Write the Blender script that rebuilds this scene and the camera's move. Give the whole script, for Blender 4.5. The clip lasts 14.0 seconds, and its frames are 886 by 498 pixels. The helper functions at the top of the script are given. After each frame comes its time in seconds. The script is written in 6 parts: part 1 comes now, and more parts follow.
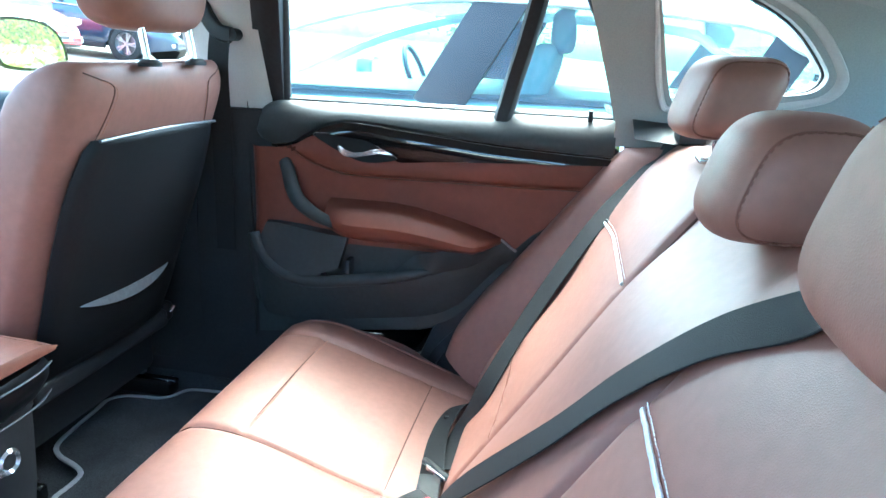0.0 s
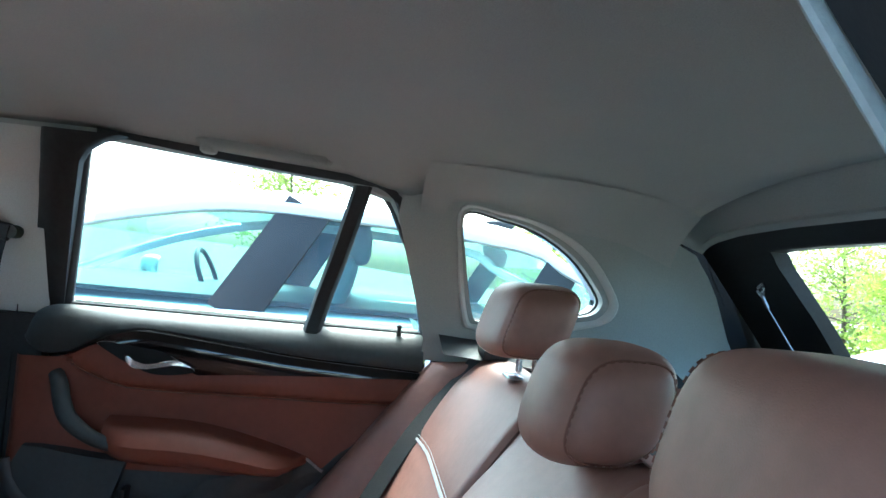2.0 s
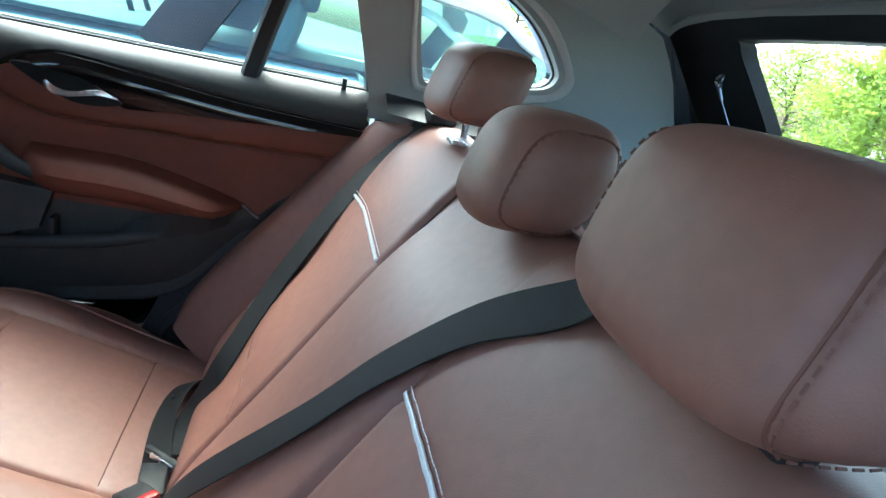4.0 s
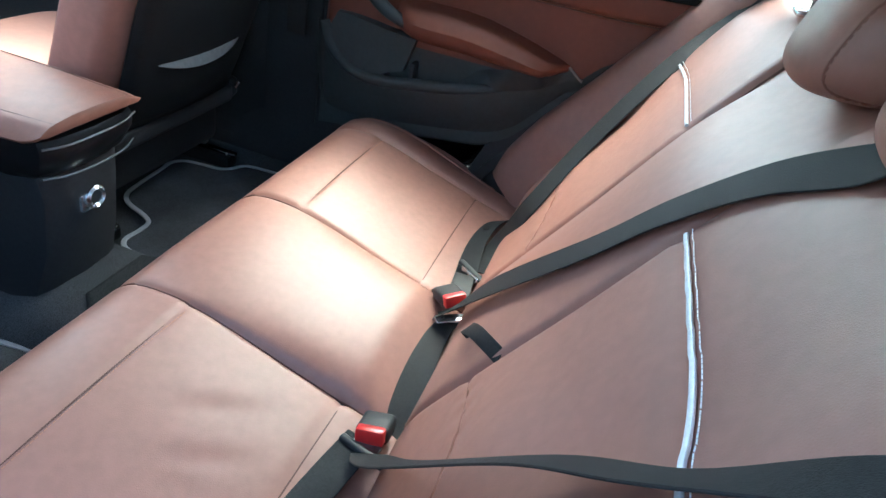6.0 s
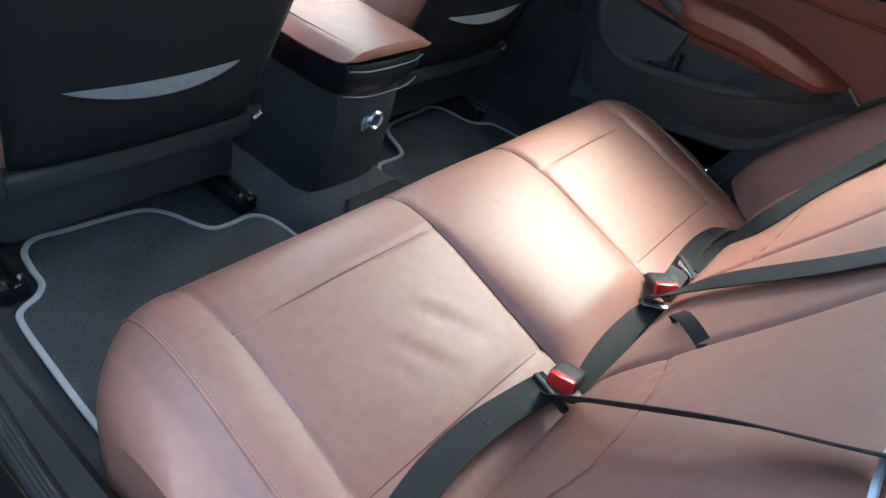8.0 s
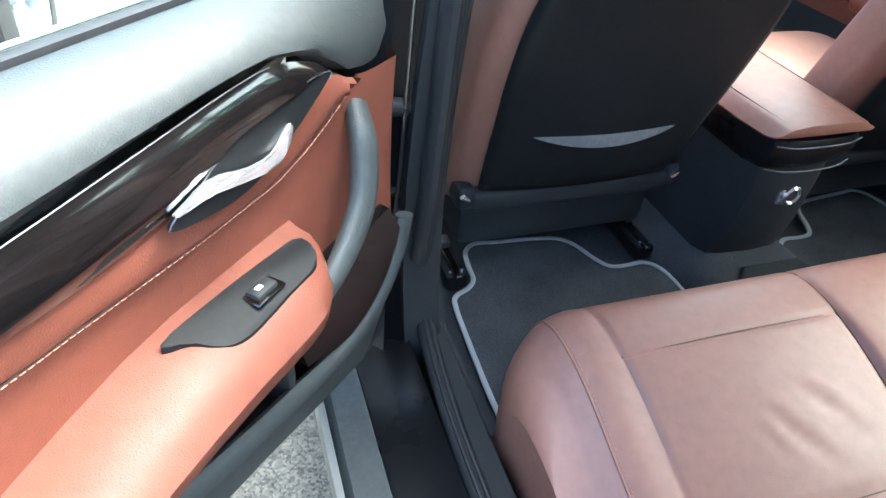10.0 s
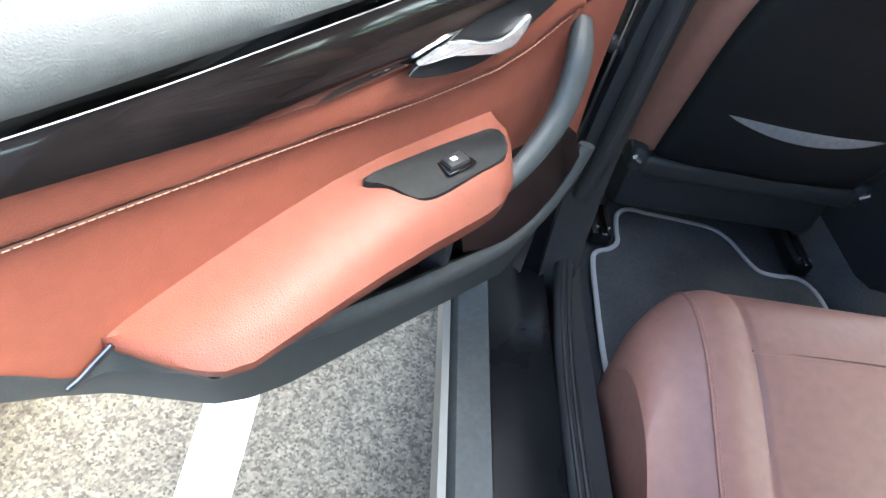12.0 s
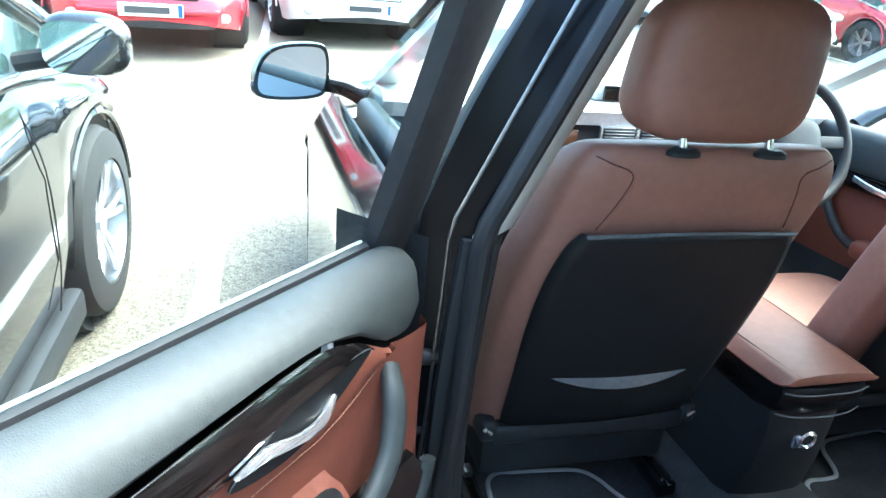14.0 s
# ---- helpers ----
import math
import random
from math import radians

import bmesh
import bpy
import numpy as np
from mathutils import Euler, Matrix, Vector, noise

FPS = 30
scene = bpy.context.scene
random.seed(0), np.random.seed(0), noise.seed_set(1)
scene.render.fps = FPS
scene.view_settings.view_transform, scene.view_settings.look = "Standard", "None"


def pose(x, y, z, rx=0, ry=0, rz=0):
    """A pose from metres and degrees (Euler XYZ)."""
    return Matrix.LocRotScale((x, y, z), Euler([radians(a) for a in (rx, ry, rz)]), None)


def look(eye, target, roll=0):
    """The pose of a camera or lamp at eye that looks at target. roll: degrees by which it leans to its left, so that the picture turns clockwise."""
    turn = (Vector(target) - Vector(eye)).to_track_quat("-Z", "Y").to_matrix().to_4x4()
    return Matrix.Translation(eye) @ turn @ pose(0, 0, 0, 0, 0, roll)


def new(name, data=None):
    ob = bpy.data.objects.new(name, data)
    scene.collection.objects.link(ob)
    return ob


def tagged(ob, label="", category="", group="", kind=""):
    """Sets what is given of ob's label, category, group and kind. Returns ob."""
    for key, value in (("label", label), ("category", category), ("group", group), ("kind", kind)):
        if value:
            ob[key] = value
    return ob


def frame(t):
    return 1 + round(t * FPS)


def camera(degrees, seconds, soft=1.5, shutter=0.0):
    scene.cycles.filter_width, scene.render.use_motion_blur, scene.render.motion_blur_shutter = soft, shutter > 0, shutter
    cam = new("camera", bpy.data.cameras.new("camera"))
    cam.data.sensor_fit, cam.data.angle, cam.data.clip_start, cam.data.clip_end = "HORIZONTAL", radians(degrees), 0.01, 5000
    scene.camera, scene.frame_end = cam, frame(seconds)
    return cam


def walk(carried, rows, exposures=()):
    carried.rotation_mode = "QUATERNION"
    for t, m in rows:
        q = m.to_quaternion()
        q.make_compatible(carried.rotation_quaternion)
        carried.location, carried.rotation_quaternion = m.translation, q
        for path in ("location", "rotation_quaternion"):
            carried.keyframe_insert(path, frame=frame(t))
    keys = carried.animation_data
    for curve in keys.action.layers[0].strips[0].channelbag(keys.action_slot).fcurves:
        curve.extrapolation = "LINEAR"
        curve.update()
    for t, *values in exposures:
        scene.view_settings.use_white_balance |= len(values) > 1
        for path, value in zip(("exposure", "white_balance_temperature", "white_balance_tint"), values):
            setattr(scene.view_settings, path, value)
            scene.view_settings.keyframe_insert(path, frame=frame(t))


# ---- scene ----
cam = camera(66.96, 14.0)
PATH = [
    (0, (-0.747, -0.088, 1.178), (1.136, 0.262, 0.602), 2.7),
    (0.5, (-0.731, -0.074, 1.191), (1.22, 0.085, 0.782), 3.3),
    (1, (-0.733, -0.059, 1.194), (1.245, -0.112, 0.903), 4.3),
    (1.5, (-0.74, -0.061, 1.208), (1.246, -0.25, 1.074), 4.6),
    (2, (-0.737, -0.036, 1.193), (1.25, -0.255, 1.255), 5.7),
    (2.5, (-0.714, -0.017, 1.179), (1.252, -0.383, 1.215), 7.0),
    (3, (-0.704, -0.032, 1.164), (1.179, -0.696, 1.053), 8.2),
    (3.2, (-0.703, -0.029, 1.164), (1.143, -0.754, 0.9), 11.0),
    (5.3, (-0.7565, -0.0874, 1.2009), (0.1196, -0.1158, 0.7197), 11.50),
    (5.5, (-0.7801, -0.0755, 1.1890), (0.0905, -0.0426, 0.6981), 11.61),
    (6, (-0.8143, -0.0647, 1.1660), (0.0201, 0.1062, 0.6419), 11.85),
    (6.5, (-0.8327, -0.0610, 1.1523), (-0.0329, 0.1728, 0.5994), 13.90),
    (7, (-0.8629, -0.0510, 1.1488), (-0.1065, 0.2382, 0.5621), 15.77),
    (7.2, (-0.8713, -0.0494, 1.1514), (-0.1373, 0.2655, 0.5497), 15.95),
    (9.3, (-1.0222, -0.0969, 1.2124), (-0.4741, 0.5126, 0.6396), 12.26),
    (9.5, (-1.0322, -0.1018, 1.2190), (-0.5574, 0.5520, 0.6298), 10.02),
    (10, (-1.0444, -0.1134, 1.2297), (-0.7620, 0.6180, 0.6089), 5.42),
    (10.5, (-1.0621, -0.1189, 1.2393), (-0.8824, 0.6411, 0.6146), 4.94),
    (11, (-1.0844, -0.1342, 1.2300), (-0.9653, 0.6406, 0.6092), 6.43),
    (11.5, (-1.0983, -0.1608, 1.2168), (-1.0096, 0.5884, 0.5605), 9.58),
    (12, (-1.0962, -0.1739, 1.2087), (-0.9955, 0.5428, 0.5186), 13.90),
    (12.5, (-1.0768, -0.1609, 1.2434), (-0.9200, 0.6062, 0.6214), 13.27),
    (13, (-1.0741, -0.1713, 1.2847), (-0.8957, 0.6759, 0.7843), 11.41),
    (13.5, (-1.0703, -0.1791, 1.3182), (-0.8762, 0.7057, 0.8945), 8.11),
    (14, (-1.0604, -0.1708, 1.3395), (-0.7992, 0.7214, 0.9711), 5.00),
]
walk(cam, [(t, look(eye, target, roll)) for t, eye, target, roll in PATH],
     [(0, 4.6, 5200, -9), (1.0, 4.1, 5300, -8), (2.0, 3.55, 5400, -9), (3.0, 3.05, 5500, -6), (5.3, 4.0, 5600, -6), (7.2, 3.92, 5700, -6), (9.3, 4.1, 5800, -4), (11, 4.05, 5800, -2), (12.3, 3.8, 6000, 2), (13.4, 3.84, 5650, -5), (14, 3.65, 5500, -7)])

# ---- light ----
world = bpy.data.worlds.new("sky")
scene.world = world
world.use_nodes = True
wn = world.node_tree.nodes
sky = wn.new("ShaderNodeTexSky")
sky.sky_type = "NISHITA"
sky.sun_disc = False
sky.sun_elevation = radians(56)
sky.sun_rotation = radians(86)
sky.dust_density = 5.0
sky.air_density = 1.0
world.node_tree.links.new(sky.outputs[0], wn["Background"].inputs[0])
wn["Background"].inputs[1].default_value = 0.15
SUN_FROM = Vector((0.55, 0.04, 0.83)).normalized()
sun = new("sun", bpy.data.lights.new("sun", "SUN"))
sun.data.energy = 1.0
sun.data.angle = radians(80)
sun.data.color = (1.0, 0.95, 0.88)
sun.matrix_world = look(SUN_FROM * 30, (0, 0, 0))


# ---- materials ----
def mat(name, base, rough=0.5, metal=0.0, spec=0.5, noise_scale=0.0, vary=0.0, bump=0.0, bump_scale=200.0, big=0.0, big_scale=3.0,
        bump_kind="noise", coat=0.0, per_object=0.0):
    """A procedural surface: fine grain and bump, broad stains, all at real size."""
    m = bpy.data.materials.new(name)
    m.use_nodes = True
    nt = m.node_tree
    nd, ln = nt.nodes, nt.links
    b = nd["Principled BSDF"]
    b.inputs["Roughness"].default_value = rough
    b.inputs["Metallic"].default_value = metal
    b.inputs["Specular IOR Level"].default_value = spec
    b.inputs["Coat Weight"].default_value = coat
    b.inputs["Coat Roughness"].default_value = 0.04
    co = nd.new("ShaderNodeTexCoord")
    col = nd.new("ShaderNodeRGB")
    col.outputs[0].default_value = (*base, 1)
    out = col.outputs[0]

    def mix(src, scale, amount, detail):
        t = nd.new("ShaderNodeTexNoise")
        t.inputs["Scale"].default_value = scale
        t.inputs["Detail"].default_value = detail
        ln.new(co.outputs["Object"], t.inputs["Vector"])
        r = nd.new("ShaderNodeMapRange")
        r.inputs["From Min"].default_value, r.inputs["From Max"].default_value = 0.3, 0.7
        r.inputs["To Min"].default_value, r.inputs["To Max"].default_value = 1 - amount, 1 + amount
        ln.new(t.outputs["Fac"], r.inputs["Value"])
        x = nd.new("ShaderNodeVectorMath")
        x.operation = "SCALE"
        ln.new(src, x.inputs[0])
        ln.new(r.outputs[0], x.inputs["Scale"])
        return x.outputs[0], t

    if vary:
        out, _ = mix(out, noise_scale, vary, 3)
    if big:
        out, t = mix(out, big_scale, big, 4)
        rr = nd.new("ShaderNodeMapRange")
        rr.inputs["To Min"].default_value, rr.inputs["To Max"].default_value = max(0.02, rough - 0.1), min(1, rough + 0.1)
        ln.new(t.outputs["Fac"], rr.inputs["Value"])
        ln.new(rr.outputs[0], b.inputs["Roughness"])
    if per_object:
        oi = nd.new("ShaderNodeObjectInfo")
        r = nd.new("ShaderNodeMapRange")
        r.inputs["To Min"].default_value, r.inputs["To Max"].default_value = 1 - per_object, 1 + per_object
        ln.new(oi.outputs["Random"], r.inputs["Value"])
        x = nd.new("ShaderNodeVectorMath")
        x.operation = "SCALE"
        ln.new(out, x.inputs[0])
        ln.new(r.outputs[0], x.inputs["Scale"])
        out = x.outputs[0]
    ln.new(out, b.inputs["Base Color"])
    if bump:
        if bump_kind == "cells":
            t = nd.new("ShaderNodeTexVoronoi")
            t.feature = "DISTANCE_TO_EDGE"
            h = t.outputs["Distance"]
        else:
            t = nd.new("ShaderNodeTexNoise")
            t.inputs["Detail"].default_value = 3
            h = t.outputs["Fac"]
        t.inputs["Scale"].default_value = bump_scale
        ln.new(co.outputs["Object"], t.inputs["Vector"])
        bp = nd.new("ShaderNodeBump")
        bp.inputs["Strength"].default_value = bump
        bp.inputs["Distance"].default_value = 0.0015
        ln.new(h, bp.inputs["Height"])
        ln.new(bp.outputs[0], b.inputs["Normal"])
    return m


LEATHER = mat("brown_leather", (0.285, 0.130, 0.094), 0.53, spec=0.75, noise_scale=60, vary=0.07, bump=0.14, bump_scale=420, big=0.08, big_scale=5, bump_kind="cells")
# Darker, duller copy of the seat leather: shade over the lid in its colour.
LEATHER_LID_SHADE = mat("shaded_lid_leather", (0.20, 0.078, 0.050), 0.52, spec=0.3, noise_scale=60, vary=0.08, bump=0.2, bump_scale=420, big=0.08, big_scale=5, bump_kind="cells")
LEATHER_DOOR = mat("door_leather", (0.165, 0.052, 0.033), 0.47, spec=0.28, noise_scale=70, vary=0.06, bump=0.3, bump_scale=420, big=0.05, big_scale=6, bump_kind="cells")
SEAM = mat("seam_shadow", (0.10, 0.042, 0.028), 0.7)
SEAM_SOFT = mat("soft_seam", (0.2, 0.085, 0.058), 0.6)
SWITCH = mat("switch_plastic", (0.009, 0.010, 0.011), 0.5, spec=0.2, noise_scale=150, vary=0.15)
THREAD = mat("stitch_thread", (0.46, 0.20, 0.12), 0.7, noise_scale=300, vary=0.1)
PIPING = mat("silver_piping", (0.75, 0.78, 0.8), 0.3, noise_scale=200, vary=0.08)
SOFT_BLACK = mat("soft_black_trim", (0.035, 0.040, 0.040), 0.55, spec=0.45, noise_scale=90, vary=0.12, bump=0.32, bump_scale=420, big=0.1, big_scale=5, bump_kind="cells")
PLASTIC = mat("black_plastic", (0.026, 0.027, 0.029), 0.5, spec=0.28, noise_scale=150, vary=0.12, bump=0.15, bump_scale=600, big=0.15, big_scale=6)
GREY_PLASTIC = mat("sill_plastic", (0.06, 0.065, 0.065), 0.55, noise_scale=120, vary=0.15, bump=0.3, bump_scale=500, big=0.15, big_scale=7)
GLOSS = mat("gloss_black", (0.006, 0.005, 0.005), 0.07, spec=0.4, noise_scale=20, vary=0.3, big=0.2, big_scale=8, coat=0.3)
PAINT_BLACK = mat("black_paint", (0.006, 0.006, 0.007), 0.12, big=0.2, big_scale=5, coat=1.0)
SHELL = mat("shell_plastic", (0.013, 0.014, 0.015), 0.5, spec=0.22, noise_scale=150, vary=0.12, bump=0.15, bump_scale=600, big=0.15, big_scale=6)
JAMB = mat("gloss_black_jamb", (0.005, 0.005, 0.006), 0.2, spec=0.07, big=0.2, big_scale=6)
SATIN = mat("satin_black_step", (0.008, 0.008, 0.009), 0.3, spec=0.18, noise_scale=60, vary=0.15, big=0.2, big_scale=6)
RUBBER = mat("rubber", (0.019, 0.019, 0.021), 0.55, spec=0.35, noise_scale=80, vary=0.2, bump=0.2, bump_scale=300)
CARPET = mat("carpet", (0.058, 0.060, 0.064), 0.95, spec=0.1, noise_scale=500, vary=0.45, bump=0.9, bump_scale=900, big=0.2, big_scale=7)
MAT_BLACK = mat("mat_pile", (0.060, 0.062, 0.066), 0.95, spec=0.1, noise_scale=600, vary=0.45, bump=0.9, bump_scale=1000, big=0.25, big_scale=9)
EDGING = mat("mat_edging", (0.36, 0.36, 0.37), 0.7, noise_scale=700, vary=0.15, bump=0.6, bump_scale=900)
HEADLINER = mat("headliner_cloth", (0.36, 0.365, 0.355), 0.9, spec=0.15, noise_scale=700, vary=0.1, bump=0.3, bump_scale=900, big=0.04, big_scale=4)
QUARTER_GREY = mat("quarter_trim", (0.34, 0.36, 0.35), 0.75, spec=0.25, noise_scale=400, vary=0.06, bump=0.2, bump_scale=700, big=0.04, big_scale=3)
PILLAR_GREY = mat("pillar_trim", (0.55, 0.56, 0.55), 0.7, spec=0.3, noise_scale=400, vary=0.06, bump=0.2, bump_scale=700)
CHROME = mat("satin_chrome", (0.86, 0.87, 0.89), 0.22, metal=0.85, noise_scale=40, vary=0.04)
STEEL = mat("dark_steel", (0.2, 0.2, 0.21), 0.35, metal=1.0, noise_scale=90, vary=0.2)
BELT = mat("belt_webbing", (0.018, 0.019, 0.020), 0.65, spec=0.22, noise_scale=300, vary=0.2, bump=0.6, bump_scale=800)
RED = mat("red_button", (0.55, 0.02, 0.02), 0.35, noise_scale=100, vary=0.06)
WHITE_MARK = mat("white_mark", (0.8, 0.8, 0.8), 0.5)
# Paler than the shell plastic: sky highlight of its edge and ledge as colour.
PALE_LIP = mat("pale_lip", (0.12, 0.125, 0.13), 0.25, noise_scale=100, vary=0.1)
DASH = mat("dashboard_skin", (0.5, 0.51, 0.51), 0.6, noise_scale=90, vary=0.1, bump=0.4, bump_scale=400, big=0.08, bump_kind="cells")
WALNUT = mat("dark_wood_trim", (0.07, 0.032, 0.016), 0.18, noise_scale=25, vary=0.35, big=0.2, big_scale=12, coat=1.0)
TYRE = mat("tyre_rubber", (0.018, 0.018, 0.018), 0.8, noise_scale=60, vary=0.25, bump=0.4, bump_scale=120)
ALLOY = mat("alloy_wheel", (0.55, 0.56, 0.58), 0.3, metal=1.0, noise_scale=30, vary=0.08)
BARK = mat("bark", (0.09, 0.065, 0.045), 0.9, noise_scale=18, vary=0.35, bump=0.8, bump_scale=30)
LAMP = mat("headlamp_lens", (0.55, 0.58, 0.6), 0.08, metal=0.4, noise_scale=30, vary=0.2, coat=1.0)
TAIL = mat("tail_lamp", (0.4, 0.02, 0.02), 0.15, noise_scale=30, vary=0.2, coat=1.0)
# Haze seen over seats behind car windows, put into their pale colour.
HAZED_SEAT = mat("hazed_seat_cloth", (0.22, 0.23, 0.23), 0.9, spec=0.1, noise_scale=200, vary=0.15)
PLATE = mat("plate_white", (0.72, 0.72, 0.7), 0.45, noise_scale=60, vary=0.05)
PLATE_BAR = mat("plate_bar", (0.04, 0.04, 0.045), 0.5)
PLATE_BLUE = mat("plate_blue", (0.02, 0.08, 0.4), 0.5)


def paint(name, base):
    return mat(name, base, 0.22, metal=0.15, noise_scale=300, vary=0.03, big=0.05, big_scale=1.5, coat=1.0)


def leaf_mat(name, base):
    m = mat(name, base, 0.6, spec=0.25, noise_scale=4, vary=0.35, big=0.25, big_scale=0.8)
    b = m.node_tree.nodes["Principled BSDF"]
    b.inputs["Subsurface Weight"].default_value = 0.0
    tr = m.node_tree.nodes.new("ShaderNodeBsdfTranslucent")
    tr.inputs[0].default_value = (base[0] * 2.2, base[1] * 2.0, base[2] * 1.2, 1)
    mx = m.node_tree.nodes.new("ShaderNodeMixShader")
    mx.inputs[0].default_value = 0.45
    m.node_tree.links.new(b.outputs[0], mx.inputs[1])
    m.node_tree.links.new(tr.outputs[0], mx.inputs[2])
    m.node_tree.links.new(mx.outputs[0], m.node_tree.nodes["Material Output"].inputs[0])
    return m


LEAF_LIGHT = leaf_mat("leaf_light", (0.20, 0.28, 0.07))
LEAF_MID = leaf_mat("leaf_mid", (0.15, 0.21, 0.065))
LEAF_DARK = leaf_mat("leaf_dark", (0.055, 0.09, 0.06))


def glass_mat(name, tint, gloss=0.06):
    m = bpy.data.materials.new(name)
    m.use_nodes = True
    nt = m.node_tree
    nt.nodes.remove(nt.nodes["Principled BSDF"])
    tr = nt.nodes.new("ShaderNodeBsdfTransparent")
    tr.inputs[0].default_value = (*tint, 1)
    gl = nt.nodes.new("ShaderNodeBsdfGlossy")
    gl.inputs["Roughness"].default_value = 0.02
    lw = nt.nodes.new("ShaderNodeLayerWeight")
    pw = nt.nodes.new("ShaderNodeMath")
    pw.operation = "POWER"
    pw.inputs[1].default_value = 5.0
    nt.links.new(lw.outputs["Facing"], pw.inputs[0])
    fr = nt.nodes.new("ShaderNodeMath")
    fr.operation = "MULTIPLY_ADD"
    fr.inputs[1].default_value, fr.inputs[2].default_value = 0.6, gloss
    nt.links.new(pw.outputs[0], fr.inputs[0])
    mx = nt.nodes.new("ShaderNodeMixShader")
    nt.links.new(fr.outputs[0], mx.inputs[0])
    nt.links.new(tr.outputs[0], mx.inputs[1])
    nt.links.new(gl.outputs[0], mx.inputs[2])
    nt.links.new(mx.outputs[0], nt.nodes["Material Output"].inputs[0])
    return m


GLASS = glass_mat("window_glass", (0.88, 0.95, 0.93))
SEE_GLASS = glass_mat("tinted_side_glass", (0.55, 0.78, 0.75))
CAR_GLASS = mat("tinted_car_glass", (0.05, 0.085, 0.085), 0.04, spec=0.9, noise_scale=3, vary=0.3, coat=1.0)
MIRROR = mat("mirror_glass", (0.85, 0.9, 0.9), 0.02, metal=1.0)


def asphalt_mat():
    m = mat("asphalt", (0.170, 0.152, 0.122), 0.85, spec=0.3, noise_scale=45, vary=0.2, bump=1.0, bump_scale=110, big=0.15, big_scale=0.7)
    nt = m.node_tree
    nd, ln = nt.nodes, nt.links
    b = nd["Principled BSDF"]
    src = b.inputs["Base Color"].links[0].from_socket
    co = nd.new("ShaderNodeTexCoord")
    vo = nd.new("ShaderNodeTexVoronoi")
    vo.inputs["Scale"].default_value = 190
    ln.new(co.outputs["Object"], vo.inputs["Vector"])
    ramp = nd.new("ShaderNodeValToRGB")
    ramp.color_ramp.elements[0].color = (0.52, 0.51, 0.50, 1)
    ramp.color_ramp.elements[1].color = (1.5, 1.46, 1.38, 1)
    sep = nd.new("ShaderNodeSeparateColor")
    ln.new(vo.outputs["Color"], sep.inputs[0])
    ln.new(sep.outputs[0], ramp.inputs[0])
    mu = nd.new("ShaderNodeVectorMath")
    mu.operation = "MULTIPLY"
    ln.new(src, mu.inputs[0])
    ln.new(ramp.outputs[0], mu.inputs[1])
    ln.new(mu.outputs[0], b.inputs["Base Color"])
    return m


ASPHALT = asphalt_mat()
LINE_PAINT = mat("road_line_paint", (0.72, 0.71, 0.66), 0.7, noise_scale=90, vary=0.18, bump=0.7, bump_scale=120, big=0.15, big_scale=5)


# ---- mesh helpers ----
def part(name, bm, material, parent=None, label="", smooth=True):
    me = bpy.data.meshes.new(name)
    bmesh.ops.recalc_face_normals(bm, faces=bm.faces[:])
    bm.to_mesh(me)
    bm.free()
    me.materials.append(material)
    if smooth:
        me.polygons.foreach_set("use_smooth", [True] * len(me.polygons))
        me.set_sharp_from_angle(angle=radians(42))
    ob = new(name, me)
    if parent is not None:
        ob.parent = parent
    if label:
        ob["label"] = label
    return ob


def thing(name, label, category, group="", m=None, kind=""):
    ob = new(name)
    ob.empty_display_size = 0.05
    if m is not None:
        ob.matrix_world = m
    return tagged(ob, label, category, group, kind)


def curve(pts, n=8, closed=False):
    """A smooth line through the given points."""
    p = [np.array(q, float) for q in pts]
    k = len(p)
    out = []
    for i in range(k if closed else k - 1):
        a, b = p[i], p[(i + 1) % k]
        before = p[i - 1] if (i or closed) else 2 * a - b
        after = p[(i + 2) % k] if (closed or i + 2 < k) else 2 * b - a
        for j in range(n):
            t = j / n
            out.append(0.5 * (2 * a + (b - before) * t + (2 * before - 5 * a + 4 * b - after) * t * t + (3 * a - before - 3 * b + after) * t ** 3))
    if not closed:
        out.append(p[-1])
    return out


def sheet(fn, nu, nv, bm=None, wrap=False):
    """A grid of fn(u, v), u and v from 0 to 1."""
    bm = bm or bmesh.new()
    cols = nu if wrap else nu + 1
    vs = [[bm.verts.new(fn(i / nu, j / nv)) for j in range(nv + 1)] for i in range(cols)]
    for i in range(nu):
        a, b = vs[i], vs[(i + 1) % cols]
        for j in range(nv):
            try:
                bm.faces.new((a[j], b[j], b[j + 1], a[j + 1]))
            except ValueError:
                pass
    return bm


def loft(rings, caps=True, bm=None, closed=False):
    bm = bm or bmesh.new()
    vs = [[bm.verts.new(p) for p in r] for r in rings]
    n = len(vs[0])
    for a, b in zip(vs, vs[1:] + ([vs[0]] if closed else [])):
        for j in range(n):
            bm.faces.new((a[j], a[(j + 1) % n], b[(j + 1) % n], b[j]))
    if caps and not closed:
        bm.faces.new(vs[0])
        bm.faces.new(vs[-1])
    return bm


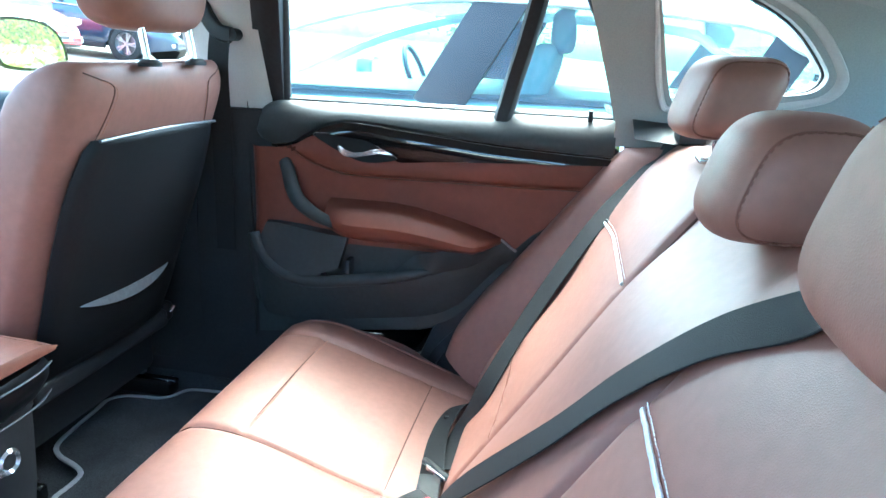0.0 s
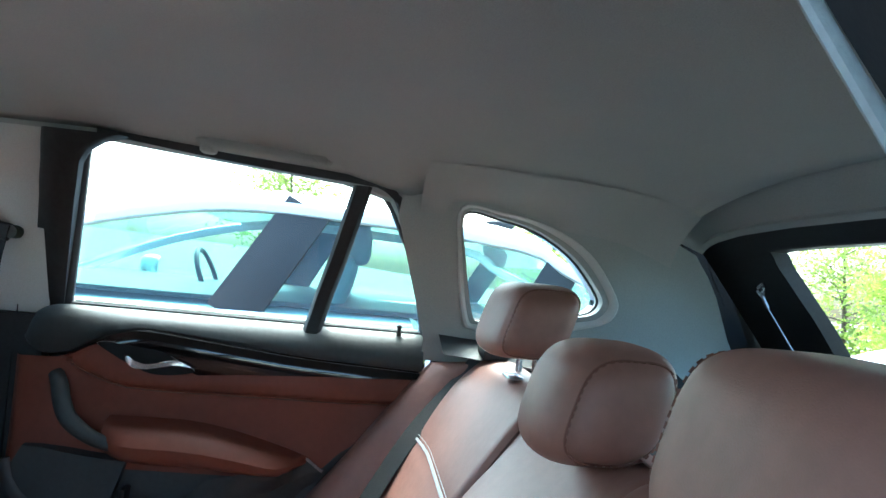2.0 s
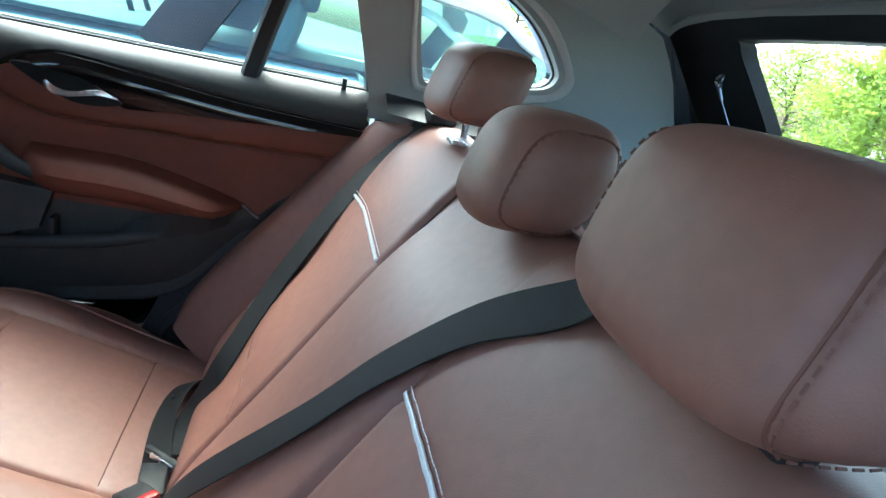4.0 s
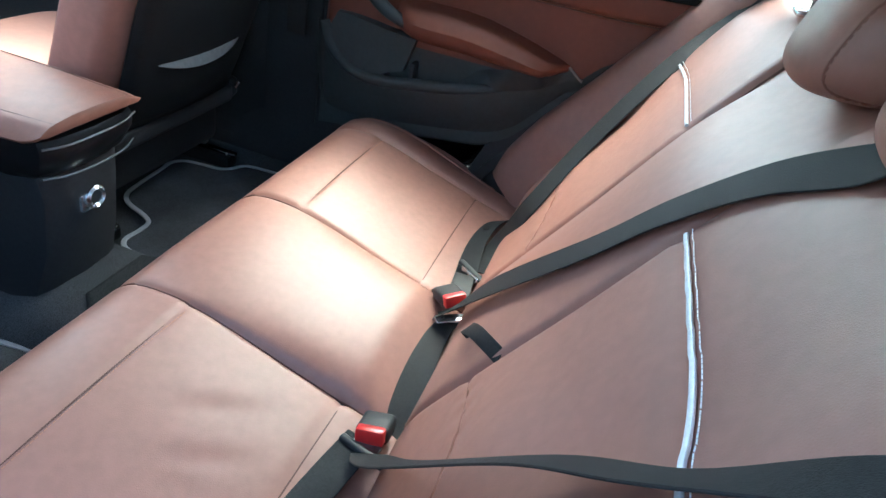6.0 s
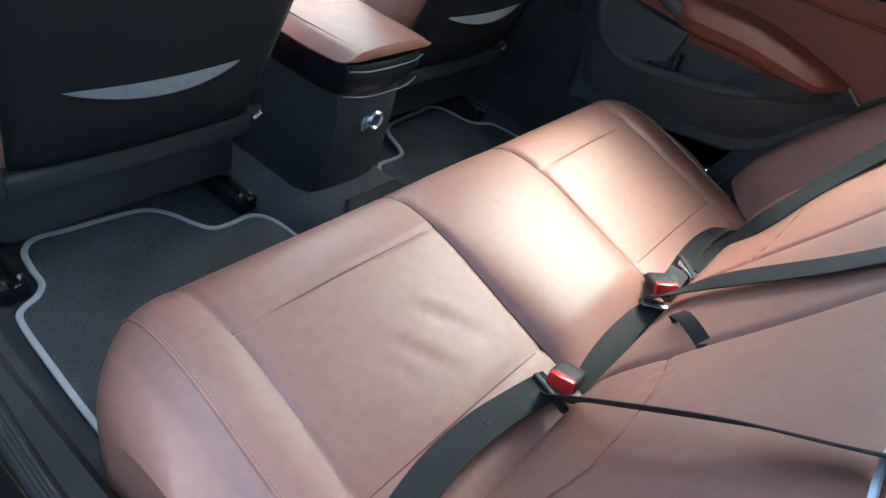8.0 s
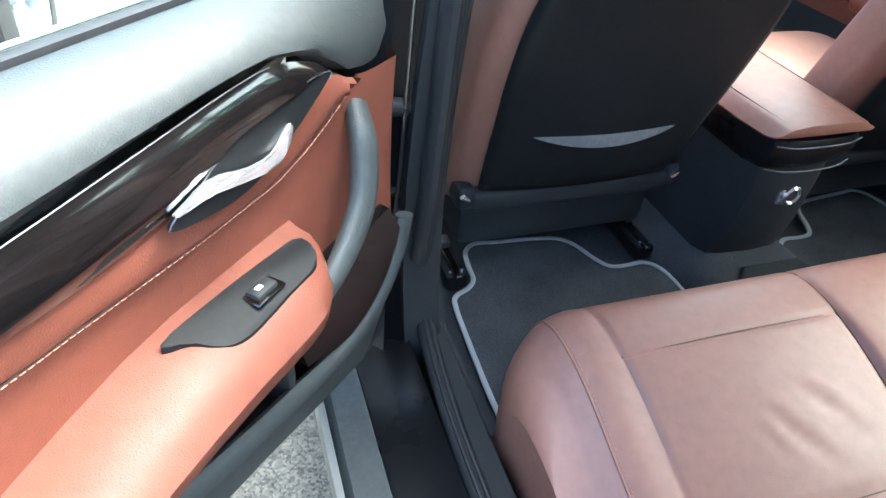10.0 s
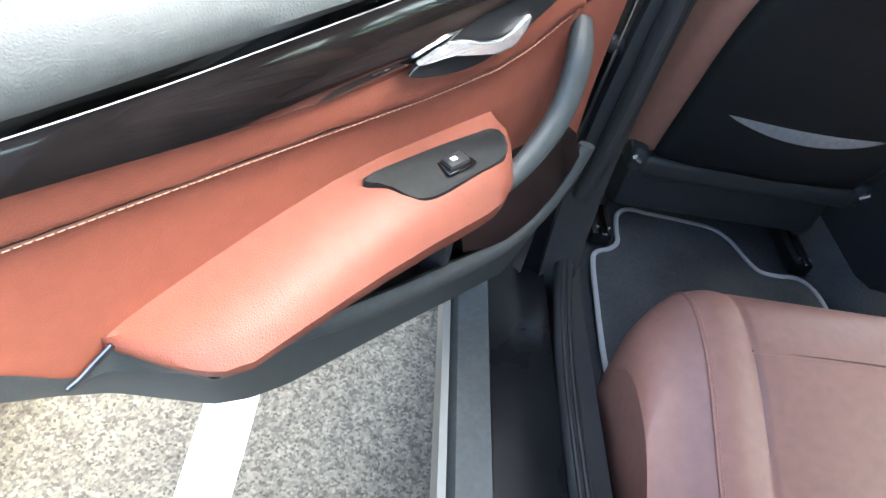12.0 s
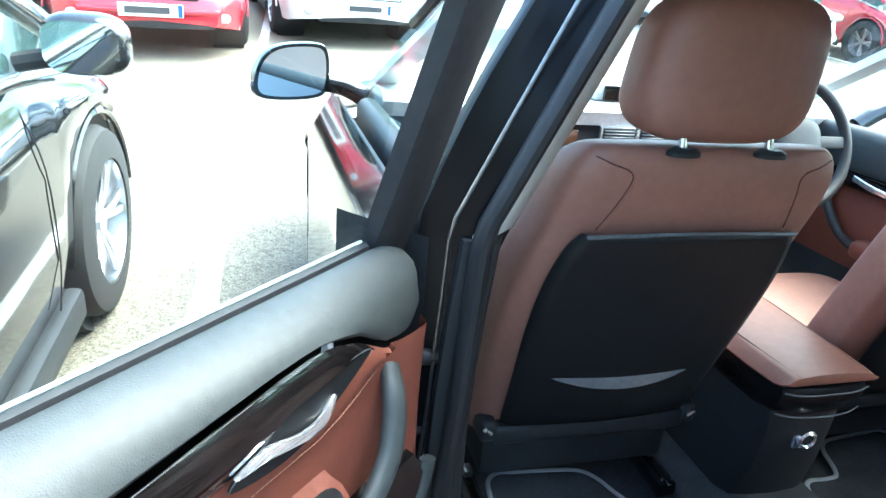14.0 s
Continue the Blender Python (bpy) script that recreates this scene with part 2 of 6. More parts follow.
def sweep(path, profile, up=(0, 0, 1), bm=None, scale=None, closed=False):
    """Carry a 2D profile (side, up) along a path."""
    path = [Vector(p) for p in path]
    up = up if callable(up) else Vector(up)
    rings = []
    for i, p in enumerate(path):
        if closed:
            t = path[(i + 1) % len(path)] - path[i - 1]
        else:
            t = path[min(i + 1, len(path) - 1)] - path[max(i - 1, 0)]
        t.normalize()
        u = up(i / max(1, len(path) - 1)) if callable(up) else up
        s = t.cross(u).normalized()
        w = s.cross(t).normalized()
        k = scale(i / max(1, len(path) - 1)) if scale else 1.0
        rings.append([p + s * a * k + w * b * k for a, b in profile])
    return loft(rings, True, bm, closed)


def ring(r, n=8, ry=None):
    ry = r if ry is None else ry
    return [(r * math.cos(2 * math.pi * i / n), ry * math.sin(2 * math.pi * i / n)) for i in range(n)]


def round_rect(w, h, r, n=3):
    out = []
    for cx, cy, a0 in ((w / 2 - r, h / 2 - r, 0), (-w / 2 + r, h / 2 - r, 90), (-w / 2 + r, -h / 2 + r, 180), (w / 2 - r, -h / 2 + r, 270)):
        for i in range(n + 1):
            a = radians(a0 + 90 * i / n)
            out.append((cx + r * math.cos(a), cy + r * math.sin(a)))
    return out


def tube(path, r, n=8, bm=None, closed=False):
    path = [Vector(p) for p in path]
    d = (path[-1] - path[0]) if (path[-1] - path[0]).length > 1e-4 else Vector((1, 0, 0))
    up = (0, 0, 1) if abs(d.normalized().z) < 0.9 else (0, 1, 0)
    return sweep(path, ring(r, n), up, bm, closed=closed)


def block(cx, cy, cz, sx, sy, sz, r=0.004, seg=2, m=None):
    """A box with rounded edges."""
    bm = bmesh.new()
    bmesh.ops.create_cube(bm, size=1)
    bmesh.ops.scale(bm, vec=(sx, sy, sz), verts=bm.verts[:])
    if r:
        bmesh.ops.bevel(bm, geom=bm.edges[:], offset=min(r, 0.49 * min(sx, sy, sz)), segments=seg, affect="EDGES", profile=0.5)
    if m is not None:
        bmesh.ops.transform(bm, matrix=m, verts=bm.verts[:])
    bmesh.ops.translate(bm, vec=(cx, cy, cz), verts=bm.verts[:])
    return bm


def slab(outline, place, depth, r=0.004, seg=2):
    """An outline (a, b) stood up by place(a, b, d), with thickness and a rounded front edge."""
    bm = bmesh.new()
    front = [bm.verts.new(place(a, b, 0.0)) for a, b in outline]
    back = [bm.verts.new(place(a, b, depth)) for a, b in outline]
    n = len(front)
    f = bm.faces.new(front)
    bm.faces.new(back[::-1])
    for i in range(n):
        bm.faces.new((front[i], back[i], back[(i + 1) % n], front[(i + 1) % n]))
    if r:
        bmesh.ops.bevel(bm, geom=f.edges[:], offset=r, segments=seg, affect="EDGES", profile=0.5)
    return bm


def lathe(profile, n=24, axis="x"):
    """Turn (radius, along) about an axis."""
    rings = []
    for i in range(n):
        a = 2 * math.pi * i / n
        c, s = math.cos(a), math.sin(a)
        if axis == "x":
            rings.append([(h, r * c, r * s) for r, h in profile])
        elif axis == "y":
            rings.append([(r * c, h, r * s) for r, h in profile])
        else:
            rings.append([(r * c, r * s, h) for r, h in profile])
    return loft(rings, False, None, True)


def pad(w, d, h, power=3.2, nu=40, nv=24, shape=None):
    """A soft cushion: a rounded superellipsoid of full size w, d, h about the origin."""
    def f(u, v):
        a, b = 2 * math.pi * u, math.pi * (v - 0.5)
        e = 2 / power
        sp = lambda x: math.copysign(abs(x) ** e, x)
        p = Vector((w / 2 * sp(math.cos(b)) * sp(math.cos(a)), d / 2 * sp(math.cos(b)) * sp(math.sin(a)), h / 2 * sp(math.sin(b))))
        return shape(p) if shape else p
    bm = sheet(f, nu, nv, None, True)
    bmesh.ops.remove_doubles(bm, verts=bm.verts[:], dist=1e-5)
    return bm


def stitches(path, step=0.006, length=0.0042, r=0.0007, lift=(0, 0, 0)):
    """Short threads along a line."""
    p = [Vector(q) + Vector(lift) for q in path]
    bm = bmesh.new()
    gap = 0.0
    for a, b in zip(p, p[1:]):
        d = b - a
        seg = d.length
        if seg < 1e-6:
            continue
        d.normalize()
        s = gap
        while s + length < seg + 0.003:
            tube([a + d * s, a + d * (s + length)], r, 4, bm)
            s += step
        gap = max(0.0, s - seg)
    return bm


# ---- the shell of the car: floor, roof lining, pillars ----
def lerp_table(x, table):
    xs, ys = zip(*table)
    return float(np.interp(x, xs, ys))


def bump_at(x, a, b):
    t = max(0.0, min(1.0, (x - a) / (b - a)))
    return t * t * (3 - 2 * t)


def side_x(z):
    """Half width of the inside at a height: the sides lean in above the belt line."""
    return 0.715 - 0.33 * max(0.0, z - 1.04)


EDGE_Z = [(-0.85, 1.20), (-0.5, 1.295), (-0.25, 1.325), (-0.08, 1.335), (0.02, 1.36), (0.5, 1.395), (0.8, 1.395), (1.15, 1.34)]
MID_Z = [(-0.85, 1.385), (-0.4, 1.425), (0.0, 1.445), (0.5, 1.46), (0.8, 1.45), (1.15, 1.40)]


def roof_point(u, v):
    a = 2 * u - 1
    y0 = -0.70 + 0.08 * a * a
    y = y0 + (1.15 - y0) * v
    ze, zm = lerp_table(y, EDGE_Z), lerp_table(y, MID_Z)
    xe = side_x(ze) + 0.012
    if y < -0.3:
        xe -= 0.06 * ((-0.3 - y) / 0.5) ** 2
    z = zm + (ze - zm) * abs(a) ** 3.2
    return Vector((a * xe, y, z))


roof = sheet(roof_point, 40, 44)
shell = part("ceiling", roof, HEADLINER)
sol = shell.modifiers.new("thick", "SOLIDIFY")
sol.thickness, sol.offset = 0.03, 1.0
tagged(shell, "pale grey woven cloth roof lining", "ceiling", kind="structure")

# outer roof skin
skin = part("roof_skin", sheet(lambda u, v: roof_point(u, v) + Vector(((2 * u - 1) * 0.05, 0, 0.05)), 24, 24), PAINT_BLACK)
tagged(skin, "black painted outer roof panel of the car", "roof", kind="structure")


def floor_z(x, y):
    z = 0.285
    tunnel = max(0.0, 1 - (abs(x) / 0.17) ** 4)
    z += 0.085 * tunnel * (1 if y > 0.3 else 0.6)
    side = max(0.0, (abs(x) - 0.66) / 0.07)
    z += 0.06 * min(1, side) ** 2
    return z


flo = part("floor", sheet(lambda u, v: Vector((-0.75 + 1.5 * u, 0.0 + 1.75 * v, floor_z(-0.75 + 1.5 * u, 1.75 * v))), 70, 30), CARPET)
sol = flo.modifiers.new("thick", "SOLIDIFY")
sol.thickness, sol.offset = 0.05, -1.0
tagged(flo, "black carpeted car floor with a raised centre tunnel", "floor", kind="structure")
hump = part("tunnel_carpet", slab([(-0.155, 0.40), (-0.155, 0.60), (-0.06, 0.70), (0.09, 0.705), (0.15, 0.60), (0.15, 0.40)],
            lambda a, b, d: Vector((a, b, 0.385 - d - 0.03 * abs(a / 0.15) ** 3)), 0.05, 0.012, 3), mat("tunnel_mat", (0.03, 0.032, 0.033), 0.95, spec=0.1, noise_scale=400, vary=0.4, bump=0.8, bump_scale=800))
tagged(hump, "dark grey carpet piece over the centre tunnel", "carpet", kind="structure")


def sill(sx, tag):
    """Entrance: outer plastic strip, painted step, rubber seal, inner trim."""
    root = thing(tag, "black car door sill with rubber seal and scuff strip", "door sill", kind="structure")
    prof = lambda pts: [[Vector((sx * x, y, z)) for x, z in pts] for y in np.linspace(-0.35, 1.9, 24)]
    part("outer_strip", loft(prof([(0.955, 0.30), (0.955, 0.365), (0.945, 0.378), (0.895, 0.380), (0.893, 0.30)])), GREY_PLASTIC, root, "grey plastic outer sill strip")
    part("outer_edge", loft(prof([(0.968, 0.30), (0.968, 0.368), (0.957, 0.372), (0.957, 0.30)])), mat("pale_edge", (0.3, 0.29, 0.26), 0.6), root, "pale edge strip")
    part("painted_step", loft(prof([(0.892, 0.25), (0.892, 0.372), (0.86, 0.376), (0.812, 0.390), (0.800, 0.405), (0.795, 0.25)])), SATIN, root, "gloss black painted step")
    lip = [(-0.30, 0.395), (0.15, 0.40), (0.45, 0.405), (0.66, 0.44), (0.74, 0.52), (0.765, 0.62)]
    path = curve([(sx * (0.782 if y < 0.6 else 0.782 - 0.03 * (y - 0.6) / 0.16), y, z) for y, z in lip], 8)
    part("door_seal", sweep(path, ring(0.013, 10, 0.016), (sx, 0, 0.2)), RUBBER, root, "ribbed black rubber door seal")
    for k in (0.006, -0.004):
        part("seal_rib", sweep([Vector(p) + Vector((-sx * k, 0, 0.014)) for p in path], ring(0.0035, 6), (sx, 0, 0.2)), RUBBER, root)
    part("inner_trim", loft(prof([(0.774, 0.26), (0.774, 0.398), (0.765, 0.404), (0.735, 0.398), (0.715, 0.35), (0.708, 0.26)])), PLASTIC, root, "black plastic sill trim")
    return root


sill(-1, "door_sill")
sill(1, "door_sill")


def seal_x(sx, z):
    if sx > 0:
        return side_x(z) + 0.03 + 0.012 * max(0, 1.0 - z)
    return 0.717 - 0.40 * max(0.0, z - 1.04) + 0.04 * max(0.0, 1.04 - z)


def b_pillar(sx):
    root = thing("pillar_left" if sx < 0 else "pillar_right", "centre door pillar with pale grey upper and black lower trim", "pillar", kind="structure")
    if sx < 0:
        root.location = (-0.065, 0.02, 0)
    rings, low, gloss = [], [], []
    for z in np.linspace(1.025, 1.385, 12):
        x = side_x(z) + 0.004 if sx > 0 else 0.681 - 0.40 * (z - 1.04)
        k = (z - 1.025) / 0.36
        y0, y1 = 0.602 - 0.05 * k, 0.785 if sx > 0 else 0.735
        w, g = (0.012, 0.002) if sx > 0 else (0.038, 0.010)
        rings.append([Vector((sx * (x - w), y0 + w + 0.008, z)), Vector((sx * (x + g), y0, z)), Vector((sx * (x + 0.035), y0 - 0.002, z)),
                      Vector((sx * (x + 0.035), y1, z)), Vector((sx * (x - w + 0.008), y1, z)), Vector((sx * (x - w - 0.002), y1 - 0.03, z))])
    part("upper_trim", loft(rings), PILLAR_GREY, root, "pale grey pillar trim")
    for z in np.linspace(0.33, 1.023, 16):
        k = (1.023 - z) / 0.69
        x = (0.708 if sx > 0 else 0.686) + 0.02 * math.sin(math.pi * k)
        flare = 0.10 * k ** 3 if sx > 0 else 0.0
        low.append([Vector((sx * (x - 0.014), 0.625 - flare * 0.2, z)), Vector((sx * x, 0.600 + 0.02 * k - flare, z)), Vector((sx * (x + 0.05), 0.598 + 0.02 * k - flare, z)),
                    Vector((sx * (x + 0.05), 0.80, z)), Vector((sx * (x - 0.006), 0.80 + flare, z)), Vector((sx * (x - 0.016), 0.77, z))])
    part("lower_trim", loft(low), PLASTIC, root, "black plastic lower pillar trim")
    for z in np.linspace(0.39, 1.42, 18):
        x = 0.80 - 0.05 * max(0, 0.6 - z) - 0.33 * max(0.0, z - 1.04)
        y0 = 0.64 + 0.02 * (1 - z)
        back = 0.01
        if sx < 0:
            x = 0.795 - 0.05 * max(0, 0.6 - z) - 0.52 * max(0.0, z - 1.03) + 0.033 * bump_at(z, 0.92, 1.25)
            back = 0.01 - 0.085 * bump_at(z, 0.92, 1.2)
        xi = x - 0.045 if sx > 0 else min(x - 0.045, seal_x(sx, z) - 0.010)
        fore = y0 - 0.035 - (0.045 * max(0.0, z - 1.04) / 0.36 if sx < 0 else 0.0)
        gloss.append([Vector((sx * xi, fore, z)), Vector((sx * (x - 0.03), y0 - 0.015, z)), Vector((sx * (x - 0.005), y0 - 0.01, z)), Vector((sx * x, y0 + 0.01, z)),
                      Vector((sx * (x + back), 0.80, z)), Vector((sx * min(xi, x + back - 0.01), 0.80, z))])
    part("painted_pillar", loft(gloss), JAMB, root, "gloss black painted door pillar")
    path = [Vector((sx * seal_x(sx, z), 0.583 - 0.05 * max(0, (z - 1.025)) / 0.36 + 0.13 * max(0, 0.75 - z) ** 1.2, z)) for z in np.linspace(0.60, 1.40, 24)]
    part("pillar_seal", sweep(path, ring(0.0135, 10, 0.017), (0, 1, 0)), RUBBER, root, "black rubber door seal")
    if sx > 0:
        part("seal_lip", sweep([p + Vector((0.022, 0.004, 0)) for p in path], ring(0.007, 8), (0, 1, 0)), RUBBER, root)
    else:
        part("seal_lip", sweep([p + Vector((0.012, 0.012, 0)) for p in path], ring(0.010, 10, 0.012), (0, 1, 0)), RUBBER, root)
        part("seal_ridge", sweep([p + Vector((-0.034, 0.034, 0)) for p in path], ring(0.003, 8), (0, 1, 0)), STEEL, root, "glossy seal flange ridge")
    return root


b_pillar(1)
b_pillar(-1)


def holed(outer, hole, place, reveal):
    """A wall between an outer outline and a hole, with a reveal round the hole. Outlines are (a, b) of equal length."""
    bm = bmesh.new()
    n = len(hole)
    ca = sum(h[0] for h in hole) / n
    cb = sum(h[1] for h in hole) / n

    def reach(a, b):
        d = (a - ca, b - cb)
        best = 9.0
        for (x0, y0), (x1, y1) in zip(outer, outer[1:] + outer[:1]):
            ex, ey = x1 - x0, y1 - y0
            den = d[0] * ey - d[1] * ex
            if abs(den) < 1e-9:
                continue
            s = ((x0 - ca) * ey - (y0 - cb) * ex) / den
            t = ((x0 - ca) * d[1] - (y0 - cb) * d[0]) / den
            if s > 0 and -1e-6 <= t <= 1 + 1e-6:
                best = min(best, s)
        return ca + d[0] * best, cb + d[1] * best
    rim = [reach(*h) for h in hole]
    layers = []
    for k in np.linspace(0, 1, 7):
        layers.append([place(r[0] + (h[0] - r[0]) * k, r[1] + (h[1] - r[1]) * k, 0) for r, h in zip(rim, hole)])
    layers.append([place(h[0], h[1], 0.006) for h in hole])
    layers.append([place(h[0], h[1], reveal) for h in hole])
    return loft(layers, False, bm)


QUARTER = curve([(-0.222, 1.312), (-0.30, 1.307), (-0.375, 1.288), (-0.455, 1.242), (-0.515, 1.178), (-0.525, 1.150), (-0.505, 1.128), (-0.45, 1.118),
                 (-0.36, 1.104), (-0.285, 1.094), (-0.262, 1.110), (-0.234, 1.22)], 5, True)
QUARTER = [(float(a), float(b)) for a, b in QUARTER]


def quarter_place(sx):
    def place(y, z, d):
        x = (0.675 if sx > 0 else 0.73) + 0.10 * (y + 0.16) - 0.30 * max(0, z - 1.05) + 0.17 * max(0, -0.55 - y) + d
        return Vector((sx * x, y, z))
    return place


def corner_fillet(sx, place, root):
    """Soft cove where the side trim runs into the roof lining."""
    rings = []
    for y in np.linspace(-0.13, -0.655, 34):
        ze, zm = lerp_table(y, EDGE_Z), lerp_table(y, MID_Z)
        xe = side_x(ze) + 0.012 - (0.06 * ((-0.3 - y) / 0.5) ** 2 if y < -0.3 else 0)
        over = lambda x: zm + (ze - zm) * min(1.0, abs(x) / xe) ** 3.2
        z = 1.20
        while z < 1.42 and z < over(place(y, z, 0).x):
            z += 0.001
        top = max([b for a, b in QUARTER if abs(a - y) < 0.03], default=0.0) + 0.016
        p0 = place(y, max(z - 0.05, min(top, z - 0.008)), -0.003)
        p1 = place(y, z, -0.003)
        x2 = abs(p1.x) - 0.10
        p2 = Vector((sx * x2, y, over(x2) - 0.003))
        rings.append([p0 * (1 - t) ** 2 + p1 * 2 * t * (1 - t) + p2 * t * t for t in np.linspace(0, 1, 12)])
    bm = bmesh.new()
    vs = [[bm.verts.new(p) for p in r] for r in rings]
    for a, b in zip(vs, vs[1:]):
        for j in range(11):
            bm.faces.new((a[j], a[j + 1], b[j + 1], b[j]))
    part("corner_lining", bm, HEADLINER, root, "curved cloth corner lining")


def rear_side(sx):
    root = thing("wall_left" if sx < 0 else "wall_right", "grey moulded rear quarter trim round a curved side window", "wall", kind="structure")
    place = quarter_place(sx)
    y_edge = 0.0 if sx > 0 else -0.06
    outer = [(-0.168 + y_edge, 1.0), (-0.168 + y_edge, 1.045), (-0.078 + y_edge, 1.325), (-0.15 + y_edge, 1.345), (-0.5, 1.325), (-0.655, 1.30), (-0.705, 1.275), (-0.742, 1.235), (-0.775, 1.19), (-0.825, 1.10), (-0.90, 1.0)]
    part("quarter_trim", holed(outer, QUARTER, place, 0.05), QUARTER_GREY, root, "pale grey moulded quarter panel")
    corner_fillet(sx, place, root)
    ca, cb = sum(q[0] for q in QUARTER) / len(QUARTER), sum(q[1] for q in QUARTER) / len(QUARTER)
    def grown(e, d):
        out = []
        for a, b in QUARTER:
            n = math.hypot(a - ca, b - cb)
            k = 1 + e * (0.70 - 0.30 * ((a - ca) / n + (b - cb) / n) / 1.42) / n
            out.append(place(ca + (a - ca) * k, cb + (b - cb) * k, d))
        return out
    part("window_surround", loft([grown(0.0, 0.024), grown(0.004, 0.012), grown(0.016, 0.0), grown(0.026, -0.006), grown(0.034, -0.006), grown(0.039, 0.002)], False), PILLAR_GREY, root, "pale grey sloping window surround")
    part("window_gasket", sweep([place(a, b, 0.03) for a, b in QUARTER], ring(0.004, 6), (sx, 0, 0), closed=True), RUBBER, root)
    pane = bmesh.new()
    pane.faces.new([pane.verts.new(place(a, b, 0.032)) for a, b in QUARTER])
    g = part("quarter_pane", pane, GLASS, root, "clear quarter window pane", smooth=False)
    g.visible_shadow = False
    # belt shelf behind the seat back and the lower side trim
    part("side_shelf", sheet(lambda u, v: Vector((sx * (0.56 + 0.12 * u - 0.05 * v), (-0.20 if sx > 0 else -0.34) - 0.50 * v, 1.03 - 0.03 * v + (0.03 if sx > 0 else -0.02) * u)), 4, 8), PLASTIC, root)
    # outside skin, shading the trim from behind
    outer2 = [(-0.24, 0.45), (-0.24, 1.05), (-0.17, 1.36), (-0.2, 1.37), (-0.6, 1.33), (-0.98, 1.2), (-1.15, 0.9), (-1.15, 0.45)]
    out_place = lambda y, z, d: Vector((sx * (0.755 + 0.10 * max(0.0, min(1.0, (1.05 - z) / 0.15)) + 0.08 * (y + 0.16) - 0.36 * max(0, z - 1.05) - d), y, z))
    part("outer_panel", holed(outer2, QUARTER, out_place, 0.03), PAINT_BLACK, root, "black painted rear wing")
    return root


rear_side(1)
rear_side(-1)


def c_edge(sx):
    """Rear edge of the door opening: cloth-covered welt and black seal flange."""
    root = thing("opening_left" if sx < 0 else "opening_right", "rear edge of the car door opening with welt and black seal", "door frame", kind="structure")
    pts = [(-0.03, 1.372), (-0.075, 1.322), (-0.112, 1.255), (-0.148, 1.18), (-0.185, 1.075), (-0.205, 0.99), (-0.20, 0.90)]
    if sx < 0:
        pts = [(-0.027, 1.375), (-0.070, 1.312), (-0.108, 1.242), (-0.142, 1.188), (-0.179, 1.12), (-0.212, 1.03), (-0.212, 0.90)]
    x = lambda z: (0.64 if sx < 0 else 0.668) - 0.20 * max(0, z - 1.2)
    top = curve([(sx * x(z), y, z) for y, z in pts[:4]], 8)
    if sx < 0:
        low = curve([(sx * x(z), y, z) for y, z in pts[3:]], 8)
        part("lower_welt", sweep(low, ring(0.0014, 8, 0.0022), (0, 1, 0.4)), RUBBER, root, "black rubber lower welt")
    tuck = 0.0015 if sx < 0 else 0.006
    part("welt", sweep(top, ring(0.0014, 8, 0.0022) if sx < 0 else ring(0.0028, 8, 0.005), (0, 1, 0.4)), PILLAR_GREY if sx > 0 else QUARTER_GREY, root, "grey cloth welt")
    wide = 0.085 if sx > 0 else 0.15
    full = curve([(y, z) for y, z in pts], 8)
    bm = loft([[Vector((sx * (x(z) + tuck), y - tuck, z)), Vector((sx * (x(z) + 0.05), y - 0.002, z)), Vector((sx * (x(z) + wide), y - 0.015, z)),
                Vector((sx * (x(z) + wide + 0.003), y - 0.05, z)), Vector((sx * (x(z) + 0.01), y - 0.05, z))] for y, z in full])
    part("seal_flange", bm, RUBBER, root, "black rubber and painted flange")
    part("seal_bulb", sweep([Vector((sx * (x(z) + 0.055), y + 0.002, z)) for y, z in full], ring(0.009, 8), (0, 1, 0)), RUBBER, root)
    arch = curve([(-0.20, 0.90), (-0.15, 0.78), (-0.02, 0.66), (0.12, 0.56), (0.20, 0.47), (0.22, 0.39)], 8)
    bm = loft([[Vector((sx * 0.69, y - 0.02, z - 0.01)), Vector((sx * 0.70, y, z)), Vector((sx * 0.79, y, z)), Vector((sx * 0.80, y - 0.04, z - 0.02))] for y, z in arch])
    part("wheel_arch_edge", bm, RUBBER, root, "black painted wheel arch edge")
    return root


c_edge(-1)
c_edge(1)

for sx in (-1, 1):
    lift = 0.06 if sx > 0 else 0.0
    prof = [(-1.2, 0.30), (-1.2, 1.0), (-0.22, 1.04), (-0.18, 0.90 + lift), (-0.05, 0.72 + lift), (0.10, 0.60 + lift), (0.20, 0.47 + lift), (0.23 + lift, 0.30)]
    tr = part("arch_trim", slab(prof, lambda a, b, d: Vector((sx * (0.706 + d), a, b)), 0.03, 0.004), PLASTIC)
    tagged(tr, "black moulded trim over the rear wheel arch", "trim", kind="structure")
under = part("seat_base", block(0, 0.24, 0.33, 1.36, 0.50, 0.20, 0.03, 2), CARPET)
tagged(under, "black carpeted base under the rear bench", "seat base", kind="structure")

for sx in (-1, 1):
    rail = [roof_point(1.0 if sx > 0 else 0.0, v) + Vector((sx * 0.018, 0, 0.006)) for v in np.linspace(0.23, 1.0, 30)]
    tagged(part("roof_edge", sweep(rail, ring(0.026, 8, 0.022), (0, 0, 1)), HEADLINER), "grey cloth-covered roof edge", "trim", kind="structure")

# ---- tailgate with rear window ----
tail = thing("tailgate", "closed tailgate with black inner trim and rear window", "tailgate", kind="structure")


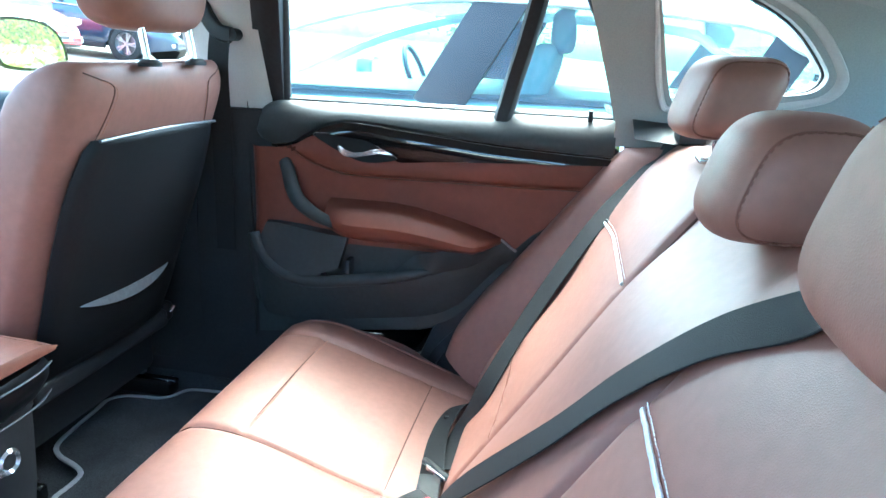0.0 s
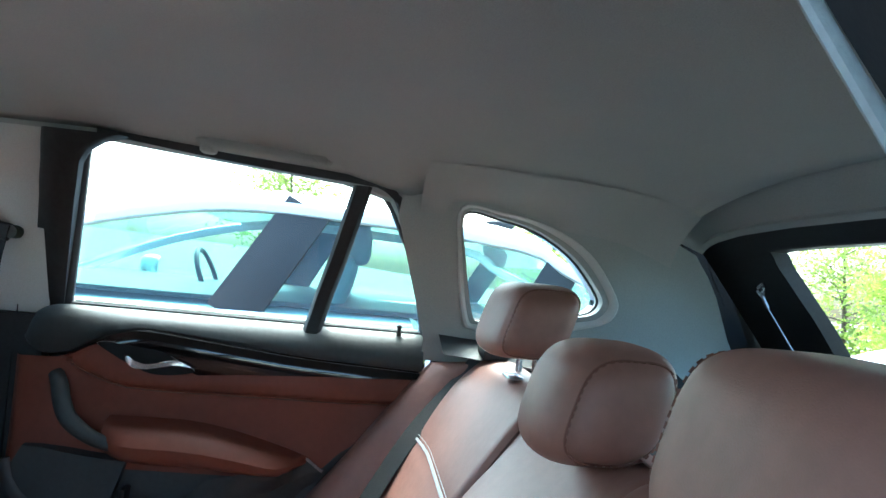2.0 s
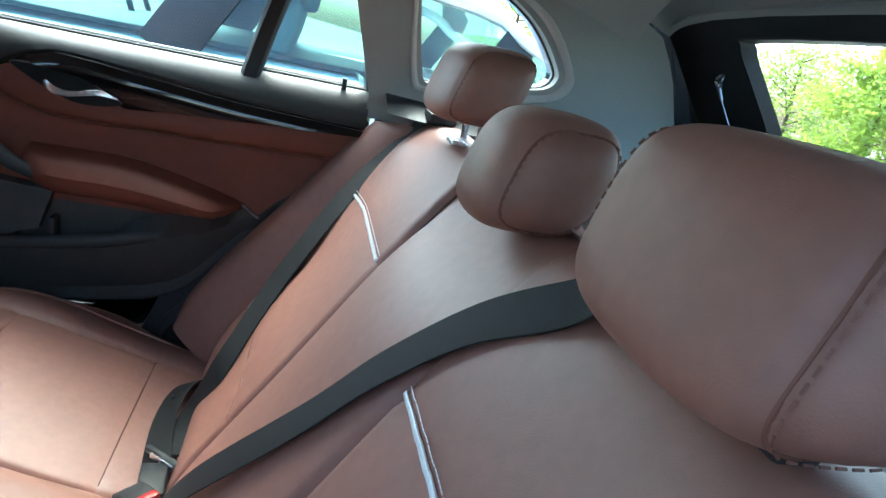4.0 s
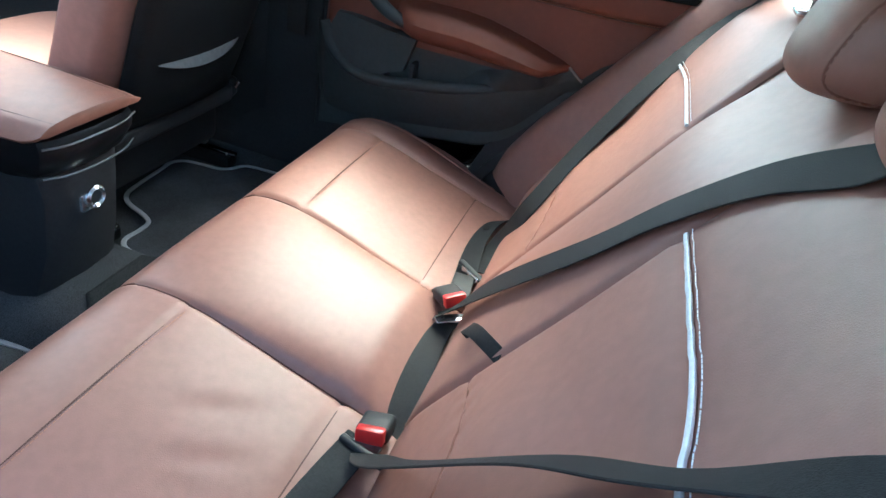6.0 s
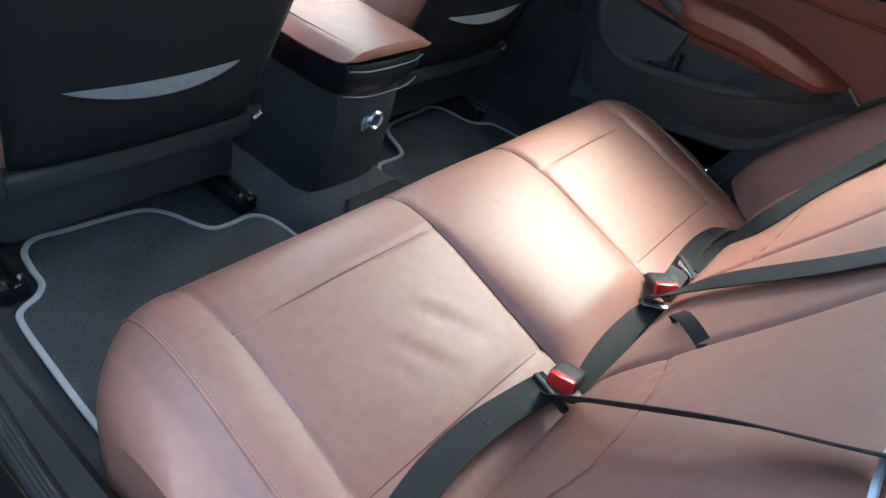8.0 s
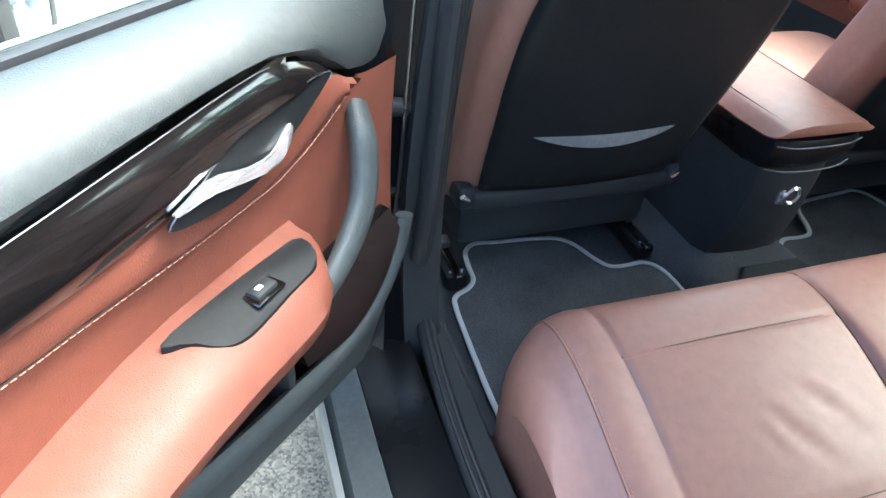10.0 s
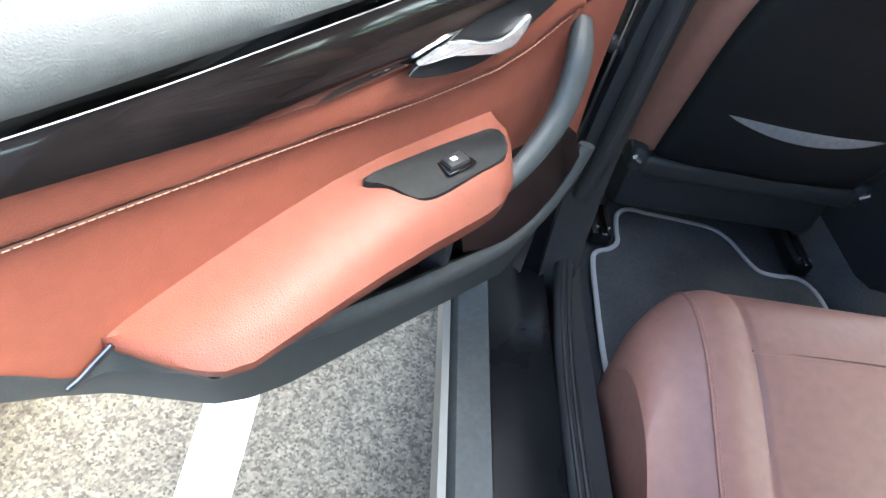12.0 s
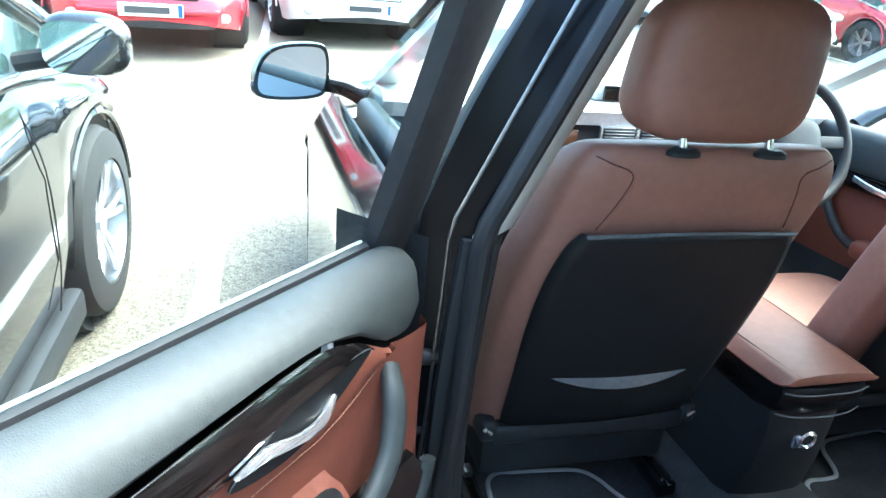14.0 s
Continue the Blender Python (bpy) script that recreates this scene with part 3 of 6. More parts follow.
def gate(x, s, d):
    """Point on the leaning tailgate: s is the drop from its upper edge, d out of the car."""
    fall = max(0.0, s - 0.055)
    return Vector((x, -0.675 - 0.50 * min(s, 0.055) - 0.95 * fall - d - 0.06 * (1 - (x / 0.7) ** 2), 1.282 - 0.42 * min(s, 0.055) - 0.92 * fall + 0.040 * (1 - (x / 0.75) ** 2) + 0.02 * d))


GATE_HOLE = [(float(a), float(b)) for a, b in curve([(-0.39, 0.048), (0, 0.054), (0.39, 0.048), (0.440, 0.064), (0.455, 0.12), (0.47, 0.20), (0.50, 0.30), (0.50, 0.335), (0, 0.345), (-0.50, 0.335), (-0.50, 0.30), (-0.47, 0.20), (-0.455, 0.12), (-0.440, 0.064)], 4, True)]
GATE_OUT = [(float(a), float(b)) for a, b in curve([(-0.40, -0.022), (0, -0.018), (0.40, -0.022), (0.557, -0.004), (0.634, 0.040), (0.670, 0.085), (0.682, 0.138), (0.69, 0.20), (0.70, 0.30), (0.72, 0.45), (0, 0.46), (-0.72, 0.45), (-0.70, 0.30), (-0.69, 0.20), (-0.682, 0.138), (-0.670, 0.085), (-0.634, 0.040), (-0.557, -0.004)], 4, True)]
part("inner_trim", holed(GATE_OUT, GATE_HOLE, lambda a, b, d: gate(a, b, 0.04 + d * 1.0), 0.035), PLASTIC, tail, "black plastic tailgate trim")
pane = bmesh.new()
pane.faces.new([pane.verts.new(gate(a, b, 0.07)) for a, b in GATE_HOLE])
g = part("rear_pane", pane, GLASS, tail, "tinted rear window pane", smooth=False)
g.visible_shadow = False
part("lower_gate", sheet(lambda u, v: Vector((-0.72 + 1.44 * u, -1.18 - 0.05 * v, 0.96 - 0.6 * v)), 4, 4), PLASTIC, tail)
# lining that runs from the roof and side trim to the tailgate opening
mouth = []
for step, into in ((0.000, -0.030), (0.004, -0.006), (0.010, 0.004), (0.016, 0.002), (0.030, 0.020), (0.060, 0.045), (0.095, 0.075)):
    row = []
    for q, (a, b) in enumerate(GATE_OUT):
        a0, b0 = GATE_OUT[q - 1]
        a1, b1 = GATE_OUT[(q + 1) % len(GATE_OUT)]
        n = Vector((b1 - b0, -(a1 - a0))).normalized()
        p = gate(a, b, 0.04)
        row.append(p + Vector((n.x * step * 0.4, into * (1 + (2.0 * abs(n.x) if into > 0 else 0)), -n.y * step * 1.05)))
    mouth.append(row)
head = part("rear_lining", loft(mouth, False), QUARTER_GREY)
tagged(head, "pale grey moulded lining round the tailgate opening", "trim", kind="structure")
cord = thing("blind_cord", "thin grey cord on a chrome hook inside the tailgate", "cord")
hook = Vector((0.490, -0.832, 1.216))
part("hook", tube(curve([hook + Vector((0.0, 0.03, 0.012)), hook + Vector((0.010, 0.035, 0.0)), hook + Vector((0.0, 0.03, -0.012)), hook + Vector((-0.01, 0.035, 0))], 6, True), 0.003, 6, closed=True), CHROME, cord, "small chrome hook")
part("cord_end", tube([hook + Vector((0, 0.03, -0.012)), hook + Vector((-0.006, 0.02, -0.035))], 0.004, 6), STEEL, cord)
part("string", tube(curve([hook + Vector((-0.006, 0.02, -0.035)), hook + Vector((-0.03, -0.03, -0.12)), hook + Vector((-0.05, -0.1, -0.22))], 5), 0.0016, 5), STEEL, cord)
boot = part("boot_cover", sheet(lambda u, v: Vector((-0.66 + 1.32 * u, -0.36 - 0.62 * v, 0.985 - 0.02 * v)), 6, 4), PLASTIC)
tagged(boot, "black luggage compartment cover behind the seats", "luggage cover", kind="structure")


# ---- rear bench ----
bench = thing("rear_bench", "brown leather three-seat rear bench with silver piping", "car seat")
CREASE_X = 0.163


def cushion_profile(v):
    pts = [(0.00, 0.412), (0.05, 0.428), (0.10, 0.444), (0.15, 0.459), (0.25, 0.491), (0.35, 0.525), (0.412, 0.5405), (0.46, 0.545), (0.50, 0.540), (0.535, 0.518), (0.553, 0.475), (0.553, 0.41), (0.542, 0.33), (0.525, 0.29)]
    return pts


PROFILE = curve(cushion_profile(0), 6)


def groove(d, w):
    return math.exp(-(d / w) ** 2)


def cushion_point(x, k):
    """x across, k along the profile from the crease over the front edge."""
    f = k * (len(PROFILE) - 1)
    i = min(int(f), len(PROFILE) - 2)
    y, z = PROFILE[i] + (PROFILE[i + 1] - PROFILE[i]) * (f - i)
    y, z = float(y), float(z)
    ax = abs(x)
    # rounded outer front corner and outer roll
    e = max(0.0, min(1.0, (ax - 0.565) / 0.150))
    cut = 1 - math.sqrt(max(0.0, 1 - e * e))
    y -= 0.14 * cut * max(0.0, min(1.0, (y - 0.05) / 0.35))
    if z > 0.33:
        z -= 0.045 * cut + 0.02 * e ** 3
    # panels puff up between their seams
    top = 1.0 if y < 0.51 else max(0.0, 1 - (y - 0.51) / 0.03)
    if ax < CREASE_X:
        rear = max(0.0, min(1.0, (0.44 - y) / 0.28)) * max(0.0, min(1.0, (y - 0.085) / 0.07))
        z += top * (0.010 * (1 - (ax / CREASE_X) ** 2) + 0.026 * rear * (1 - (ax / CREASE_X) ** 6))
    else:
        m = (ax - CREASE_X) / (0.556 - CREASE_X)
        if m < 1:
            z += top * (0.006 * math.sin(math.pi * m) if 0.165 < y < 0.412 else 0.002)
        else:
            z += top * 0.012 * math.sin(math.pi * min(1, (ax - 0.556) / 0.11))
    # seams
    z -= 0.007 * groove(ax - CREASE_X, 0.005) * (1 if y < 0.5 else 0.6)
    z -= top * 0.004 * groove(ax - (0.556 + 0.02 * max(0, (0.3 - y))), 0.004)
    if CREASE_X < ax < 0.556:
        z -= 0.004 * groove(y - 0.412, 0.004)
        z -= 0.004 * groove(y - 0.165, 0.004)
    # wrinkles of use in one seat
    for cx, cy, ln_, ang, dep in ((-0.285, 0.285, 0.035, 0.9, 0.0034), (-0.355, 0.255, 0.045, 0.75, 0.0026), (-0.40, 0.26, 0.03, 0.5, 0.0012), (-0.25, 0.235, 0.03, 1.1, 0.0015)):
        dx, dy = x - cx, y - cy
        a = dx * math.cos(ang) + dy * math.sin(ang)
        b = -dx * math.sin(ang) + dy * math.cos(ang)
        if top == 1.0 and y < 0.4:
            z -= dep * math.exp(-(a / 0.012) ** 2 - (b / ln_) ** 2) - 0.6 * dep * math.exp(-((a - 0.018) / 0.014) ** 2 - (b / ln_) ** 2)
    return Vector((x, y, z))


def cushion_part(name, x0, x1, nu, label=""):
    part(name, sheet(lambda u, v: cushion_point(x0 + (x1 - x0) * u, v), nu, 110), LEATHER, bench, label)


cushion_part("seat_cushion", -0.714, -CREASE_X, 100, "brown leather cushion with creases of use")
cushion_part("seat_cushion", -CREASE_X, CREASE_X, 56, "raised brown leather middle cushion")
cushion_part("seat_cushion", CREASE_X, 0.714, 100, "brown leather outer cushion")


for sx in (-1, 1):
    def side(u, v):
        p = cushion_point(sx * 0.714, 0.02 + 0.93 * u)
        return p * (1 - v) + Vector((sx * (0.690 + 0.030 * math.sin(math.pi * min(1.0, 0.3 + v * 0.7))), p.y, 0.29)) * v
    part("cushion_side", sheet(side, 50, 8), LEATHER, bench)


def on_cushion(x, y, lift=0.0015):
    ks = np.linspace(0, 0.75, 120)
    best = min((cushion_point(x, k) for k in ks), key=lambda p: abs(p.y - y))
    return Vector((best.x, y, best.z + lift))


for sx in (-1, 1):
    line = [on_cushion(sx * x, 0.412, -0.001) for x in np.linspace(CREASE_X + 0.004, 0.556, 24)]
    part("seam", tube(line, 0.0016, 5), SEAM, bench)
    part("stitching", stitches([p + Vector((0, -0.006, 0.003)) for p in line]), THREAD, bench)
    line = [on_cushion(sx * x, 0.165, -0.001) for x in np.linspace(CREASE_X + 0.004, 0.558, 24)]
    part("seam", tube(line, 0.0014, 5), SEAM, bench)
    line = [on_cushion(sx * (0.556 + 0.02 * max(0, (0.3 - y))), y, -0.001) for y in np.linspace(0.03, 0.50, 30)]
    part("seam", tube(line, 0.0015, 5), SEAM, bench)
    line = [cushion_point(sx * (0.632 + 0.0 * k), k) + Vector((sx * 0.001, 0.0, 0.0012)) for k in np.linspace(0.22, 0.82, 40)]
    part("piping", tube(line, 0.0022, 6), LEATHER, bench, "rolled leather edge seam")
    part("stitching", stitches([p + Vector((-sx * 0.005, 0, 0.0012)) for p in line], 0.0065, 0.0045, 0.0008), THREAD, bench)
    line = [cushion_point(sx * CREASE_X, k) + Vector((0, 0, 0.001)) for k in np.linspace(0.03, 0.80, 50)]
    part("seam", tube(line, 0.0016, 5), SEAM, bench)

# back rest: leaning surface with outer seats, a middle seat and side wings
BACK = curve([(0.075, 0.44), (0.055, 0.50), (0.00, 0.59), (-0.08, 0.715), (-0.172, 0.866), (-0.235, 0.962), (-0.268, 1.005), (-0.292, 1.024), (-0.32, 1.028), (-0.36, 1.015), (-0.38, 0.96)], 8)
BN = Vector((0, 0.86, 0.51))


def back_point(x, k, extra=0.0):
    f = k * (len(BACK) - 1)
    i = min(int(f), len(BACK) - 2)
    y, z = BACK[i] + (BACK[i + 1] - BACK[i]) * (f - i)
    y, z = float(y), float(z)
    ax = abs(x)
    off = extra
    live = max(0.0, min(1.0, (z - 0.47) / 0.08)) * max(0.0, min(1.0, (1.03 - z) / 0.06)) if k < 0.78 else 0.0
    if ax < CREASE_X:
        off += live * 0.012 * (1 - (ax / CREASE_X) ** 2)
        off -= 0.03 * math.exp(-((z - 0.99) / 0.07) ** 2 - (ax / 0.16) ** 4) * (1 if k < 0.8 else 0)
    else:
        m = (ax - CREASE_X) / (0.60 - CREASE_X)
        if m < 1:
            off += live * (0.012 * math.exp(-((m - 0.86) / 0.16) ** 2))
            off += live * 0.012 * math.exp(-((z - 0.66) / 0.07) ** 2) * math.sin(math.pi * m)
        else:
            w = (ax - 0.60) / 0.085
            off += (0.066 + 0.030 * max(0.0, min(1.0, (0.88 - z) / 0.28))) * math.sin(0.5 * math.pi * min(1.0, w / 0.85)) * max(0.0, min(1.0, (1.03 - z) / 0.05)) * (k < 0.8)
            if k < 0.8:
                z -= 0.03 * w * max(0, (z - 0.9)) / 0.13
    off -= 0.012 * groove(ax - CREASE_X, 0.006)
    off -= 0.014 * groove(ax - 0.60, 0.007)
    if CREASE_X < ax < 0.60:
        off -= live * 0.004 * groove(z - 0.867, 0.006)
        off -= live * 0.003 * groove(z - (0.585 + 0.05 * math.sin(math.pi * (ax - CREASE_X) / 0.44)), 0.005)
    p = Vector((x, y, z)) + BN * off
    return p


def back_part(x0, x1, nu, label=""):
    part("backrest", sheet(lambda u, v: back_point(x0 + (x1 - x0) * u, v), nu, 90), LEATHER, bench, label)


back_part(-0.60, -CREASE_X, 64, "brown leather outer seat back")
back_part(-CREASE_X, CREASE_X, 40, "brown leather middle seat back")
back_part(CREASE_X, 0.60, 64, "brown leather outer seat back")
part("side_wing", sheet(lambda u, v: back_point(0.60 + 0.105 * u, v), 14, 70), LEATHER, bench, "brown leather side bolster")
part("side_wing", sheet(lambda u, v: back_point(-0.60 - 0.105 * u, v), 14, 70), LEATHER, bench, "brown leather side bolster")


def on_back(x, z, lift=0.0015):
    best = min((back_point(x, k) for k in np.linspace(0.0, 0.8, 700)), key=lambda p: abs(p.z - z))
    return best + BN * lift


for sx in (-1, 1):
    line = [on_back(sx * x, 0.867 + (0.014 * min(1.0, (x - 0.16) / 0.38) if sx < 0 else 0.003), 0.004) for x in np.linspace(CREASE_X + 0.012, 0.585, 40)]
    part("piping", sweep(line, round_rect(0.0055, 0.004, 0.0015, 2), (0, 0.86, 0.51)), PIPING, bench, "silver contrast piping")
    part("stitching", stitches([p + Vector((0, -0.0035, 0.0075)) for p in line], 0.006, 0.0048, 0.0006), PIPING, bench)
    line = [on_back(sx * x, 0.585 + 0.05 * math.sin(math.pi * (x - CREASE_X) / 0.44), 0.0) for x in np.linspace(CREASE_X + 0.003, 0.597, 30)]
    part("seam", tube([p + BN * 0.0012 for p in line], 0.0014, 5), SEAM_SOFT, bench)
    line = [back_point(sx * CREASE_X, k) + BN * 0.001 for k in np.linspace(0.05, 0.74, 50)]
    part("seam", tube(line, 0.0022, 5), SEAM, bench)
    line = [back_point(sx * 0.60, k) + BN * 0.001 for k in np.linspace(0.05, 0.74, 50)]
    part("seam", tube(line, 0.003, 5), SEAM, bench)
part("pull_loop", sweep(curve([(0.0, 0.03, 0.535), (-0.018, 0.024, 0.548), (-0.036, 0.012, 0.556), (-0.042, -0.006, 0.572), (-0.026, -0.020, 0.585), (-0.004, -0.018, 0.588)], 6), round_rect(0.022, 0.003, 0.001, 2), (0.5, 0.2, 0.8)), BELT, bench, "black webbing loop")


# ---- headrests of the bench ----
def rear_headrest(x, y, z, w, h, d, label, power=3.4, droop=0.0, raised=True):
    root = thing("headrest", label, "headrest", "rear headrests")

    def form(p):
        t = p.z / (h / 2)
        p = Vector(p)
        p.y += -0.018 * t + 0.014 * (1 - (p.x / (w / 2)) ** 2) * (1 if p.y > 0 else 0.4)
        p.x *= 1 - 0.07 * max(0, t) ** 2 - 0.05 * max(0, -t) ** 2
        e = min(abs(abs(p.x) - 0.40 * w), 0.02)
        if abs(p.x) > 0.02:
            p.y += -0.003 * math.exp(-(e / 0.004) ** 2) * (1 if p.y > 0 else -1)
        out = max(0.0, p.x / (w / 2) * (1 if x > 0 else -1))
        p.z -= droop * out ** 2 * max(0.0, t)
        return p + Vector((x, y, z))
    part("cover", pad(w, d, h, power, 72, 36, form), LEATHER, root, "brown leather headrest cover")
    for sx in (-1, 1):
        loop = []
        for a in np.linspace(-0.5 * math.pi * 0.95, 1.5 * math.pi * 0.95, 56):
            e = 2 / power
            sp = lambda q: math.copysign(abs(q) ** e, q)
            kx = (1 - 0.80 ** power) ** (1 / power)
            loop.append(form(Vector((sx * 0.40 * w, d / 2 * kx * sp(math.sin(a)) * 1.005, h / 2 * kx * sp(math.cos(a)) * 1.005))))
        part("seam", tube(loop, 0.0014, 5), SEAM_SOFT, root)
        for off in (-0.005, 0.005):
            part("stitching", stitches([q + Vector((off, 0, 0)) for q in loop], 0.008, 0.005, 0.0009), SEAM_SOFT, root)
    for k in (-0.055, 0.055):
        part("post", tube([(x + k, y - 0.005 - (0 if raised else 0.02), z - h / 2 - (0.035 if raised else 0.012)), (x + k, y - 0.005, z - h / 2 + 0.03)], 0.006, 10), CHROME, root, "chrome headrest post")
    return root


rear_headrest(0.364, -0.312, 1.125, 0.250, 0.122, 0.116, "brown leather outer headrest on the rear bench", 3.8)
rear_headrest(-0.408, -0.292, 1.103, 0.256, 0.126, 0.100, "brown leather outer headrest on the rear bench", 3.8, 0.006)
rear_headrest(-0.022, -0.302, 1.069, 0.186, 0.128, 0.122, "low brown leather middle headrest on the rear bench", 3.2, 0.0, False)
for x in (0.40, -0.40):
    fit_ = thing("headrest_socket", "headrest guide set in the seat back, far one silver for its highlight", "headrest guide", "headrest guides")
    # Chrome on the far collar stands for a bright highlight; near one is plastic.
    part("collar", block(x - 0.055, -0.290, 1.030, 0.05, 0.026, 0.008, 0.003), CHROME if x > 0 else PLASTIC, fit_)


# ---- rear seat belts ----
WEB = round_rect(0.049, 0.0022, 0.0008, 1)


def strap(name, pts, ups, parent, n=10, label=""):
    path = curve(pts, n)
    us = curve(ups, n)
    up = lambda k: Vector(us[min(len(us) - 1, round(k * (len(us) - 1)))])
    return part(name, sweep(path, WEB, up), BELT, parent, label)


def cu(x, y, lift):
    return on_cushion(x, y, lift)


def stud(x, y, z, parent):
    bm = lathe([(0.0001, 0.001), (0.0026, 0.001), (0.0032, 0.003), (0.0052, 0.0028), (0.006, 0.0005), (0.006, -0.003), (0.0001, -0.003)], 14, "z")
    bmesh.ops.translate(bm, vec=(x, y, z), verts=bm.verts[:])
    part("stud", bm, PLASTIC, parent, "round belt stop stud")


def bk(x, z, lift=0.004):
    return on_back(x, z, lift)


right_belt = thing("seat_belt", "black webbing seat belt fastened across the far seat back", "seat belt", "rear seat belts")
U = (0, 0.86, 0.51)
UR = (-0.50, 0.74, 0.44)
UE = (0.62, 0.45, 0.62)
strap("shoulder_strap", [(0.575, -0.335, 1.045), (0.60, -0.285, 1.043), bk(0.60, 0.985, 0.012), bk(0.545, 0.87, 0.012), bk(0.46, 0.70, 0.014), bk(0.37, 0.575, 0.014), (0.371, 0.068, 0.477), (0.258, 0.084, 0.466)],
      [(0, 0, 1), (-0.2, 0.5, 0.8), UR, UR, UR, UR, (-0.35, 0.6, 0.7), (-0.2, 0.2, 0.9)], right_belt)
strap("lap_strap", [cu(0.245, 0.098, 0.016), cu(0.31, 0.108, 0.013), cu(0.38, 0.112, 0.012), cu(0.455, 0.106, 0.012), cu(0.51, 0.092, 0.008), cu(0.56, 0.07, -0.01)], [(0, 0.45, 0.9)] * 6, right_belt)
turned = lambda deg: Matrix.Rotation(radians(deg), 4, "Z")
part("slide_tongue", block(0.254, 0.091, 0.467, 0.074, 0.013, 0.010, 0.004, 3, turned(51)), PLASTIC, right_belt, "black sliding belt tongue")
part("tongue_bar", block(0.244, 0.091, 0.465, 0.050, 0.004, 0.011, 0.001, 1, turned(51)), CHROME, right_belt, "bright metal bar")
part("tongue_cover", block(0.204, 0.095, 0.461, 0.075, 0.040, 0.010, 0.004, 2, turned(6)), PLASTIC, right_belt, "black tongue sleeve")
stud(0.435, 0.108, 0.464, right_belt)
part("belt_guide", block(0.575, -0.30, 1.038, 0.075, 0.05, 0.02, 0.006), PLASTIC, right_belt, "black belt guide")

mid_belt = thing("seat_belt", "black webbing seat belt running to a red-buttoned centre buckle", "seat belt", "rear seat belts")
strap("shoulder_strap", [(-0.325, -0.325, 1.05), (-0.305, -0.285, 1.045), bk(-0.262, 1.005, 0.008), bk(-0.185, 0.945, 0.008), bk(-0.121, 0.857, 0.008), bk(-0.074, 0.765, 0.008), bk(0.015, 0.60, 0.016), (0.078, 0.088, 0.492), (0.112, 0.094, 0.468)],
      [(0, 0, 1), (0, 0.5, 0.8), U, U, U, U, U, (0.5, 0.7, 0.2), (0.9, 0.4, 0.1)], mid_belt)
strap("lap_strap", [cu(0.095, 0.090, 0.010), cu(0.035, 0.092, 0.018), cu(-0.043, 0.090, 0.018), cu(-0.115, 0.085, 0.012), cu(-0.175, 0.07, -0.002)], [(0, 0.2, 1), (0, 0.3, 1), (0, 0.2, 1), (0, 0, 1), (0, 0, 1)], mid_belt)
stud(-0.075, 0.089, 0.463, mid_belt)
part("tongue", block(0.080, 0.073, 0.481, 0.074, 0.020, 0.005, 0.002, 2, turned(-52)), CHROME, mid_belt, "silver metal belt tongue")
part("tongue_slot", block(0.083, 0.074, 0.482, 0.044, 0.011, 0.004, 0.001, 1, turned(-52)), PLASTIC, mid_belt)

left_belt = thing("seat_belt", "twisted black webbing seat belt across the near seat back", "seat belt", "rear seat belts")
strap("shoulder_strap", [(-0.60, -0.30, 1.05), (-0.605, -0.27, 1.01), bk(-0.575, 0.965, 0.014), bk(-0.53, 0.88, 0.02), bk(-0.46, 0.78, 0.03), (-0.395, 0.02, 0.66), (-0.316, 0.067, 0.556), (-0.239, 0.093, 0.469)],
      [(0, 0.3, 1), (0.2, 0.7, 0.7), (0.4, 0.7, 0.55), UE, UE, UE, UE, (0.7, 0.3, 0.6)], left_belt)
strap("lap_strap", [cu(-0.215, 0.112, 0.016), cu(-0.29, 0.126, 0.013), cu(-0.37, 0.136, 0.012), cu(-0.47, 0.134, 0.012), cu(-0.60, 0.11, 0.002)], [(0, 0, 1)] * 5, left_belt)
part("tongue", block(-0.238, 0.104, 0.468, 0.074, 0.012, 0.011, 0.004, 3, turned(72)), PLASTIC, left_belt, "black belt tongue")
part("tongue_plate", block(-0.226, 0.103, 0.466, 0.040, 0.018, 0.004, 0.001, 1, turned(80)), STEEL, left_belt)
stud(-0.353, 0.136, 0.468, left_belt)


def buckle(x, y, z, turn, label):
    m = pose(x, y, z, -8, 14, turn)
    root = thing("belt_buckle", label, "belt buckle", "belt buckles", m)
    part("housing", block(0.012, 0, 0, 0.050, 0.046, 0.024, 0.007, 3), PLASTIC, root, "black buckle housing")
    part("release_button", block(-0.0135, 0, 0.003, 0.018, 0.040, 0.022, 0.004, 2), RED, root, "red release button")
    part("stalk", block(0.05, 0, -0.012, 0.04, 0.024, 0.007, 0.002), BELT, root)
    return root


loop_thing = thing("belt_loop", "small folded black webbing loop sticking out of the seat crease", "belt loop")
loop_path = curve([(-0.158, -0.030, 0.628), (-0.130, -0.004, 0.622), (-0.098, 0.016, 0.607), (-0.070, 0.030, 0.586), (-0.062, 0.026, 0.574), (-0.072, 0.016, 0.578), (-0.100, 0.000, 0.598), (-0.135, -0.016, 0.613), (-0.160, -0.036, 0.622)], 6)
part("webbing", sweep(loop_path, round_rect(0.0018, 0.022, 0.0006, 2), (0.1, -0.55, 0.83)), BELT, loop_thing)
buckle(0.121, 0.094, 0.488, 38, "black belt buckle with a red release button")
buckle(-0.201, 0.103, 0.469, 3, "black belt buckle with a red release button")
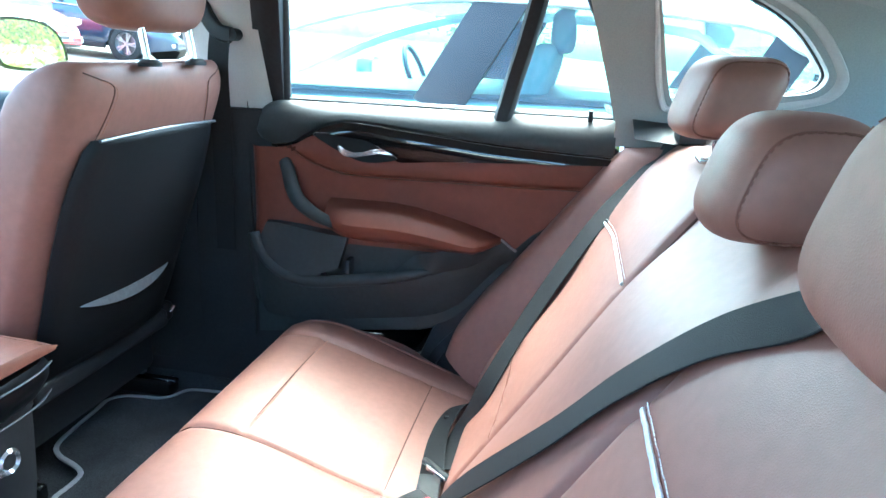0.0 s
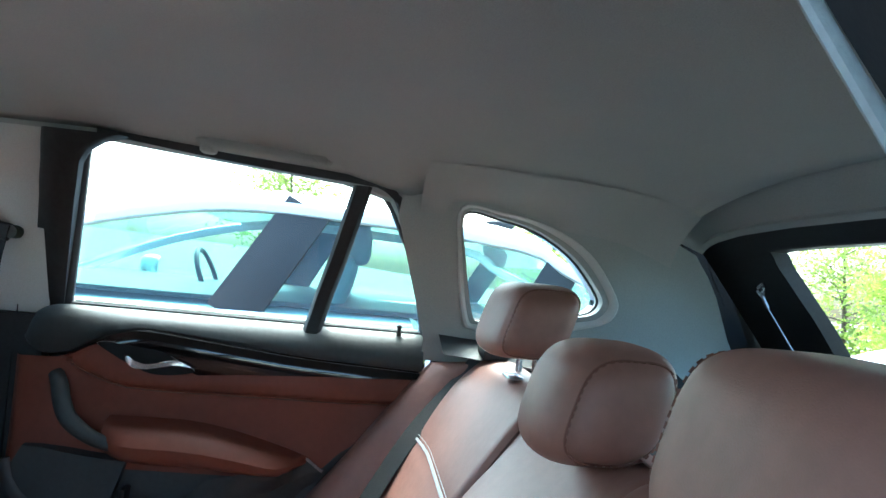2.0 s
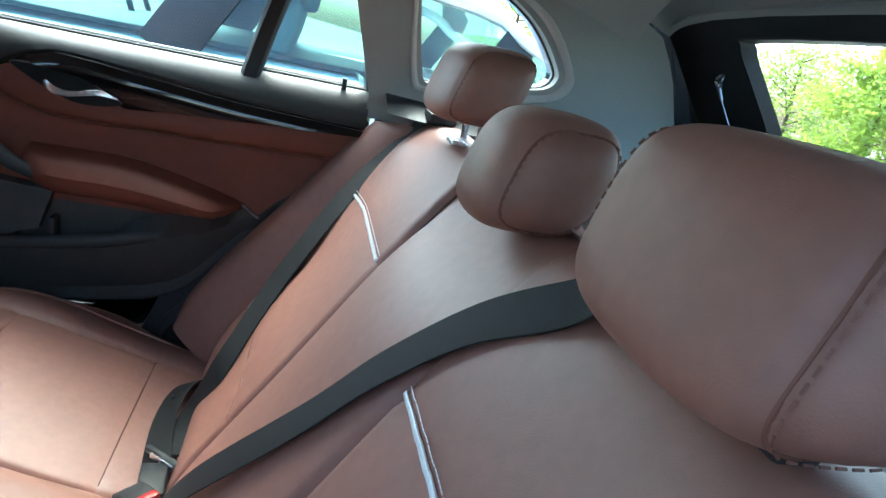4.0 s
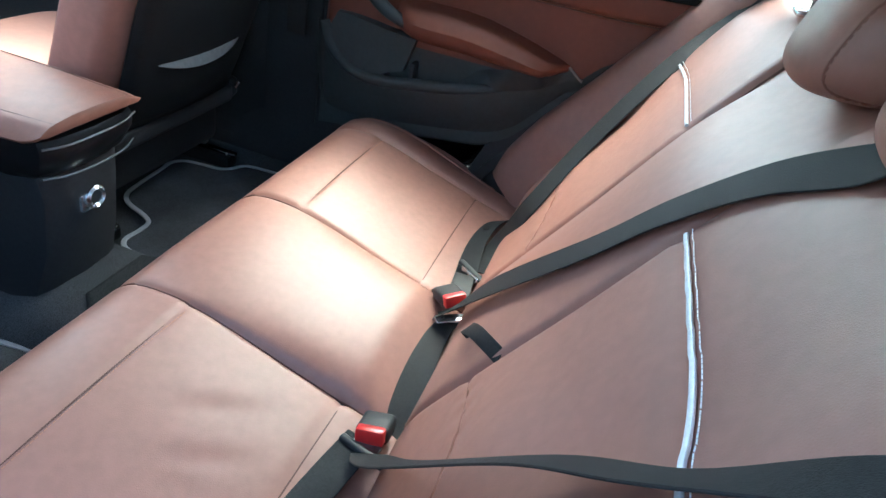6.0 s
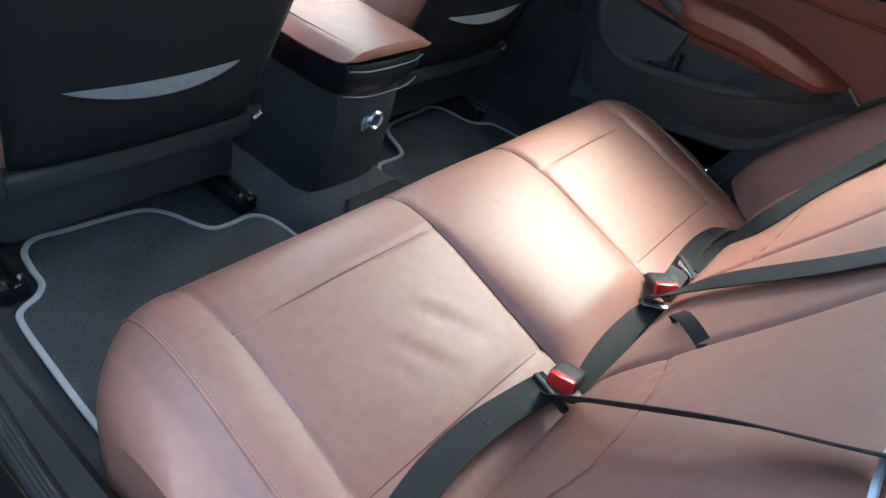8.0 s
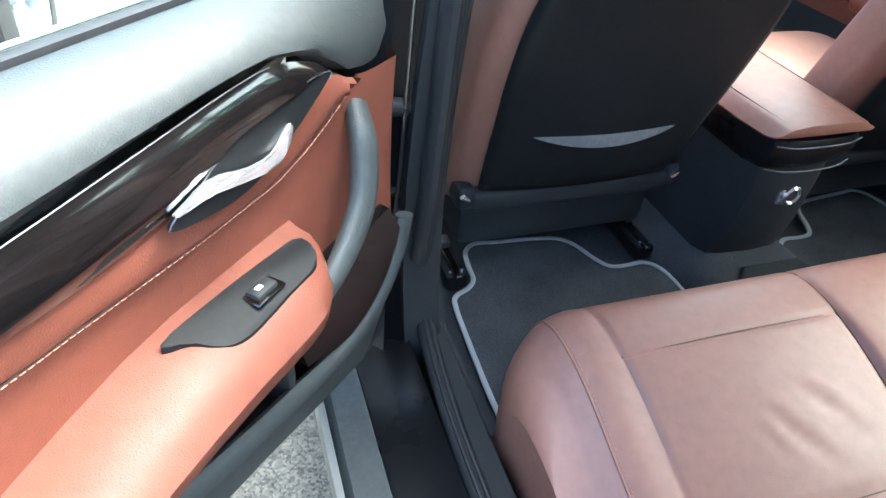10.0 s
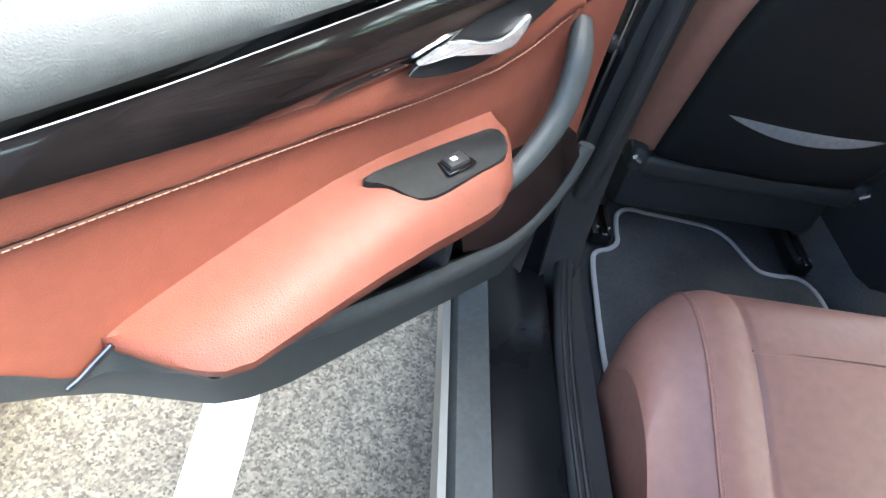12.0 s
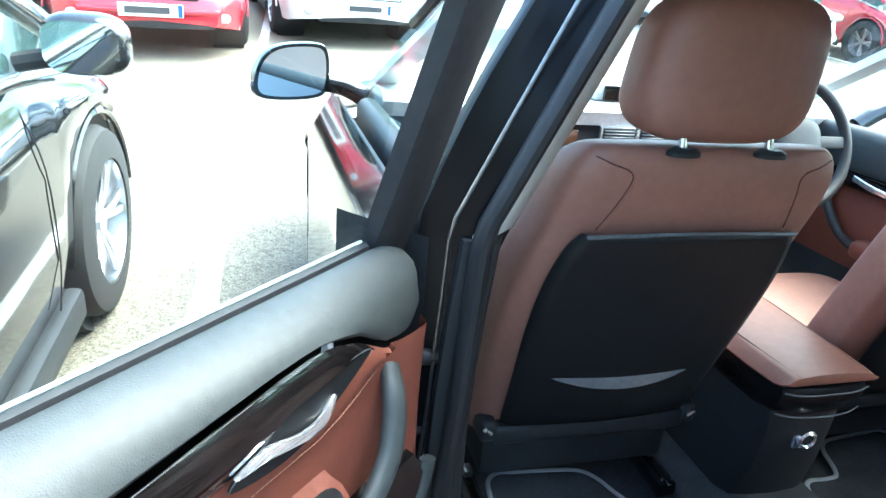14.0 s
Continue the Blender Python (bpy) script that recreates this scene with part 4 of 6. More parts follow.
for x, y in ((0.225, 0.052), (-0.17, 0.05)):
    an = thing("child_seat_anchor", "black child seat anchor slot in the crease", "anchor", "child seat anchors")
    part("slot_frame", block(x, y, 0.438, 0.034, 0.012, 0.02, 0.003), PLASTIC, an)
    part("bar", tube([(x - 0.014, y + 0.008, 0.443), (x + 0.014, y + 0.008, 0.443)], 0.002, 6), STEEL, an)


# ---- rear doors ----
LEATHER_TOP = [(-0.17, 0.963), (0.0, 0.957), (0.135, 0.947), (0.28, 0.932), (0.33, 0.926), (0.37, 0.930), (0.397, 0.940), (0.438, 0.958), (0.47, 0.972), (0.489, 0.972), (0.523, 0.952), (0.561, 0.940), (0.60, 0.940), (0.66, 0.938)]
STITCH_Z = [(-0.17, 0.902), (0.004, 0.897), (0.212, 0.895), (0.331, 0.893), (0.42, 0.896), (0.463, 0.906), (0.492, 0.917), (0.52, 0.930), (0.536, 0.945), (0.57, 0.955)]
RIM = [(0.630, 0.742), (0.616, 0.702), (0.585, 0.664), (0.54, 0.640), (0.48, 0.634), (0.40, 0.646), (0.30, 0.664), (0.20, 0.690), (0.12, 0.714), (0.07, 0.736), (0.04, 0.754)]
ARCH = [(-0.175, 0.90), (-0.10, 0.81), (-0.03, 0.745), (0.05, 0.67), (0.12, 0.60), (0.19, 0.51), (0.24, 0.43), (0.28, 0.415)]


LOW_TOP = [(-0.175, 0.91), (-0.1, 0.852), (-0.016, 0.792), (0.018, 0.756)] + sorted(RIM)
LOW_EDGE = [(-0.175, 0.885), (-0.1, 0.80), (-0.026, 0.728), (0.008, 0.705), (0.048, 0.672), (0.094, 0.617), (0.134, 0.569), (0.176, 0.540), (0.227, 0.522), (0.293, 0.513), (0.403, 0.498), (0.535, 0.476), (0.655, 0.46)]


def rear_door(sx, m, label):
    root = thing("rear_passenger_door", label, "car door", "rear doors", m)
    V = lambda x, y, z: Vector((sx * x, y, z))
    # soft upper pad with its drooping front lobe
    rings = []
    for y in [-0.172, -0.168] + list(np.linspace(-0.15, 0.50, 22)) + [0.53, 0.545, 0.56, 0.575, 0.59, 0.60, 0.61, 0.618, 0.625, 0.630, 0.634, 0.636]:
        drop = bump_at(y, 0.46, 0.575)
        zb = lerp_table(y, [(-0.17, 0.973), (0.05, 0.982), (0.178, 0.992), (0.27, 1.001), (0.36, 1.010), (0.41, 1.010), (0.465, 0.995), (0.50, 0.976), (0.53, 0.957), (0.56, 0.949), (0.59, 0.945), (0.634, 0.948)])
        end = max(0.0, (y - 0.56) / 0.076)
        zt = 1.047 - 0.055 * (1 - math.sqrt(max(0, 1 - min(1, end) ** 2)))
        zb += 0.035 * (1 - math.sqrt(max(0, 1 - min(1, end) ** 2)))
        x0 = 0.664 + 0.012 * drop + 0.035 * (1 - math.sqrt(max(0, 1 - min(1, max(0.0, (y - 0.56) / 0.076)) ** 2)))
        h = zt - zb
        rings.append([V(0.722, y, zt), V(0.712, y, zt + 0.001), V(max(0.694, x0 + 0.012), y, zt - 0.10 * h), V(max(0.678, x0 + 0.006), y, zt - 0.30 * h), V(x0 + 0.003, y, zt - 0.58 * h), V(x0, y, zt - 0.80 * h), V(x0 + 0.004, y, zb + 0.004), V(x0 + 0.02, y, zb), V(0.72, y, zb)])
    part("upper_pad", loft(rings), SOFT_BLACK, root, "grained black soft upper door trim")
    # gloss leaf trim
    top = curve([(-0.168, 0.972), (0.05, 0.981), (0.178, 0.992), (0.28, 1.002), (0.36, 1.010), (0.41, 1.010), (0.46, 0.995), (0.492, 0.972)], 6)
    under = [(-0.168, 0.960), (0.05, 0.950), (0.2, 0.940), (0.284, 0.930), (0.296, 0.939), (0.318, 0.958), (0.349, 0.975), (0.365, 0.978), (0.406, 0.982), (0.447, 0.985), (0.475, 0.982), (0.492, 0.972)]
    over = [(float(a), float(b)) for a, b in top]
    def crown(u, v):
        y = -0.168 + 0.66 * u
        a, b = lerp_table(y, over), lerp_table(y, under)
        z = a + (b - a) * v
        return V(0.6555 + 0.0095 * (2 * (lerp_table(y, over) - z) / 0.062 - 0.9) ** 2, y, z)
    part("gloss_trim", sheet(crown, 90, 12), GLOSS, root, "glossy black decorative trim")
    part("trim_line", tube([V(0.6605, float(a), float(b) + 0.001) for a, b in top[:30]], 0.0005, 5), STEEL, root, "thin bright line along the trim")
    # leather panel with a rolled upper edge
    def lea(u, v):
        y = -0.17 + 0.81 * u
        zt = lerp_table(y, LEATHER_TOP) + 0.004
        zb = lerp_table(y, [(-0.175, 0.905), (-0.1, 0.845), (-0.016, 0.784), (0.018, 0.748), (0.05, 0.735), (0.06, 0.728)])
        z = zt + (zb - zt) * v
        zs = lerp_table(y, STITCH_Z)
        roll = bump_at(z, zs - 0.004, zs + 0.006)
        band = max(0.0, min(1.0, (z - zs) / max(0.01, zt - zs)))
        x = 0.690 - roll * (0.009 + 0.010 * math.sin(math.pi * (0.15 + 0.7 * band)))
        x -= 0.012 * bump_at(y, 0.50, 0.60)
        x += 0.020 * bump_at(y, 0.625, 0.64) + 0.003 * math.sin(math.pi * v)
        return V(x, y, z)
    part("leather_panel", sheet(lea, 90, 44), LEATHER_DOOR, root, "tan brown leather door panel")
    line = [V(0.6845 - 0.0105 * bump_at(y, 0.50, 0.60), y, lerp_table(y, STITCH_Z) - 0.003) for y in np.linspace(-0.165, 0.528, 60)]
    part("seam", tube(line, 0.0016, 5), SEAM, root)
    part("stitching", stitches([p + V(-0.006, 0, 0.004) for p in line], 0.0058, 0.0040, 0.00055), THREAD, root, "pale contrast stitching")
    # arm rest
    rings = []
    ys = [0.044, 0.047, 0.052, 0.058, 0.065, 0.073, 0.082, 0.09, 0.10, 0.12, 0.16, 0.2, 0.25, 0.3, 0.34, 0.37, 0.39, 0.405, 0.42, 0.432, 0.440, 0.446, 0.449]
    for y in ys:
        k = min(1, max(0.03, (y - 0.03) / 0.25))
        k = 0.4 * math.sin(0.5 * math.pi * k) + 0.6 * k
        f = max(0.0, (y - 0.36) / 0.095)
        t = min(1.0, max(0.0, (y - 0.044) / 0.080))
        w = 0.080 * (1 - 0.62 * f ** 3) * (0.04 + 0.96 * (1 - (1 - t) ** 2))
        zt = 0.838 - 0.062 * (1 - k)
        hz = (0.016 + 0.070 * (0.35 + 0.65 * k) * bump_at(y, 0.035, 0.11)) * (1 - 0.25 * f ** 2)
        rings.append([V(0.700, y, zt), V(0.693 - 0.25 * w, y, zt - 0.006 - 0.03 * hz), V(0.693 - 0.6 * w, y, zt - 0.16 * hz), V(0.693 - 0.85 * w, y, zt - 0.32 * hz), V(0.693 - w, y, zt - 0.52 * hz),
                      V(0.693 - 0.97 * w, y, zt - 0.72 * hz), V(0.693 - 0.75 * w, y, zt - 0.93 * hz), V(0.693 - 0.4 * w, y, zt - hz), V(0.700, y, zt - hz)])
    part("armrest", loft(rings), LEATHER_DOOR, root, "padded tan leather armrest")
    # switch panel on the armrest
    if sx < 0:
        sw = [(float(a), float(b)) for a, b in curve([(0.271, 0.679), (0.339, 0.679), (0.397, 0.676), (0.433, 0.672), (0.435, 0.658), (0.427, 0.647), (0.413, 0.641), (0.377, 0.639), (0.336, 0.637), (0.315, 0.638), (0.302, 0.643), (0.294, 0.652), (0.286, 0.665)], 4, True)]
        top_z = lambda y, x: 0.838 - (0.693 - x) * 0.30 + 0.0015
        part("switch_panel", slab(sw, lambda a, b, d: V(b, a, top_z(a, b) - d), 0.008, 0.0015), SWITCH, root, "black window switch panel")
        base = Vector((sx * 0.657, 0.362, top_z(0.362, 0.657)))
        part("switch_recess", block(base.x, base.y, base.z + 0.0005, 0.024, 0.036, 0.003, 0.001, 1), GLOSS, root)
        swi = part("window_switch", block(base.x, base.y, base.z + 0.002, 0.016, 0.026, 0.008, 0.003), PLASTIC, root)
        part("switch_mark", block(base.x, base.y - 0.003, base.z + 0.0062, 0.005, 0.007, 0.0010, 0.0005, 1), WHITE_MARK, swi, "white switch symbol")
    # pull handle and its shell
    path = curve([V(0.688, 0.558, 0.912), V(0.668, 0.540, 0.890), V(0.658, 0.528, 0.860), V(0.650, 0.508, 0.830), V(0.643, 0.468, 0.804), V(0.638, 0.425, 0.790), V(0.640, 0.392, 0.782)], 8)
    part("pull_handle", sweep(path, ring(0.0160, 12, 0.012), (sx * -1, 0, 0.3), scale=lambda k: 0.75 + 0.35 * math.sin(math.pi * min(1, 0.15 + k))), SOFT_BLACK, root, "black grab handle")
    part("handle_shell", loft([[V(0.700, y0, z0), V(0.668, y0, z0 - 0.006), V(0.660, y1, z1), V(0.700, y1 + 0.006, z1 - 0.01)] for y0, z0, y1, z1 in
         ((0.598, 0.775, 0.612, 0.735), (0.570, 0.775, 0.600, 0.695), (0.525, 0.768, 0.565, 0.662), (0.480, 0.762, 0.520, 0.645), (0.440, 0.758, 0.470, 0.655), (0.400, 0.756, 0.420, 0.675))]), GLOSS if sx < 0 else SOFT_BLACK, root, "glossy black handle backing")
    # lever and its cup
    cup = [(float(a), float(b)) for a, b in curve([(0.284, 0.941), (0.318, 0.959), (0.349, 0.976), (0.365, 0.979), (0.406, 0.983), (0.447, 0.987), (0.476, 0.982), (0.445, 0.962), (0.41, 0.945), (0.37, 0.930), (0.325, 0.930)], 4, True)]
    ca, cb = 0.37, 0.958
    dish = [[V(0.6585 + d, ca + (a - ca) * k, cb + (b - cb) * k) for a, b in cup] for k, d in ((1.0, 0.0), (0.97, 0.003), (0.86, 0.0075), (0.6, 0.0105), (0.3, 0.0115), (0.02, 0.012))]
    part("handle_cup", loft(dish), SWITCH, root, "black handle recess")
    part("cup_rim", tube([V(0.6575, a, b) for a, b in cup[:26]], 0.0006, 5), STEEL, root, "thin bright rim of the handle recess")
    blade = [(float(a), float(b)) for a, b in curve([(0.292, 0.949), (0.303, 0.954), (0.314, 0.959), (0.333, 0.960), (0.362, 0.951), (0.391, 0.949), (0.405, 0.956), (0.415, 0.962), (0.421, 0.957), (0.412, 0.943), (0.387, 0.937), (0.357, 0.943), (0.313, 0.951), (0.296, 0.946)], 3, True)]
    part("door_lever", slab(blade, lambda a, b, d: V(0.6515 + d + 1.3 * (a - 0.355) ** 2, a, b), 0.004, 0.0018, 3), CHROME, root, "satin chrome door lever")
    # pocket rim, lower panel, pocket
    rim = curve(RIM[:9], 6)
    part("pocket_rim", sweep([V(0.664, float(a), float(b)) for a, b in rim], ring(0.015, 10, 0.010), (sx, 0, 0), scale=lambda k: 1 - 0.8 * bump_at(k, 0.75, 1.0)), SOFT_BLACK, root, "black map pocket rim")
    def low(u, v):
        y = 0.655 - 0.83 * u
        zr = lerp_table(y, LOW_TOP) - 0.004
        zb = min(lerp_table(y, LOW_EDGE), zr - 0.01)
        z = zr + (zb - zr) * v
        return V(0.688 - 0.024 * bump_at(y, 0.03, 0.17) + (0.028 + 0.024 * bump_at(y, 0.03, 0.17)) * v ** 1.4 + 0.02 * bump_at(y, 0.62, 0.655), y, z)
    part("lower_panel", sheet(low, 80, 16), SOFT_BLACK, root, "black lower door panel")
    part("pocket_back", sheet(lambda u, v: V(0.712 if sx < 0 else 0.698, 0.64 - 0.63 * u, (lerp_table(0.64 - 0.63 * u, LOW_EDGE) + 0.012) * (1 - v) + 0.79 * v), 24, 4), PLASTIC if sx < 0 else SOFT_BLACK, root, "dark map pocket")
    for y in (0.40, 0.47):
        part("pocket_divider", block(sx * 0.69, y, 0.665, 0.05, 0.012, 0.06, 0.003), PLASTIC, root)
    def cover(u, v):
        y = 0.012 + 0.30 * u
        w = 0.080 * min(0.9, 0.04 + 0.86 * max(0.0, (y - 0.044) / 0.048))
        hi = lerp_table(y, [(0.012, 0.752), (0.048, 0.774), (0.07, 0.762), (0.10, 0.752), (0.14, 0.752), (0.17, 0.752), (0.25, 0.715), (0.312, 0.65)])
        lo = min(lerp_table(y, LOW_TOP) - 0.006, hi - 0.006)
        xa = 0.684 - 0.80 * w * bump_at(y, 0.04, 0.10) * (1 - bump_at(y, 0.16, 0.25))
        xb = 0.684 - 0.024 * bump_at(y, 0.03, 0.12)
        return V(min(0.684, xa + (xb - xa) * v ** 1.3), y, hi + (lo - hi) * v)
    part("pocket_cover", sheet(cover, 40, 10), SOFT_BLACK, root, "black trim closing the rear of the map pocket")
    band = [V(0.682, y, z) for y, z in ((0.012, 0.752), (0.022, 0.757), (0.034, 0.766), (0.048, 0.776))]
    part("rear_strip", sweep(curve(band, 4), round_rect(0.006, 0.003, 0.001, 1), (sx, 0, 0)), STEEL, root, "grey edge strip")
    # rear and front edges and outer skin
    edge = []
    for y, z in [(-0.165, 1.045), (-0.19, 1.0), (-0.19, 0.93), (-0.175, 0.90)] + ARCH[1:] + [(0.40, 0.405), (0.60, 0.405)]:
        edge.append([V(0.78, y + 0.012, z + 0.012), V(0.79, y, z), V(0.845, y - 0.004, z - 0.004), V(0.862, y + 0.0, z + 0.02), V(0.84, y + 0.02, z + 0.03)])
    part("door_edge", loft(edge), PAINT_BLACK, root, "black painted door edge")
    def outer(u, v):
        z = 0.43 + 0.59 * v
        y0 = -0.18 if z > 0.90 else lerp_table(z, sorted((b, a) for a, b in ARCH))
        y = y0 + (0.665 - y0) * u
        return V(0.862 - 0.13 * max(0, (z - 0.85)) ** 1.2 / 0.14 + 0.012 * math.sin(math.pi * v), y, z)
    part("outer_skin", sheet(outer, 16, 12), PAINT_BLACK, root, "black painted outer door skin")
    part("front_face", sheet(lambda u, v: V(0.70 + 0.15 * u, 0.652 + 0.012 * u, 0.46 + 0.58 * v), 4, 8), RUBBER, root)
    for z in (0.58, 0.88):
        part("hinge", block(sx * 0.83, 0.675, z, 0.03, 0.05, 0.04, 0.006), PAINT_BLACK, root)
    # window channel and frame
    wx = side_x
    part("window_channel", loft([[V(0.724, y, 1.030), V(0.724, y, 1.051), V(0.730, y, 1.053), V(0.734, y, 1.045), V(0.734, y, 1.03)] for y in (-0.165, 0.2, 0.56)]), RUBBER, root, "black rubber window channel")
    part("channel_line", tube([V(0.732, -0.16, 1.054), V(0.732, 0.2, 1.055), V(0.732, 0.555, 1.055)], 0.0022, 5), mat("pale_channel", (0.42, 0.44, 0.38), 0.4), root, "pale window seal line")
    part("outer_ledge", loft([[V(0.737, y, 1.02), V(0.737, y, 1.047), V(0.748, y, 1.046), V(0.752, y, 1.02)] for y in (-0.16, 0.2, 0.58)]), RUBBER, root)
    def post(pts, w, name, label, material=PLASTIC):
        p = curve(pts, 6)
        bm = loft([[V(wx(z) + 0.008, y - w / 2, z), V(wx(z) + 0.002, y - w * 0.3, z), V(wx(z) + 0.002, y + w * 0.3, z), V(wx(z) + 0.008, y + w / 2, z), V(wx(z) + 0.035, y + w / 2, z), V(wx(z) + 0.035, y - w / 2, z)] for y, z in p])
        part(name, bm, material, root, label)
    px = lambda z: 0.721 - 0.42 * (z - 1.04)
    bm = loft([[V(px(z) + 0.008, y0, z), V(px(z), y0 + 0.010, z), V(px(z), y1 - 0.010, z), V(px(z) + 0.008, y1, z), V(px(z) + 0.030, y1, z), V(px(z) + 0.030, y0, z)]
               for z, y0, y1 in ((1.02, 0.579, 0.655), (1.10, 0.567, 0.640), (1.18, 0.554, 0.624), (1.26, 0.541, 0.608), (1.33, 0.528, 0.598), (1.355, 0.512, 0.596), (1.372, 0.485, 0.594), (1.385, 0.44, 0.592))])
    part("front_post", bm, RUBBER, root, "black window frame post")
    bm = loft([[V(wx(z) + 0.008 - k, y - 0.019, z), V(wx(z) - k, y - 0.012, z), V(wx(z) - k, y + 0.012, z), V(wx(z) + 0.008 - k, y + 0.019, z), V(wx(z) + 0.035, y + 0.019, z), V(wx(z) + 0.035, y - 0.019, z)]
               for y, z, k in ((0.066, 1.030, 0.030), (0.063, 1.05, 0.026), (0.058, 1.07, 0.016), (0.046, 1.12, 0.008), (0.026, 1.19, 0.004), (-0.012, 1.345, 0.0))])
    part("divider", bm, PLASTIC, root, "black window divider bar")
    post([(-0.180, 1.035), (-0.145, 1.17), (-0.096, 1.31), (-0.07, 1.34)], 0.022, "rear_post", "black window frame edge")
    rail = curve([(0.50, 1.392), (0.24, 1.367), (0.0, 1.352), (-0.05, 1.346), (-0.085, 1.322)], 6)
    part("top_rail", loft([[V(wx(z) - 0.002, y, z + 0.016), V(wx(z) + 0.004, y, z - 0.004), V(wx(z) + 0.03, y, z - 0.004), V(wx(z) + 0.03, y, z + 0.02)] for y, z in rail]), PLASTIC, root, "black window top rail")
    for name, pts in (("window_pane", [(0.56, 1.04), (0.47, 1.39), (0.24, 1.362), (0.0, 1.347), (0.08, 1.037)]), ("quarter_pane", [(0.05, 1.037), (-0.03, 1.345), (-0.08, 1.322), (-0.17, 1.04)])):
        bm = bmesh.new()
        bm.faces.new([bm.verts.new(V(wx(z) + 0.016, y, z)) for y, z in pts])
        g = part(name, bm, GLASS, root, "clear door glass", smooth=False)
        g.visible_shadow = False
    pin = lathe([(0.0001, 0.0), (0.006, 0.0), (0.0045, 0.012), (0.006, 0.022), (0.0001, 0.026)], 10, "z")
    bmesh.ops.translate(pin, vec=(sx * 0.70, -0.118, 1.043), verts=pin.verts[:])
    part("lock_pin", pin, PLASTIC, root, "black lock pin")
    return root


OPEN = radians(-44.03)
open_pose = Matrix.Translation((-0.953, 0.715, 0.012)) @ Matrix.Rotation(OPEN, 4, "Z") @ Matrix.Translation((0.87, -0.70, 0))
rear_door(1, Matrix.Identity(4), "closed rear car door with brown leather and black trim")
rear_door(-1, open_pose, "open rear car door with tan leather, gloss trim and chrome lever")
check = thing("door_check_strap", "black wiring gaiter and check strap between door and pillar", "door check")
part("gaiter", tube(curve([(-0.80, 0.655, 0.83), (-0.84, 0.645, 0.835), (-0.88, 0.66, 0.84), (-0.92, 0.665, 0.845)], 6), 0.013, 10), RUBBER, check)
part("strap", tube([(-0.79, 0.66, 0.70), (-0.93, 0.64, 0.70)], 0.008, 6), PLASTIC, check)


# ---- belt on the far pillar ----
pb = thing("front_seat_belt", "black seat belt hanging on the far door pillar", "seat belt")
a0 = Vector((side_x(1.19) - 0.025, 0.655, 1.19))
part("upper_anchor", sweep(curve([a0 + Vector((0.0, 0.062, 0.055)), a0 + Vector((-0.004, 0.05, 0.03)), a0 + Vector((-0.006, 0.025, 0.0)), a0 + Vector((-0.006, -0.005, -0.008))], 5), round_rect(0.034, 0.016, 0.006, 3), (1, 0, 0.1)), PLASTIC, pb, "black belt anchor")
part("anchor_bolt", tube([a0 + Vector((-0.012, -0.008, -0.006)), a0 + Vector((0.016, -0.008, -0.006))], 0.013, 12), PLASTIC, pb)
part("shoulder_strap", sweep(curve([a0 + Vector((-0.008, 0.018, 0.004)), a0 + Vector((-0.004, 0.03, -0.07)), a0 + Vector((0.016, 0.04, -0.2)), a0 + Vector((0.03, 0.05, -0.50))], 6), WEB, (1, 0, 0)), BELT, pb)
grab = thing("grab_handle", "folded grey roof grab handle above the far door", "grab handle")
part("bar", sweep(curve([(0.585, 0.30, 1.402), (0.57, 0.27, 1.392), (0.568, 0.18, 1.386), (0.572, 0.09, 1.382), (0.588, 0.06, 1.388)], 6), round_rect(0.034, 0.020, 0.008, 3), (1, 0, -0.5)), HEADLINER, grab)
for y in (0.075, 0.285):
    part("mount", block(0.578, y, 1.384, 0.035, 0.03, 0.03, 0.008, 3), HEADLINER, grab)


